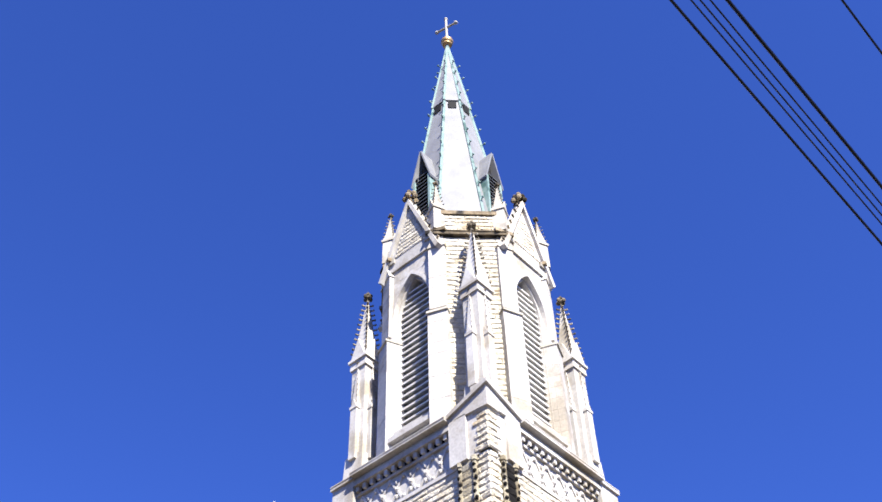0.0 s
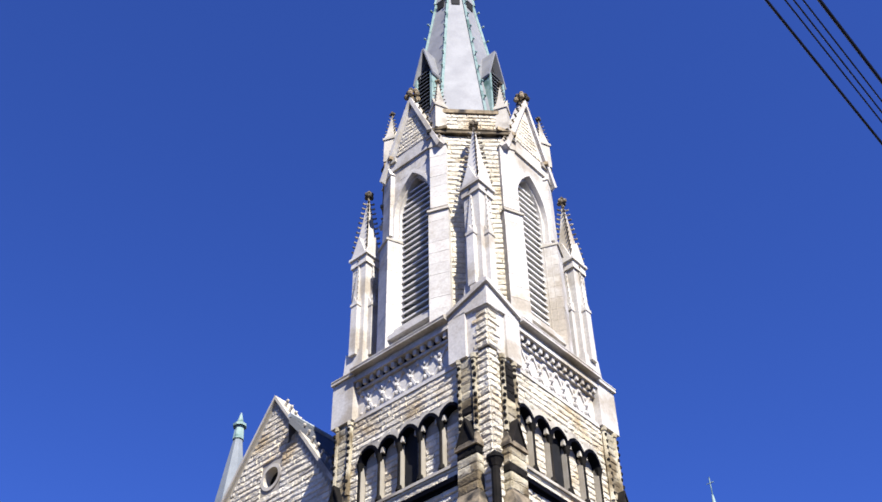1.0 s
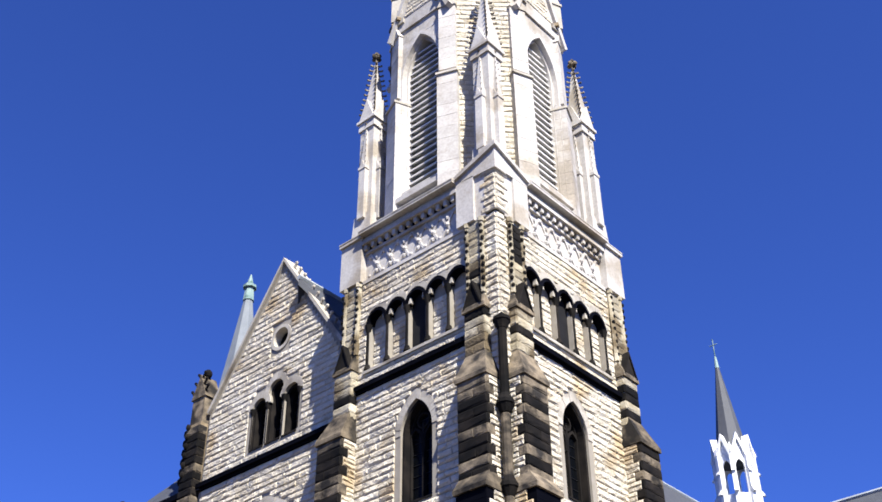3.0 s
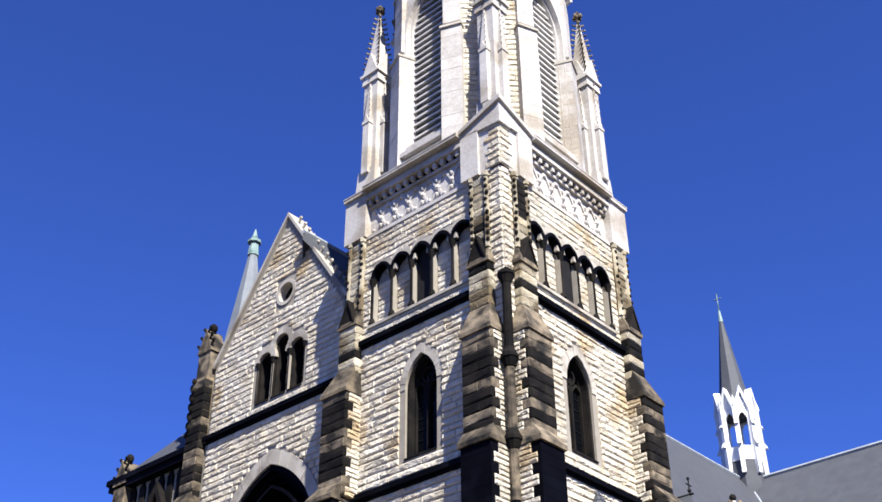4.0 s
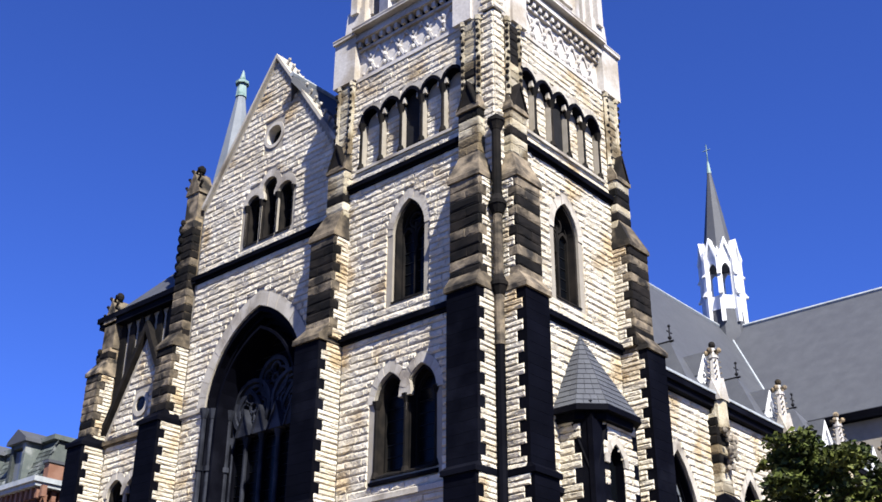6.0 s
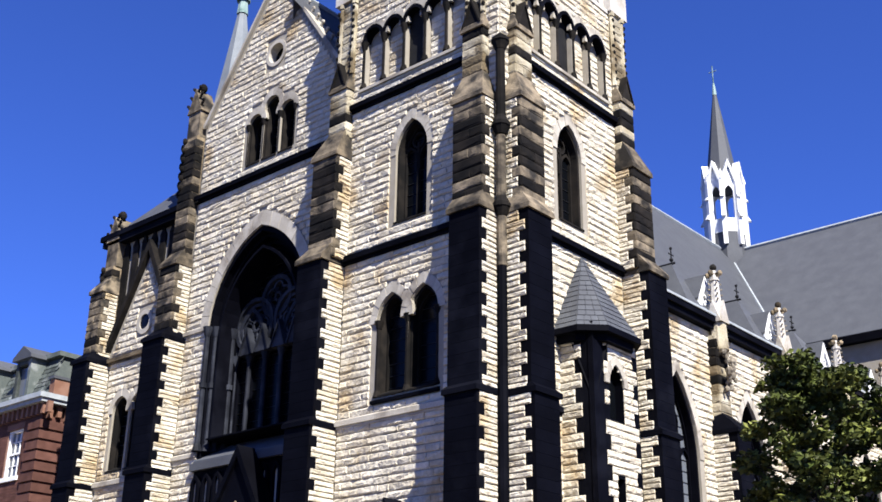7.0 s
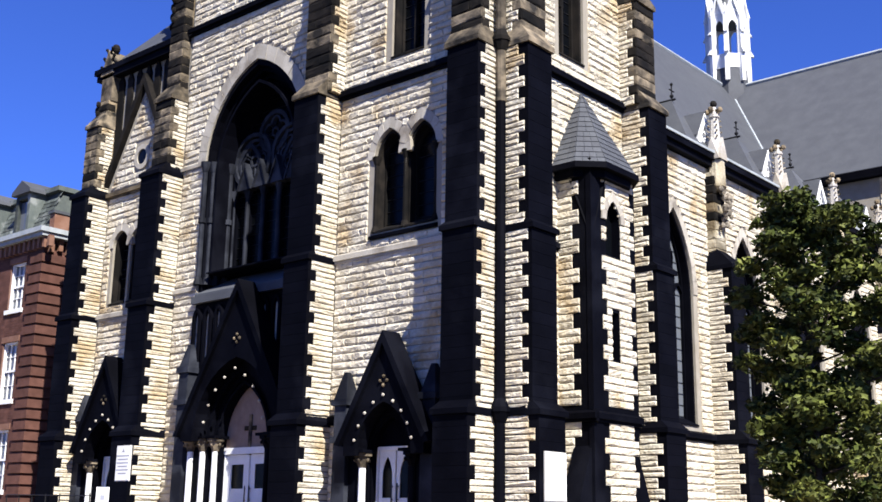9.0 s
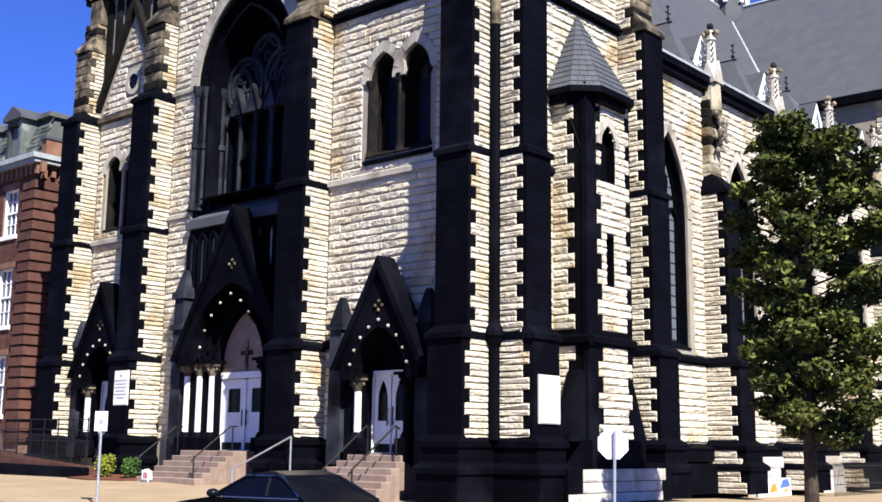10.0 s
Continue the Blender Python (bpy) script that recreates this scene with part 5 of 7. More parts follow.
for i in range(n):
    za = 1.85 + i * (13.0 - 1.85) / n
    zb = 1.85 + (i + 1) * (13.0 - 1.85) / n
    if 4.65 < (za + zb) / 2 < 5.15:
        continue
    t = (0.1, 0.1, 0.36, 0.36)[i % 4]
    outs = [(h.c - h.half((za + zb) / 2, 0.02), h.c + h.half((za + zb) / 2, 0.02)) for h in (lan, slit) if h.zb - 0.1 < (za + zb) / 2 < h.za + 0.05]
    segs = [(T0 + 0.5 + t, T1 - t)] if not outs else [(T0 + 0.5 + t, outs[0][0]), (outs[0][1], T1 - t)]
    for p, q in segs:
        m = p + (q - p) * random.uniform(0.35, 0.65)
        for u, v in ((p, m), (m, q)):
            if v - u > 0.06:
                stone(verts, faces, TF, u, v, za, zb, 0.0, 0.05)
    G = Face((0, T0, 0), (1, 0, 0), (0, -1, 0))
    stone(verts, faces, G, 0.0, TD - 0.45 - (0.36 - t), za, zb, 0.0, 0.05)
me = bpy.data.meshes.new("stonework")
me.from_pydata(verts, [], faces)
me.materials.append(ROCK)
ob = new("stonework", me)
ob.parent = tw
tagged(ob, "", "", "", "stuff")
for a, nm in ((lan, "pointed turret window"), (slit, "narrow turret slit window")):
    bm = bmesh.new()
    fprism(bm, TF, a.outline(-0.005), -0.4, -0.3)
    part("window", bm, GLASS, church, nm)
arch_stones(TF, [lan], 0.0, 0.26, 0.06, TRIM, church, 3)
string_course(TF, T0 - 0.05, T1 + 0.05, 4.9, church, SOOT, 0.3, 0.16)
string_course(Face((0, T0, 0), (1, 0, 0), (0, -1, 0)), 0.0, TD + 0.16, 4.9, church, SOOT, 0.3, 0.16)
# its roof
ev = [(-0.05, T0 - 0.35), (0.95, T0 - 0.35), (TD + 0.4, T0 + 0.35), (TD + 0.4, T1 - 0.45), (0.95, T1 + 0.35), (-0.05, T1 + 0.35)]
bm = bmesh.new()
rows = 14
for a, b in zip(ev, ev[1:]):
    A, B, C = Vector((*a, 13.02)), Vector((*b, 13.02)), Vector((0.12, (T0 + T1) / 2, 16.1))
    nrm = (B - A).cross(C - A).normalized()
    for i in range(rows):
        f0, f1 = i / rows, (i + 1) / rows
        P, Q, U, V = A.lerp(C, f0), B.lerp(C, f0), A.lerp(C, f1), B.lerp(C, f1)
        k = max(1, round((Q - P).length / 0.26))
        for j in range(k):
            p, q, u, v = P.lerp(Q, j / k), P.lerp(Q, (j + 1) / k), U.lerp(V, j / k), U.lerp(V, (j + 1) / k)
            g = (q - p) * 0.02
            hull8(bm, [p + g + nrm * 0.035, q - g + nrm * 0.035, v - g + nrm * 0.012, u + g + nrm * 0.012, p + g - nrm * 0.06, q - g - nrm * 0.06, v - g - nrm * 0.06, u + g - nrm * 0.06])
tr = part("turret_roof", bm, SLATE, church, "pyramid roof of grey slates on the stair turret", "stuff")
bm = bmesh.new()
for z0, z1, grow in ((12.6, 12.85, -0.14), (12.85, 13.05, 0.06)):
    pts = [(x + (grow if x > 0.5 else 0), y + grow * (1 if y > 4.3 else -1)) for x, y in ev]
    lo_, hi_ = [bm.verts.new((*q, z0)) for q in pts], [bm.verts.new((*q, z1)) for q in pts]
    bm.faces.new(lo_[::-1])
    bm.faces.new(hi_)
    for i in range(6):
        j = (i + 1) % 6
        bm.faces.new([lo_[i], lo_[j], hi_[j], hi_[i]])
lo_ = [bm.verts.new(q) for q in ((0.5, T0 - 0.06, 12.65), (TD + 0.08, T0 + 0.8, 12.65), (0.5, T0 + 0.8, 12.65))]
tip = bm.verts.new((TD + 0.02, T0 - 0.02, 10.5))
bm.faces.new(lo_)
for i in range(3):
    bm.faces.new([lo_[i], lo_[(i + 1) % 3], tip])
box(bm, TD - 0.16, TD + 0.03, T0 - 0.03, T0 + 0.5, 1.85, 12.6)
part("turret_cornice", bm, SOOT, church, "black moulded eaves and corner of the turret")

# ---- nave ----
NW = [Arch(c, 1.35, 5.3, 10.3, 13.5) for c in (10.7, 16.5, 22.7, 28.9)]
bm = bmesh.new()
pierced(bm, SIDE, 8.0, 33.0, 0, 15.95, NW)
nw = part("wall", bm, MORTAR, church, "nave side wall of rock-faced limestone")
courses("stonework", SIDE, 8.4, 33.0, 1.85, 4.75, [], ROCK, nw)
courses("stonework", SIDE, 8.4, 33.0, 5.05, 15.75, NW, ROCK, nw, margin=0.3, near=lambda s, z: s < 16 and z > 12.6)
for a in NW:
    window(SIDE, a, church, SOOT, 0.5, (a.c - 0.45, a.c + 0.45), "tall traceried nave window", pane=CLEAR)
    surround(SIDE, a, church, w=0.34, jamb=False)
def nave_pinnacle(x, y):
    """An ochre block with a carved beast below, white gablets, a slim shaft with knobs and a cross-shaped finial."""
    bm = bmesh.new()
    frustum(bm, (x, y), 14.9, 16.1, 0.34, 0.3, 8)
    frustum(bm, (x, y), 14.7, 14.92, 0.2, 0.36, 8)
    t = part("pinnacle", bm, WARM, church, "nave pinnacle with white shaft and carved finial")
    bm = bmesh.new()
    frustum(bm, (x, y), 16.1, 17.95, 0.24, 0.15, 8)
    frustum(bm, (x, y), 17.9, 18.02, 0.2, 0.2, 8)
    frustum(bm, (x, y), 18.02, 18.35, 0.1, 0.09, 8)
    part("shaft", bm, PALE, t)
    for k in range(4):
        u = Vector((math.cos(k * math.pi / 2), math.sin(k * math.pi / 2), 0))
        G = Face((x, y, 0), (-u.y, u.x, 0), u)
        bm = bmesh.new()
        fprism(bm, G, [(-0.33, 16.05), (0.33, 16.05), (0, 17.0)], 0.12, 0.36)
        part("gablet", bm, PALE, t)
    bm = bmesh.new()
    for k in range(4):
        u = Vector((math.cos(math.pi / 4 + k * math.pi / 2), math.sin(math.pi / 4 + k * math.pi / 2), 0))
        crockets(bm, Vector((x, y, 16.9)) + u * 0.2, Vector((x, y, 17.85)) + u * 0.14, 4, 0.07, u)
    tagged(part("crocket", bm, CARVED, t), kind="stuff")
    bm = bmesh.new()
    for k in range(4):
        u = Vector((math.cos(k * math.pi / 2), math.sin(k * math.pi / 2), 0))
        bar(bm, Vector((x, y, 18.2)), Vector((x, y, 18.2)) + u * 0.26, 0.06, 6)
        ball(bm, Vector((x, y, 18.2)) + u * 0.28, 0.11, 1.1, 6, 5)
    ball(bm, (x, y, 18.5), 0.15, 1.0, 8, 6)
    part("finial", bm, BROWN, t, "cross-shaped carved finial")
    bm = bmesh.new()
    rnd = random.Random(int(y * 7))
    for k in range(26):
        f = k / 25
        ball(bm, (x + 0.2 + 0.2 * math.sin(f * 3.0) + rnd.uniform(-0.1, 0.1), y + rnd.uniform(-0.26, 0.26), 14.9 - 1.7 * f), rnd.uniform(0.07, 0.17), 1.3, 6, 4)
    part("carving", bm, CARVED, t, "weathered carved beast under the pinnacle", "stuff")


NB = "nave buttress with black front, pale flanks and carved pinnacle"
for y in (13.75, 19.75, 25.95, 31.9):
    st = [(0.0, 1.0, y - 0.75, y + 0.75, 1.75, SOOT), (1.0, 1.75, y - 0.7, y + 0.7, 1.6, SOOT), (1.75, 4.85, y - 0.6, y + 0.6, 1.4, SOOT), (4.85, 11.6, y - 0.55, y + 0.55, 1.05, SOOT), (11.6, 15.5, y - 0.42, y + 0.42, 0.4, WARM)]
    buttress(SIDE, st, church, NB, dark_foot=False)
    nave_pinnacle(0.34, y)
bm = bmesh.new()
fbox(bm, SIDE, 8.0, 33.0, 15.75, 16.0, -0.2, 0.32)
fbox(bm, SIDE, 8.0, 33.0, 16.0, 16.25, -0.2, 0.45)
part("cornice", bm, SOOT, church, "dark eaves cornice")
bm = bmesh.new()
fbox(bm, SIDE, 8.0, 33.0, 16.25, 16.35, -0.1, 0.5)
part("gutter", bm, LEAD, church, "grey metal gutter")
HI = 30.75
bm = bmesh.new()
for e, k, y0 in ((0.3, -4.6, 8.05), (-24.5, -19.6, 8.25)):     # flared eaves, steep above
    hull8(bm, [(e, y0, 16.3), (e, 41, 16.3), (k, 41, 19.6), (k, y0, 19.6), (e, y0, 16.0), (e, 41, 16.0), (k, 41, 19.25), (k, y0, 19.25)])
    hull8(bm, [(k, y0, 19.6), (k, 41, 19.6), (GC, 41, HI), (GC, 0.8, HI), (k, y0, 19.2), (k, 41, 19.2), (GC, 41, HI - 0.4), (GC, 0.8, HI - 0.4)])
roof = part("roof", bm, SLATE, church, "steep grey slate nave roof")
bm = bmesh.new()
bar(bm, (GC, 0.8, HI + 0.03), (GC, 41, HI + 0.03), 0.13)
part("ridge_cap", bm, LEAD, roof)
bm = bmesh.new()
box(bm, -24.2, -23.5, 8, 41, 0, 16.3)
part("wall", bm, ROCK, church, "far side wall of the nave")
# little roof dormers between the pinnacles
for y in (13.6, 19.5, 25.3, 31.2):
    G = Face((-0.1, y, 0), (0, 1, 0), (1, 0, 0))
    bm = bmesh.new()
    base = [(0.3, y - 2.0, 16.34), (0.3, y + 2.0, 16.34), (-6.0, y + 2.0, 16.34), (-6.0, y - 2.0, 16.34)]
    rg = [(-1.47, y - 0.03, 19.05), (-1.47, y + 0.03, 19.05), (-6.0, y + 0.03, 19.05), (-6.0, y - 0.03, 19.05)]
    hull8(bm, base + rg)
    dm = part("roof_dormer", bm, SLATE, church, "hipped slate roof dormer with a small white gablet")
    bm = bmesh.new()
    bar(bm, (-1.3, y, 19.08), (-4.6, y, 19.08), 0.05)
    bar(bm, (-1.47, y, 19.0), (-1.47, y, 19.8), 0.03)
    bar(bm, (-1.47, y - 0.2, 19.5), (-1.47, y + 0.2, 19.5), 0.03)
    ball(bm, (-1.47, y, 19.25), 0.09)
    ball(bm, (-1.47, y, 19.78), 0.07)
    part("finial", bm, IRON, dm, "black iron ridge finial")
    bm = bmesh.new()
    ring(bm, G, [(-0.36, 16.36), (-0.36, 17.05), (0, 17.75), (0.36, 17.05), (0.36, 16.36)], [(-0.62, 16.36), (-0.62, 17.1), (0, 18.15), (0.62, 17.1), (0.62, 16.36)], -0.5, 0.12)
    gb = part("gablet", bm, WHITE, dm, "white painted gablet")
    # black fill painted as the shaded hollow of the gablet
    bm = bmesh.new()
    fprism(bm, G, [(-0.37, 16.36), (0.37, 16.36), (0.37, 17.05), (0, 17.76), (-0.37, 17.05)], -0.5, -0.1)
    part("opening", bm, DARK, gb)
    bm = bmesh.new()
    pts = lambda o, zz, r: [(o + r * math.cos(i * math.tau / 12), zz + r * math.sin(i * math.tau / 12)) for i in range(13)]
    for o, zz in ((-0.17, 16.85), (0.17, 16.85), (0, 17.2)):
        ring(bm, G, pts(o, zz, 0.13), pts(o, zz, 0.2), -0.1, 0.03 + o * 0.02)
    part("trefoil", bm, WHITE, gb)
    bm = bmesh.new()
    for sg in (-1, 1):
        p4 = [G.p(sg * 0.68, 17.0, 0.1), G.p(0, 18.18, 0.1), G.p(0, 18.18, -1.2), G.p(sg * 0.68, 17.0, -1.2)]
        hull8(bm, p4 + [q + Z * 0.06 for q in p4])
    part("gablet_roof", bm, SLATE, dm)
# transept
bm = bmesh.new()
for y in (33.0, 49.0):
    hull8(bm, [(-32, y, 20.8), (7.4, y, 20.8), (7.4, 41, HI + 0.04), (-32, 41, HI + 0.04), (-32, y, 20.5), (7.4, y, 20.5), (7.4, 41, HI - 0.3), (-32, 41, HI - 0.3)])
tr = part("roof", bm, SLATE, church, "plain grey slate transept roof")
bm = bmesh.new()
bar(bm, (-32, 41, HI + 0.08), (7.4, 41, HI + 0.08), 0.14)
bar(bm, (-5.3, 33.0, 20.75), (GC, 41, HI + 0.02), 0.09)
part("ridge_cap", bm, LEAD, tr)
bm = bmesh.new()
box(bm, -31.5, 7.0, 33.4, 34.1, 0, 20.6)
box(bm, 6.3, 7.0, 34.1, 48.6, 0, 20.6)
tw = part("wall", bm, MORTAR, church, "transept wall of rock-faced limestone")
TFc = Face((0, 33.4, 0), (1, 0, 0), (0, -1, 0))
courses("stonework", TFc, 0.05, 7.0, 5, 20.3, [], ROCK, tw, course=0.32)
bm = bmesh.new()
box(bm, -31.8, 7.3, 32.95, 33.5, 20.3, 20.75)
part("cornice", bm, SOOT, church)

# fleche over the crossing
fc = (GC, 41.0)
bm = bmesh.new()
frustum(bm, fc, 28.0, 32.2, 1.4, 1.15)
fl = part("fleche", bm, SLATE, church, "slim white lantern turret with a slate needle spire")
for k in range(8):
    a = radians(-67.5 + 45 * k)
    u = Vector((math.cos(a), math.sin(a), 0))
    bm = bmesh.new()
    F = Face((fc[0] + u.x * 1.3, fc[1] + u.y * 1.3, 0), (-u.y, u.x, 0), u)
    fbox(bm, F, -0.14, 0.14, 31.0, 36.0, -0.2, 0.2)
    fslope(bm, F, -0.14, 0.14, 33.0, 33.6, 0.1, 0.42, 0.02)
    fslope(bm, F, -0.14, 0.14, 34.5, 34.9, 0.1, 0.34, 0.02)
    frustum(bm, F.p(0, 0, 0.08), 35.9, 36.7, 0.15, 0.02, 4)
    part("post", bm, WHITE, fl, "white painted post")
    a = radians(-90 + 45 * k)
    u = Vector((math.cos(a), math.sin(a), 0))
    F = Face((fc[0] + u.x * 1.2, fc[1] + u.y * 1.2, 0), (-u.y, u.x, 0), u)
    bm = bmesh.new()
    h = Arch(0, 0.32, 33.0, 34.9, 35.5)
    pierced(bm, F, -0.49, 0.49, 32.0, 36.0, [h], -0.12, 0.0)
    ring(bm, F, [(-0.40, 35.75), (0, 37.0), (0.40, 35.75)], [(-0.58, 35.75), (0, 37.45), (0.58, 35.75)], -0.3, 0.22)
    fprism(bm, F, [(-0.4, 35.95), (0.4, 35.95), (0, 37.05)], -0.2, 0.02)
    part("panel", bm, WHITE, fl, "white arched lantern panel")
bm = bmesh.new()
frustum(bm, fc, 35.6, 43.6, 1.12, 0.10)
part("needle", bm, SLATE, fl, "steep grey slate needle")
bm = bmesh.new()
frustum(bm, fc, 43.3, 44.3, 0.16, 0.07)
bar(bm, (*fc, 44.2), (*fc, 45.8), 0.04)
bar(bm, (fc[0] - 0.3, fc[1], 45.3), (fc[0] + 0.3, fc[1], 45.3), 0.035)
part("tip", bm, COPPER, fl)

# ---- ground, pavement, road ----
def gz(x, y):
    """Height of the pavement."""
    rise = min(max((-3.0 - x) / 9.0, 0.0), 1.0) * 0.3
    return rise + min(0.0, (y + 2.8) * 0.02) - max(0.0, x) * 0.01 - (min(0.2, max(0.0, y - 4.0) * 0.02) if x > -0.1 else 0.0)


bm = bmesh.new()
box(bm, -1500, 1500, -1500, 1500, -3.0, -0.33)
tagged(part("ground", bm, ASPHALT, None, "dark asphalt ground and streets", "structure"), category="ground")
pave = tagged(empty("pavement"), "tan concrete pavement in front of the church", "pavement", kind="structure")
verts, faces = [], []
for i in range(-36, 8):
    for j in range(-7, 24):
        x0, y0 = i * 1.5, j * 1.5
        if (x0 < 0 and y0 >= 1.5 and x0 > -28):
            continue
        k = len(verts)
        g = 0.008
        q = [(x0 + g, y0 + g), (x0 + 1.5 - g, y0 + g), (x0 + 1.5 - g, y0 + 1.5 - g), (x0 + g, y0 + 1.5 - g)]
        verts += [(a, b, gz(a, b)) for a, b in q] + [(a, b, gz(a, b) - 0.14) for a, b in q]
        faces += [(k, k + 1, k + 2, k + 3)] + [(k + a, k + 4 + a, k + 4 + (a + 1) % 4, k + (a + 1) % 4) for a in range(4)]
me = bpy.data.meshes.new("slab")
me.from_pydata(verts, [], faces)
me.materials.append(CONCRETE)
ob = new("slab", me)
ob.parent = pave
tagged(ob, "", "", "", "stuff")
bm = bmesh.new()
box(bm, -54.3, 12.3, -10.72, -10.5, -0.5, -0.15)
box(bm, 12.0, 12.3, -10.5, 36, -0.5, -0.2)
part("kerb", bm, TRIM, pave, "grey stone kerb")
bm = bmesh.new()
hull8(bm, [(-54, -10.5, -0.6), (12, -10.5, -0.6), (12, 36, -0.6), (-54, 36, -0.6), (-54, -10.5, -0.34), (12, -10.5, -0.4), (12, 36, -0.3), (-54, 36, -0.1)])
part("bed", bm, MORTAR, pave)


# ---- steps and rails ----
def flight(c, half, z0, z1, n, y1, label, grow=0.03):
    root = tagged(empty("stone_steps", (c, y1, 0)), label, "steps", "flights of steps before the doors")
    for i in range(n):
        top = z1 - (z1 - z0) * i / n
        bm = bmesh.new()
        y = y1 - 0.34 * (i + 1)
        box(bm, c - half - grow * i, c + half + grow * i, y, y1 - 0.34 * i + (0.6 if i == 0 else 0.04), -0.3, top)
        bmesh.ops.bevel(bm, geom=bm.edges[:], offset=0.018, segments=1, affect="EDGES")
        part("step", bm, GRANITE, root)
    return root


flight(-4.0, 1.15, 0.0, 1.32, 7, -0.5, "worn pink granite steps with iron handrails", 0.13)
flight(-11.9, 1.5, 0.28, 1.36, 6, -0.75, "broad pink granite steps before the main door")


def handrail(pts, posts, label, mat=IRON, r=0.028):
    root = tagged(empty("handrail", (pts[0][0], pts[0][1], gz(pts[0][0], pts[0][1]))), label, "handrail", "handrails")
    bm = bmesh.new()
    for p, q in zip(pts, pts[1:]):
        bar(bm, p, q, r)
    part("rail", bm, mat, root)
    for x, y, z0, z1 in posts:
        bm = bmesh.new()
        bar(bm, (x, y, z0), (x, y, z1), r)
        part("post", bm, mat, root)


for x in (-4.15, -2.95):
    handrail([(x, -2.95, 0.75), (x, -2.75, 0.95), (x, -1.0, 2.2), (x, -0.8, 2.1)], [(x, -2.8, 0.0, 0.92), (x, -0.95, 1.3, 2.2)], "black iron handrail on the granite steps")
for x in (-13.7, -10.6):
    handrail([(x, -2.7, 1.0), (x, -2.5, 1.2), (x, -1.1, 2.2), (x, -0.8, 2.2)], [(x, -2.6, 0.2, 1.2), (x, -1.0, 1.3, 2.2)], "black iron handrail at the main door")
handrail([(-6.6, -1.9, 1.85), (-8.7, -2.6, 0.75)], [(-6.6, -1.9, 0.1, 1.85), (-8.6, -2.57, 0.1, 0.8)], "pale steel handrail beside the steps", STEEL, 0.03)

# ramp with its dark wall, railing and bed
ramp = tagged(empty("access_ramp", (-20.5, -2.0, 0)), "brick-paved access ramp behind a dark low wall", "ramp")
bm = bmesh.new()
hull8(bm, [(-26, -2.75, 0), (-17.0, -2.75, 0), (-17.0, -2.45, 0), (-26, -2.45, 0), (-26, -2.75, 0.78), (-17.0, -2.75, 0.68), (-17.0, -2.45, 0.68), (-26, -2.45, 0.78)])
bmesh.ops.bevel(bm, geom=bm.edges[:], offset=0.03, segments=1, affect="EDGES")
part("low_wall", bm, SOOT, ramp, "black painted low wall")
bm = bmesh.new()
hull8(bm, [(-26, -2.4, 0), (-17.2, -2.4, 0), (-17.2, -1.8, 0), (-26, -1.8, 0), (-26, -2.4, 1.25), (-17.2, -2.4, 0.66), (-17.2, -1.8, 0.66), (-26, -1.8, 1.25)])
part("paving", bm, BRICK, ramp)
bm = bmesh.new()
for dz in (0.12, 0.95):
    bar(bm, (-26, -2.3, 1.25 + dz), (-17.4, -2.3, 0.68 + dz), 0.022)
part("rail", bm, IRON, ramp)
bm = bmesh.new()
for i in range(58):
    x = -26 + i * 0.15
    z = 1.25 + (x + 26) * (0.68 - 1.25) / 8.6
    bar(bm, (x, -2.3, z), (x, -2.3, z + 0.95), 0.011, 4)
part("baluster", bm, IRON, ramp, "thin iron balusters", "stuff")
bm = bmesh.new()
for dz in (0.3, 0.75, 1.15):
    bar(bm, (-26, -1.0, 1.4 + dz), (-18.0, -1.9, 1.3 + dz), 0.022)
for i in range(7):
    x = -26 + i * 1.3
    bar(bm, (x, -1.0 - (x + 26) * 0.1125, 0.8), (x, -1.0 - (x + 26) * 0.1125, 2.55), 0.028)
part("upper_rail", bm, IRON, ramp)
bm = bmesh.new()
pts = [(-17.1, -3.3), (-15.4, -3.55), (-13.7, -3.2), (-13.2, -2.2), (-13.6, -1.7), (-17.1, -1.7)]
lo_ = [bm.verts.new((x, y, 0.1)) for x, y in pts]
hi_ = [bm.verts.new((x, y, 0.34 + (0.1 if y > -2.5 else 0))) for x, y in pts]
bm.faces.new(hi_)
for i in range(6):
    bm.faces.new([lo_[i], lo_[(i + 1) % 6], hi_[(i + 1) % 6], hi_[i]])
tagged(part("planting_bed", bm, MULCH, None, "bed of red-brown mulch with two shrubs"), category="flower bed")


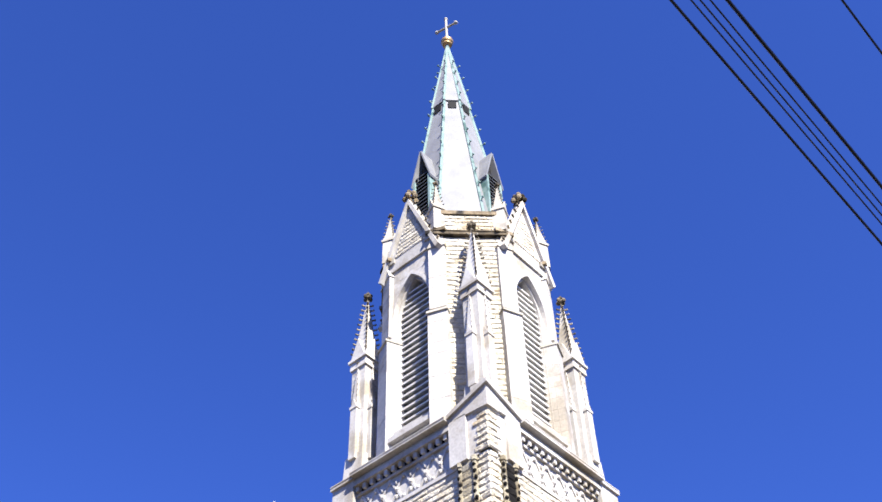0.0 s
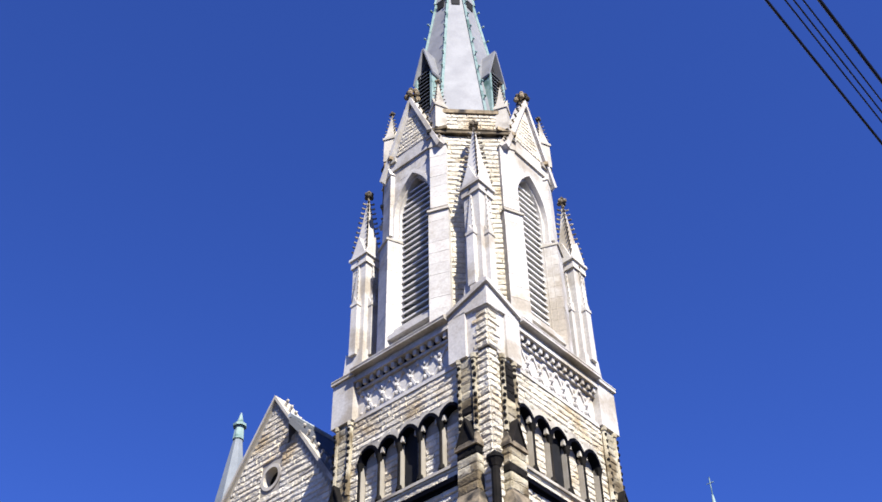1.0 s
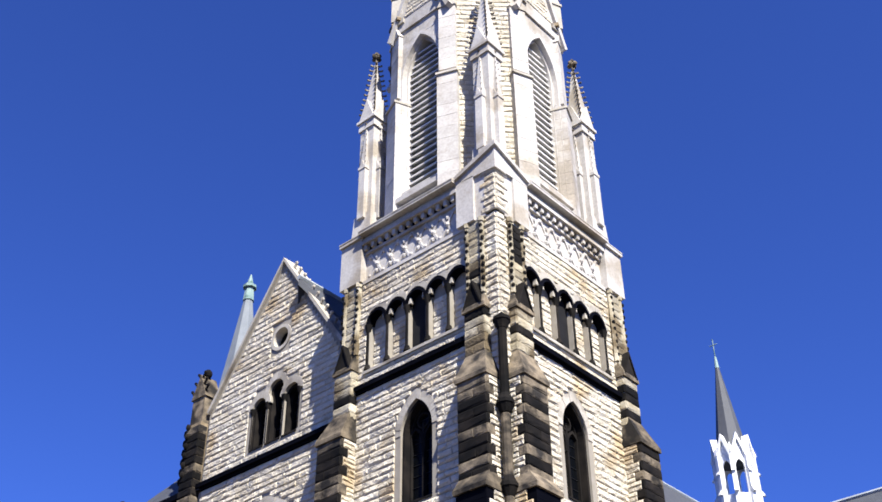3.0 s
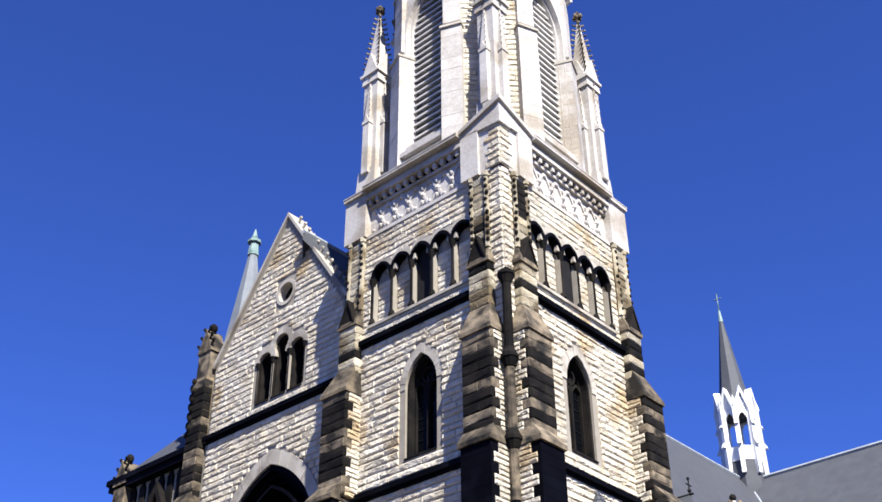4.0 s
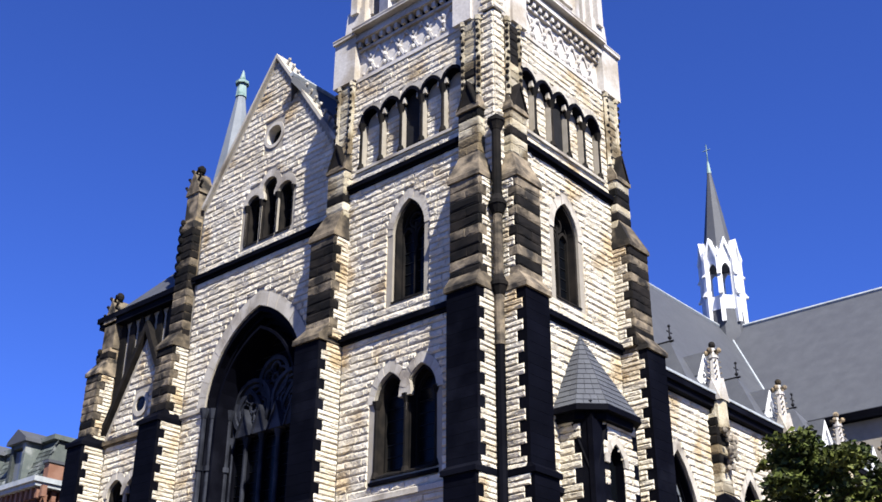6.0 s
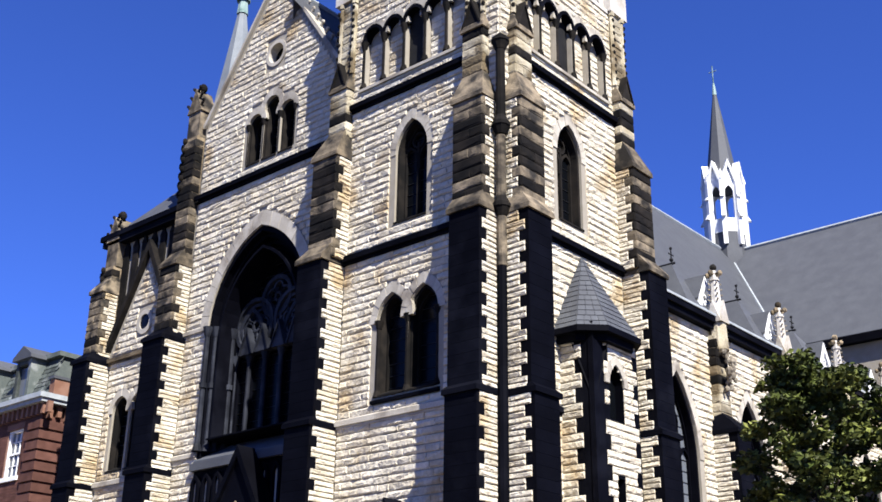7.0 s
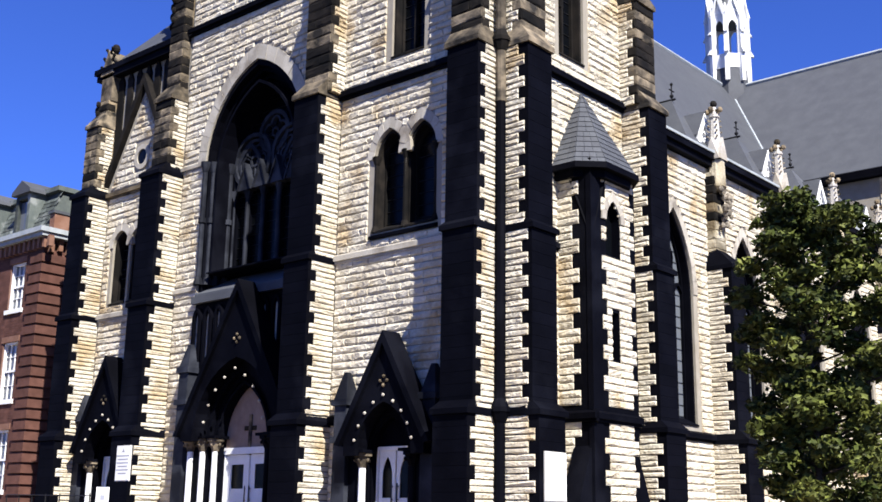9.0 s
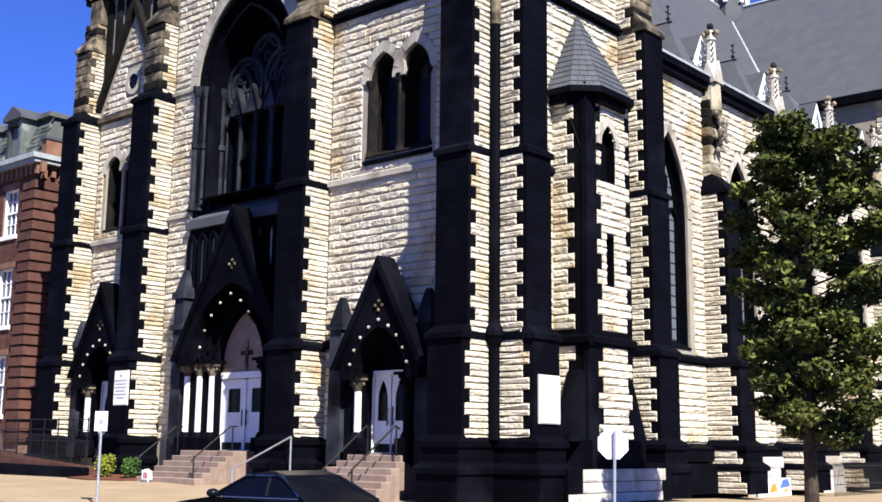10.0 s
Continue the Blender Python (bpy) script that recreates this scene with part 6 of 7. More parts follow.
def leaf_cloud(name, centres, n, size, mat, parent, seed, label=""):
    """Many small bent leaves scattered near the shells of clumps (x, y, z, rx, rz)."""
    rnd = random.Random(seed)
    verts, faces = [], []
    tot = sum(c[3] * c[3] * c[4] for c in centres)
    for cx, cy, cz, r, rz_ in centres:
        for _ in range(max(4, int(n * r * r * rz_ / tot))):
            a, b = rnd.uniform(0, math.tau), math.asin(rnd.uniform(-1, 1))
            k = rnd.uniform(0.55, 1.08)
            c = Vector((cx + r * k * math.cos(a) * math.cos(b), cy + r * k * math.sin(a) * math.cos(b), cz + rz_ * k * math.sin(b)))
            u = Vector((rnd.gauss(0, 1), rnd.gauss(0, 1), rnd.gauss(0, 0.6))).normalized()
            v = u.cross(Vector((rnd.gauss(0, 1), rnd.gauss(0, 1), rnd.gauss(0, 1)))).normalized()
            w = u.cross(v)
            s = size * rnd.uniform(0.7, 1.35)
            q = len(verts)
            verts += [c - u * s, c + v * s * 0.55 + w * s * 0.12, c + u * s, c - v * s * 0.55 + w * s * 0.12]
            faces += [(q, q + 1, q + 2), (q, q + 2, q + 3)]
    me = bpy.data.meshes.new(name)
    me.from_pydata(verts, [], faces)
    me.materials.append(mat)
    ob = new(name, me)
    if parent:
        ob.parent = parent
        ob.matrix_parent_inverse = Matrix.Translation(-Vector(parent.location))
    return tagged(ob, label)


for x, y, r, mat, lab in ((-15.55, -2.75, 0.42, SHRUB, "rounded yellow-green shrub in the mulch bed"), (-13.95, -2.75, 0.36, SHRUB_DARK, "small round green shrub in the mulch bed")):
    sh = tagged(empty("shrub", (x, y, 0.34)), lab, "shrub", "shrubs in the bed")
    bm = bmesh.new()
    for k in range(6):
        an = k * math.tau / 6
        bar(bm, (x, y, 0.3), (x + 0.7 * r * math.cos(an), y + 0.7 * r * math.sin(an), 0.34 + r), 0.012, 4)
    part("stem", bm, BARK, sh)
    rnd = random.Random(5)
    leaf_cloud("foliage", [(x, y, 0.36 + r * 0.95, r * 0.85, r * 0.85)] + [(x + rnd.uniform(-.2, .2), y + rnd.uniform(-.2, .2), 0.4 + r + rnd.uniform(-.15, .2), r * 0.5, r * 0.5) for _ in range(6)], 1500, 0.045, mat, sh, 7)

bm = bmesh.new()
bmesh.ops.create_cube(bm, size=1, matrix=Matrix.Translation((-12.6, -3.0, 0.5)) @ Matrix.Diagonal((0.42, 0.25, 0.42, 1)))
bmesh.ops.bevel(bm, geom=bm.edges[:], offset=0.08, segments=2, affect="EDGES")
for v in bm.verts:
    if v.co.z > 0.6:
        v.co.x += 0.07 * math.sin(v.co.y * 9)
        v.co.z += 0.05 * math.sin(v.co.x * 14)
bag = tagged(part("plastic_bag", bm, WHITE, None, "crumpled white plastic bag with red print"), category="bag")
bm = bmesh.new()
for i in range(3):
    box(bm, -12.62 + i * 0.08, -12.58 + i * 0.08, -3.135, -3.12, 0.42, 0.62)
part("print", bm, RED_LENS, bag)

# ---- wall boards ----
def board(F, s0, s1, z0, z1, d, label, rows):
    bm = bmesh.new()
    fbox(bm, F, s0, s1, z0, z1, d, d + 0.05)
    b = tagged(part("notice_board", bm, WHITE, None, label), category="sign", group="white boards on the buttresses")
    bm = bmesh.new()
    fbox(bm, F, s0 - 0.03, s1 + 0.03, z0 - 0.03, z1 + 0.03, d - 0.02, d + 0.03)
    part("rim", bm, SLAT, b)
    for i in range(rows):
        bm = bmesh.new()
        z = z1 - 0.38 - i * 0.13
        w = (0.42, 0.34, 0.38, 0.3, 0.4, 0.26)[i % 6]
        m = (s0 + s1) / 2
        fbox(bm, F, m - w, m + w, z, z + 0.045, d + 0.05, d + 0.054)
        part("line", bm, GREY_INK, b)
    if rows:
        bm = bmesh.new()
        m = (s0 + s1) / 2
        fprism(bm, F, [(m - 0.09, z1 - 0.22), (m + 0.09, z1 - 0.22), (m, z1 - 0.08)], d + 0.05, d + 0.054)
        part("emblem", bm, GREY_INK, b)


board(FRONT, -17.15, -16.3, 3.02, 4.28, 1.48, "white notice board with grey lines on a black buttress", 6)
board(SIDE, 0.22, 1.2, 2.3, 3.64, 1.49, "plain white board on a black buttress", 0)

# pale blocks in the plinth
bm = bmesh.new()
verts, faces = [], []
PF = Face((1.95, 0, 0), (0, 1, 0), (1, 0, 0))
PF2 = Face((0.52, 0, 0), (0, 1, 0), (1, 0, 0))
for F, rows in ((PF, ((0.0, 0.30, 1.0, 6.3), (0.30, 0.62, 1.75, 6.25), (0.62, 1.0, 1.75, 6.5))), (PF2, ((-0.3, 0.45, 15.4, 19.0), (0.45, 0.9, 15.3, 18.4), (0.9, 1.35, 15.4, 18.7), (-0.3, 0.5, 22.8, 25.4), (0.5, 1.0, 22.8, 25.2), (1.0, 1.4, 22.7, 25.0)))):
    for z0, z1, a, b in rows:
        x = a
        while x < b - 0.1:
            q = min(b, x + random.uniform(0.5, 0.95))
            stone(verts, faces, F, x, q, z0, z1, 0.0, 0.02)
            x = q
bm.free()
me = bpy.data.meshes.new("plinth_block")
me.from_pydata(verts, [], faces)
me.materials.append(PALE)
ob = new("plinth_block", me)
ob.parent = church
tagged(ob, "pale blocks set in the dark plinth", "", "", "stuff")
bm = bmesh.new()
box(bm, 0.4, 1.94, 1.0, 6.9, 0, 1.0)
box(bm, 0.4, 1.6, 2.8, 5.9, 1.0, 1.85)
for p_ in ([(T0 - 0.95, 1.8), (T0, 1.8), (T0, 4.0)], [(T1 + 0.95, 1.8), (T1, 1.8), (T1, 4.0)]):
    fprism(bm, TF, p_, -0.75, -0.08)
part("turret_base", bm, SOOT, church, "sloping black base of the stair turret")

# painted board at the foot of the nave wall
bm = bmesh.new()
fbox(bm, SIDE, 16.0, 19.0, -0.22, 0.5, 0.62, 0.68)
mural = tagged(part("painted_board", bm, WHITE, None, "white board with orange, blue and yellow painted shapes"), category="board")
for k, (a, b, z0, z1, col) in enumerate(((16.2, 17.2, 0.3, 0.55, "y"), (16.9, 18.0, 0.08, 0.4, "o"), (17.9, 19.2, 0.25, 0.56, "b"), (18.2, 19.0, 0.08, 0.24, "o"))):
    bm = bmesh.new()
    fprism(bm, SIDE, [(a, z0 - 0.15), (b - 0.3, z0 - 0.09), (b - 0.5, z1 - 0.08), (a + 0.3, z1 - 0.13)], 0.68, 0.686 + 0.002 * k)
    part("painted_shape", bm, {"y": YELLOW, "o": ORANGE, "b": BLUE}[col], mural)
rail = tagged(empty("railing", (2.1, 26, -0.2)), "black iron railing along the nave wall", "railing")
bm = bmesh.new()
for zz in (0.25, 1.0):
    bar(bm, (2.1, 20.0, zz), (2.1, 32.0, zz), 0.02)
part("rail", bm, IRON, rail)
bm = bmesh.new()
for k in range(78):
    bar(bm, (2.1, 20.0 + k * 0.153, -0.3), (2.1, 20.0 + k * 0.153, 1.12), 0.014, 4)
part("baluster", bm, IRON, rail, "thin pointed iron bars", "stuff")
bm = bmesh.new()
fbox(bm, FRONT, -9.2, -8.95, 2.55, 3.0, 0.3, 0.36)
tagged(part("wall_plate", bm, WHITE, None, "small white plate beside the main door"), category="sign")

# ---- street signs ----
sg = tagged(empty("street_sign", (-6.2, -9.0, gz(-6.2, -9))), "small white parking sign on a grey steel pole", "sign", "signs on poles")
bm = bmesh.new()
bar(bm, (-6.2, -9.0, gz(-6.2, -9.0)), (-6.2, -9.0, 2.4), 0.035, 8)
part("pole", bm, STEEL, sg)
C, S = math.cos(radians(40)), math.sin(radians(40))
SF = Face((-6.2, -9.0, 0), (C, S, 0), (S, -C, 0))
bm = bmesh.new()
fbox(bm, SF, -0.17, 0.17, 1.9, 2.42, 0.04, 0.05)
pl = part("plate", bm, WHITE, sg, "white sign plate with a blue-grey mark")
bm = bmesh.new()
fbox(bm, SF, -0.06, 0.06, 2.08, 2.22, 0.05, 0.054)
part("mark", bm, GREY_INK, pl)
st = tagged(empty("stop_sign", (8.17, -6.55, gz(8.17, -6.55))), "octagonal sign plate seen from its pale back on a pole", "sign", "signs on poles")
bm = bmesh.new()
bar(bm, (8.17, -6.55, gz(8.17, -6.55)), (8.21, -6.55, 1.95), 0.03, 8)
part("pole", bm, STEEL, st)
C, S = math.cos(radians(34)), math.sin(radians(34))
SF = Face((8.17, -6.55, 0), (C, S, 0), (S, -C, 0))
bm = bmesh.new()
fprism(bm, SF, [(0.325 * math.cos(radians(22.5 + 45 * k)), 1.69 + 0.325 * math.sin(radians(22.5 + 45 * k))) for k in range(8)], -0.05, -0.04)
part("plate", bm, WHITE, st)

# ---- parked car ----
car = tagged(empty("car", (4.4, -11.75, -0.35)), "parked glossy black sedan with tinted windows", "car")
CX, CY, CZ = 4.4, -11.75, -0.35
prof = [(-2.45, 0.42), (-2.42, 0.72), (-2.2, 0.86), (-1.1, 1.0), (1.3, 0.98), (1.75, 0.92), (2.02, 0.84), (2.12, 0.66), (2.14, 0.4), (1.7, 0.28), (-2.0, 0.28)]
bm = bmesh.new()
loops = []
for w, k in ((-0.90, 0.94), (-0.95, 0.985), (-0.70, 1.0), (0.70, 1.0), (0.95, 0.985), (0.90, 0.94)):
    loops.append([bm.verts.new((CX + x * (0.97 if abs(w) > 0.8 else 1.0), CY + w, CZ + 0.28 + (z - 0.28) * (k if abs(w) > 0.8 else 1.02))) for x, z in prof])
for a, b in zip(loops, loops[1:]):
    for i in range(len(prof)):
        j = (i + 1) % len(prof)
        bm.faces.new([a[i], a[j], b[j], b[i]])
bm.faces.new(loops[0])
bm.faces.new(loops[-1][::-1])
part("body", bm, CAR, car, smooth=True)
roofp = [(-1.15, 1.0), (-0.4, 1.36), (0.25, 1.44), (0.6, 1.37), (1.45, 0.97)]
bm = bmesh.new()
loops = [[bm.verts.new((CX + x, CY + sgn * (0.86 - (z - 1.0) * 0.42), CZ + z)) for x, z in roofp] for sgn in (-1, 1)]
mid_ = [bm.verts.new((CX + x, CY, CZ + z + (0.03 if 0 < i < 4 else 0))) for i, (x, z) in enumerate(roofp)]
for a, b in ((loops[0], mid_), (mid_, loops[1])):
    for i in range(4):
        bm.faces.new([a[i], a[i + 1], b[i + 1], b[i]])
for lp in loops:
    bm.faces.new(lp)
part("cabin", bm, TINTED, car, "dark tinted glasshouse", smooth=False)
bm = bmesh.new()
for sgn in (-1, 1):
    q = [(x, CY + sgn * (0.87 - (z - 1.0) * 0.42), z) for x, z in roofp]
    for (x0, y0, z0), (x1, y1, z1) in zip(q, q[1:]):
        bar(bm, (CX + x0, y0, CZ + z0), (CX + x1, y1, CZ + z1), 0.028)
    bar(bm, (CX + 0.25, CY + sgn * 0.66, CZ + 1.49), (CX + 0.35, CY + sgn * 0.87, CZ + 1.04), 0.03)
for i in (1, 2):
    (x0, z0), (x1, z1) = roofp[i], roofp[i + 1]
    hull8(bm, [(CX + x0, CY - 0.68, CZ + z0 + 0.005), (CX + x1, CY - 0.66, CZ + z1 + 0.005), (CX + x1, CY + 0.66, CZ + z1 + 0.005), (CX + x0, CY + 0.68, CZ + z0 + 0.005),
               (CX + x0, CY - 0.66, CZ + z0 + 0.045), (CX + x1, CY - 0.64, CZ + z1 + 0.045), (CX + x1, CY + 0.64, CZ + z1 + 0.045), (CX + x0, CY + 0.66, CZ + z0 + 0.045)])
part("roof", bm, CAR, car)
bm = bmesh.new()
bar(bm, (CX - 1.1, CY - 0.965, CZ + 1.0), (CX + 1.3, CY - 0.965, CZ + 1.03), 0.012)
bar(bm, (CX + 0.62, CY - 0.71, CZ + 1.38), (CX + 1.2, CY - 0.84, CZ + 1.06), 0.022)
bar(bm, (CX - 0.35, CY - 0.72, CZ + 1.39), (CX + 0.62, CY - 0.71, CZ + 1.4), 0.014)
part("trim", bm, CHROME, car, "bright window trim")
for x in (-0.2, 0.85):
    bm = bmesh.new()
    box(bm, CX + x, CX + x + 0.2, CY - 0.975, CY - 0.94, CZ + 0.86, CZ + 0.89)
    part("door_handle", bm, CHROME, car)
bm = bmesh.new()
ball(bm, (CX - 0.95, CY - 1.02, CZ + 1.06), 0.12, 0.7, 10, 8)
part("mirror", bm, CAR, car, smooth=True)
for sgn in (-1, 1):
    bm = bmesh.new()
    box(bm, CX + 1.88, CX + 2.12, CY + sgn * 0.75 - 0.17, CY + sgn * 0.75 + 0.17, CZ + 0.68, CZ + 0.84)
    part("tail_light", bm, RED_LENS, car, "red tail light")
for x in (-1.5, 1.2):
    for sgn in (-1, 1):
        bm = bmesh.new()
        bar(bm, (CX + x, CY + sgn * 0.72, CZ + 0.33), (CX + x, CY + sgn * 0.95, CZ + 0.33), 0.33, 24)
        wh = part("wheel", bm, RUBBER, car)
        bm = bmesh.new()
        bar(bm, (CX + x, CY + sgn * 0.94, CZ + 0.33), (CX + x, CY + sgn * 0.965, CZ + 0.33), 0.22, 18)
        part("rim", bm, STEEL, wh)

# ---- street tree ----
TX, TY = 9.0, 1.15
tree = tagged(empty("tree", (TX, TY, gz(TX, TY))), "leafy green street tree with an uneven rounded crown", "tree")
bm = bmesh.new()
rnd = random.Random(11)
frustum(bm, (TX, TY), gz(TX, TY) - 0.05, 0.25, 0.24, 0.17, 10)
frustum(bm, (TX, TY), 0.25, 2.4, 0.17, 0.13, 10)
frustum(bm, (TX, TY), 2.4, 9.0, 0.13, 0.03, 8)
clumps = []
for k in range(60):
    z = 1.9 + 7.6 * (k / 59) ** 0.9
    an = k * 2.399 + rnd.uniform(-0.3, 0.3)
    spread = 1.95 * (1 - ((z - 5.6) / 4.9) ** 2) ** 0.6 if z > 5.6 else 1.55 + (z - 1.9) * 0.11
    L = max(0.35, spread) * rnd.uniform(0.7, 1.12) * (1.0 + 0.16 * math.sin(an))
    p, q = Vector((TX, TY, z - 0.3)), Vector((TX + 0.28 + L * math.cos(an), TY + L * math.sin(an), z + L * 0.25))
    bar(bm, p, p.lerp(q, 0.55) + Z * 0.06, 0.05 * (1 - z / 14), 5)
    bar(bm, p.lerp(q, 0.55) + Z * 0.06, q, 0.025, 4)
    for f in (0.45, 0.72, 0.95):
        c = p.lerp(q, f)
        r = rnd.uniform(0.2, 0.52)
        clumps.append((c.x + rnd.uniform(-0.2, 0.2), c.y + rnd.uniform(-0.2, 0.2), c.z + rnd.uniform(-0.2, 0.25), r, r * 0.62))
clumps += [(TX, TY, 9.4, 0.5, 0.6), (TX + 0.1, TY, 9.9, 0.28, 0.4)]
part("trunk", bm, BARK, tree, "brown trunk and limbs")
leaf_cloud("crown", clumps, 27000, 0.098, LEAF, tree, 3, "dense crown of small green leaves")

# ---- overhead wires along the side street ----
for x, z, r in ((-1.38, 7.4, 0.012), (-1.27, 7.4, 0.007), (-1.22, 7.4, 0.007), (-1.165, 7.4, 0.007), (-1.07, 7.4, 0.015), (-0.44, 7.4, 0.009)):
    bm = bmesh.new()
    bar(bm, (EYE[0] + x, -70, EYE[2] + z + 0.02), (EYE[0] + x, 110, EYE[2] + z + 0.02), r, 6)
    tagged(part("overhead_cable", bm, IRON, None, "thin black overhead cable along the street"), category="cable", group="overhead cables")

for y in (-70.0, 110.0):
    bm = bmesh.new()
    bar(bm, (EYE[0] - 0.9, y, -0.45), (EYE[0] - 0.9, y, 9.6), 0.15, 10)
    up = tagged(part("utility_pole", bm, BARK, None, "brown wooden utility pole carrying the cables"), category="pole", group="utility poles")
    bm = bmesh.new()
    box(bm, EYE[0] - 1.7, EYE[0] - 0.2, y - 0.06, y + 0.06, 8.88, 9.02)
    part("crossarm", bm, BARK, up)

# ---- brick house beyond ----
house = tagged(empty("brick_house", (-36, 8, 0)), "red brick house with a slate mansard and pale cornice", "house")
HX, HY = -30.6, 2.1
HF = Face((0, HY, 0), (1, 0, 0), (0, -1, 0))
HS = Face((HX, 0, 0), (0, 1, 0), (1, 0, 0))
wins = [Arch(s, 0.72, z0, z1, z1 + 0.01) for s in (-32.95, -36.2, -39.6) for z0, z1 in ((11.9, 14.3), (7.3, 10.2), (2.9, 5.8))]
bm = bmesh.new()
for i, (z0, z1) in enumerate(((11.0, 15.3), (6.5, 11.0), (0.0, 6.5))):
    pierced(bm, HF, -45, HX, z0, z1, [w for w in wins if z0 < w.zb < z1], -0.4)
fbox(bm, HS, HY + 0.4, 16, 0, 15.3, -0.4, 0.0)
fbox(bm, HF, -45, HX, 0, 15.3, -14, -13.6)
fbox(bm, HF, -45, -44.6, 0, 15.3, -13.6, -0.4)
hw = part("wall", bm, BRICK_JOINT, house, "red brick walls")
for F, a, b, ws in ((HF, -37.0, HX, wins), (HS, HY, 7.5, [])):
    courses("brickwork", F, a, b, 2.0, 15.2, ws, BRICK, hw, course=0.15, margin=0.02, rock=0.008, lo=0.4, hi=0.45, d=0.004)
for w in wins[:3]:
    bm = bmesh.new()
    ring(bm, HF, w.outline(-0.1), w.outline(0.0), -0.3, -0.08)
    wi = part("window", bm, WHITE, house, "white sash window with many panes")
    bm = bmesh.new()
    fbox(bm, HF, w.c - 0.62, w.c + 0.62, (w.zb + w.za) / 2 - 0.05, (w.zb + w.za) / 2 + 0.05, -0.28, -0.14)
    for o in (-0.22, 0.22):
        fbox(bm, HF, w.c + o - 0.02, w.c + o + 0.02, w.zb, w.za, -0.26, -0.18)
    for q in range(1, 4):
        zz = w.zb + (w.za - w.zb) * q / 4
        fbox(bm, HF, w.c - 0.62, w.c + 0.62, zz - 0.015, zz + 0.015, -0.26, -0.181)
    part("glazing_bars", bm, WHITE, wi, kind="stuff")
    bm = bmesh.new()
    fprism(bm, HF, w.outline(-0.02), -0.28, -0.24)
    part("pane", bm, CLEAR, wi)
    bm = bmesh.new()
    fbox(bm, HF, w.c - 0.85, w.c + 0.85, w.zb - 0.22, w.zb, -0.3, 0.1)
    part("sill", bm, WHITE, wi)
    bm = bmesh.new()
    fbox(bm, HF, w.c - 0.85, w.c + 0.85, w.za, w.za + 0.3, -0.05, 0.05)
    part("lintel", bm, TERRA, wi)
z = 1.6
i = 0
while z < 14.4:
    bm = bmesh.new()
    w = (1.0, 1.12)[i % 2]
    box(bm, HX - w, HX + 0.15, HY - 0.15, HY + w * 1.25, z, z + 0.40)
    part("quoin", bm, BRICK, house)
    bm = bmesh.new()
    box(bm, HX - 0.75, HX + 0.03, HY - 0.03, HY + 0.95, z + 0.40, z + 0.52)
    part("joint", bm, BRICK, house)
    z += 0.52
    i += 1
for k in range(9):
    bm = bmesh.new()
    fbox(bm, HS, HY + 0.2 + k * 0.47, HY + 0.42 + k * 0.47, 14.6 + 0.12 * (k % 2), 15.3, -0.02, 0.25)
    part("bracket", bm, TERRA, house)
for k in range(16):
    bm = bmesh.new()
    fbox(bm, HF, -37 + k * 0.47, -36.8 + k * 0.47, 14.75, 15.3, -0.02, 0.25)
    part("bracket", bm, TERRA, house)
bm = bmesh.new()
fbox(bm, HF, -45.5, HX + 0.5, 15.3, 15.5, -14, 0.45)
fbox(bm, HF, -45.6, HX + 0.6, 15.5, 15.75, -14, 0.6)
part("cornice", bm, LEAD, house, "grey-white painted cornice")
bm = bmesh.new()
hull8(bm, [(-45, HY + 0.3, 15.75), (HX - 0.6, HY + 0.3, 15.75), (HX - 0.2, 15.5, 15.75), (-45, 15.5, 15.75), (-44.3, HY + 1.2, 18.2), (HX - 1.0, HY + 1.2, 18.2), (HX - 1.0, 14.6, 18.2), (-44.3, 14.6, 18.2)])
part("mansard", bm, SIDING, house, "grey-green slate mansard")
verts, faces = [], []
rnd = random.Random(21)
for r in range(9):
    f0, f1 = r / 9, (r + 1) / 9
    x = -40.0 + 0.18 * (r % 2)
    while x < HX - 1.1:
        k = len(verts)
        o = rnd.uniform(0.025, 0.05)
        verts += [(x, HY + 0.3 + 0.9 * f0 - o, 15.75 + 2.45 * f0), (x + 0.34, HY + 0.3 + 0.9 * f0 - o, 15.75 + 2.45 * f0), (x + 0.34, HY + 0.3 + 0.9 * f1 - 0.01, 15.75 + 2.45 * f1), (x, HY + 0.3 + 0.9 * f1 - 0.01, 15.75 + 2.45 * f1)]
        faces.append((k, k + 1, k + 2, k + 3))
        x += 0.36
me = bpy.data.meshes.new("slate")
me.from_pydata(verts, [], faces)
me.materials.append(SIDING)
ob = new("slate", me)
ob.parent = house
ob.matrix_parent_inverse = Matrix.Translation(-Vector(house.location))
tagged(ob, "rows of mottled grey-green slates", "", "", "stuff")
bm = bmesh.new()
fbox(bm, HF, -45, HX - 0.8, 18.2, 18.45, -12.6, -0.9)
part("mansard_trim", bm, SIDING, house)
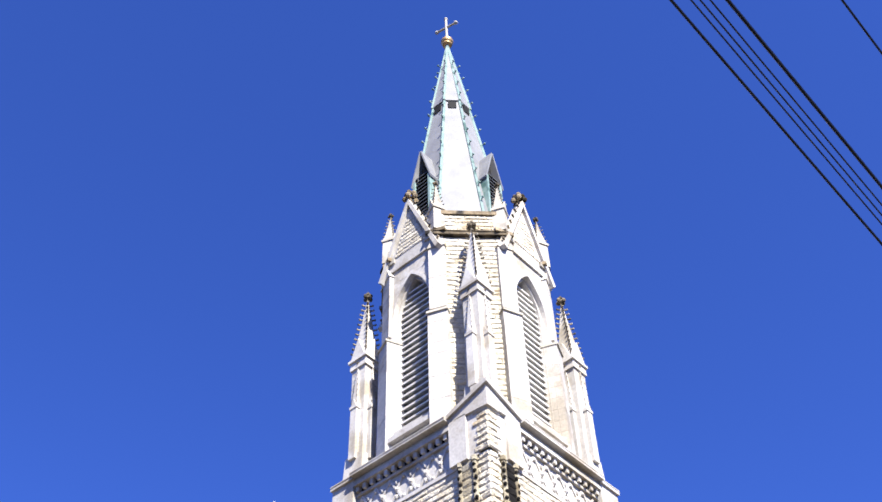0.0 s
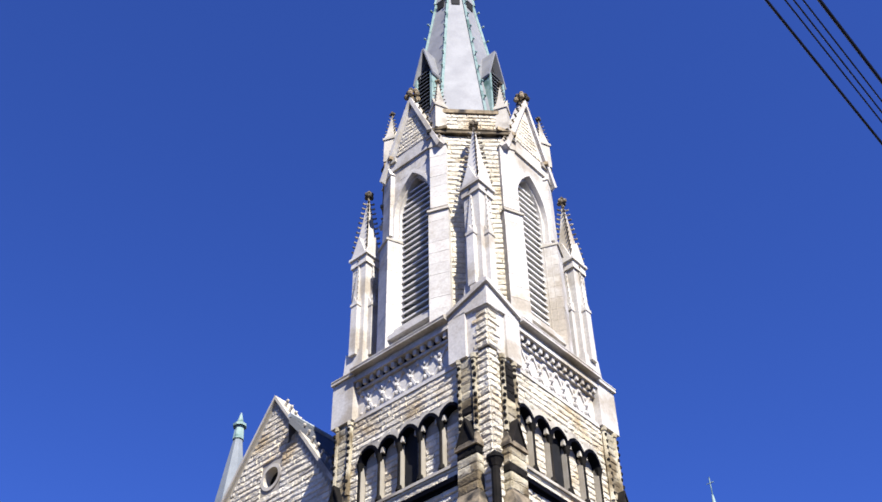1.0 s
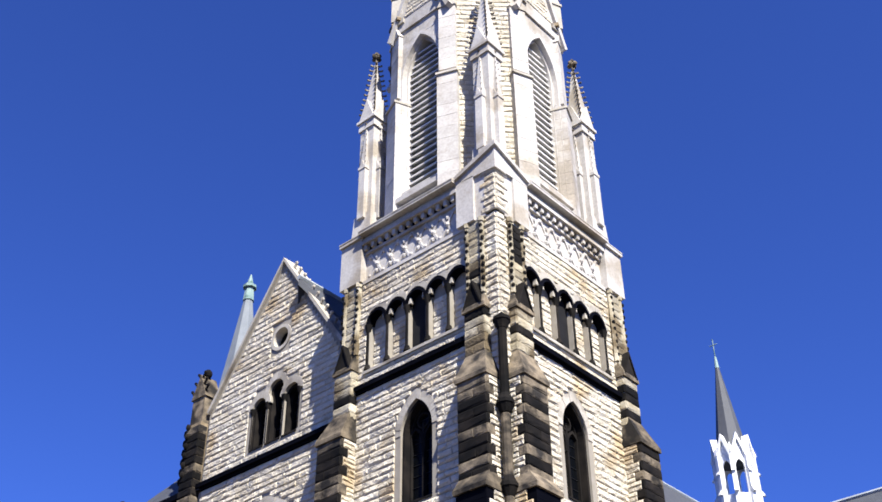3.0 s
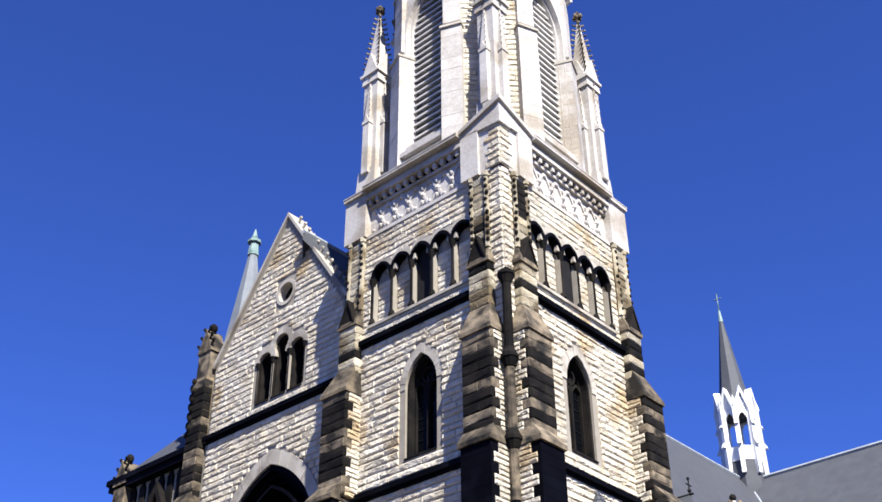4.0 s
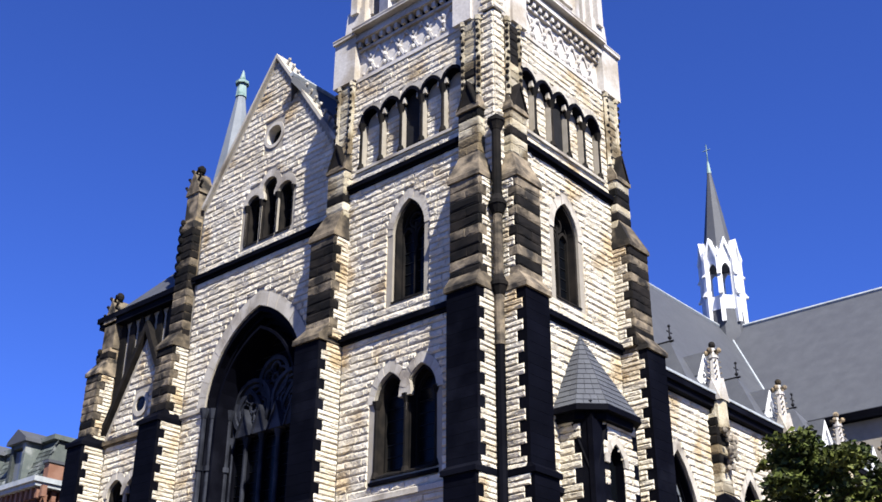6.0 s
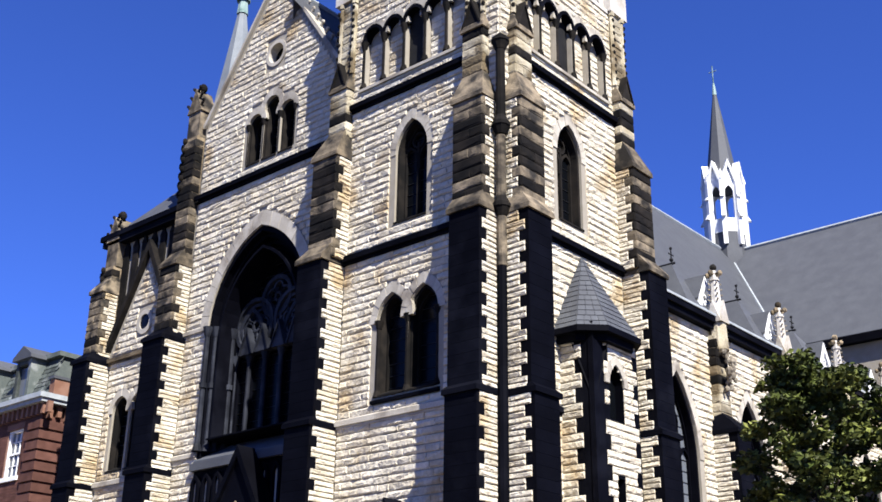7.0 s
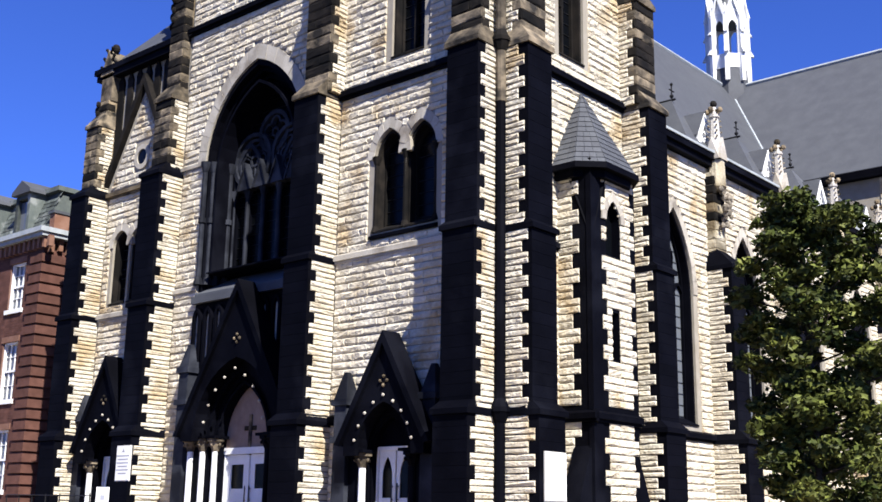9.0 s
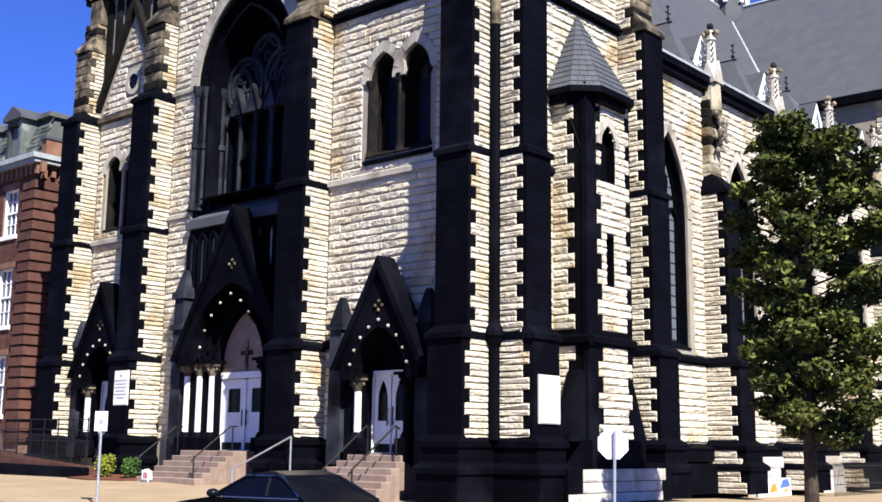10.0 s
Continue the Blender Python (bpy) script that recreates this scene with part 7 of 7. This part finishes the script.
for s in (-33.6, -37.2):
    bm = bmesh.new()
    pierced(bm, HF, s - 0.72, s + 0.72, 15.75, 18.2, [Arch(s, 0.46, 16.2, 17.9, 17.91)], -1.6, -0.2)
    dm = part("dormer", bm, SIDING, house, "grey dormer with a low gabled roof")
    bm = bmesh.new()
    fprism(bm, HF, [(s - 0.95, 18.15), (s + 0.95, 18.15), (s + 0.9, 18.35), (s, 18.9), (s - 0.9, 18.35)], -2.0, 0.0)
    part("dormer_roof", bm, SLATE, dm)
    bm = bmesh.new()
    fbox(bm, HF, s - 0.5, s + 0.5, 16.2, 17.8, -0.5, -0.4)
    part("pane", bm, CLEAR, dm)
bm = bmesh.new()
fprism(bm, HS, [(HY + 0.4, 15.75), (HY + 12, 15.75), (HY + 12, 18.6), (HY + 6.5, 18.3), (HY + 1.3, 16.7), (HY + 0.4, 16.7)], -0.45, 0.0)
ph = part("parapet", bm, TERRA, house, "stepped brown parapet wall")
bm = bmesh.new()
ring(bm, HS, [(HY + 0.3, 16.7), (HY + 1.3, 16.7), (HY + 6.5, 18.3), (HY + 12, 18.6)], [(HY + 0.3, 16.84), (HY + 1.28, 16.84), (HY + 6.45, 18.45), (HY + 12, 18.75)], -0.5, 0.06)
part("coping", bm, SLATE, ph)
bm = bmesh.new()
bar(bm, HS.p(HY + 1.75, 7.0, 0.1), HS.p(HY + 1.75, 15.2, 0.1), 0.09, 8)
part("downpipe", bm, WHITE, house, "white downpipe")
bm = bmesh.new()
bar(bm, HS.p(HY + 1.75, 1.0, 0.1), HS.p(HY + 1.75, 7.0, 0.1), 0.08, 8)
part("downpipe", bm, BRICK, house, "dark lower length of the downpipe")

# ---- single wall stones ----
shapes = {}
count = {}
for F, s0, s1, z0, z1, d, rock, mat, parent, nm in LATER:
    count[parent] = count.get(parent, 0) + 1
    key = (round((s1 - s0) * 12), round((z1 - z0) * 100), round(rock * 1000), mat.name, tuple(round(q, 2) for q in F.n), random.randint(0, 2))
    if key not in shapes:
        v, f = [], []
        stone(v, f, Face((0, 0, 0), F.a, F.n), -key[0] / 24, key[0] / 24, 0.0, key[1] / 100, 0.0, rock)
        me = bpy.data.meshes.new(nm)
        me.from_pydata(v, [], f)
        me.materials.append(mat)
        shapes[key] = me
    ob = new(nm, shapes[key])
    ob.location = F.p((s0 + s1) / 2, z0, d)
    ob.scale = Vector((1, 1, 1)) + Vector([abs(q) for q in F.a]) * ((s1 - s0) * 12 / key[0] - 1)
    ob.parent = parent
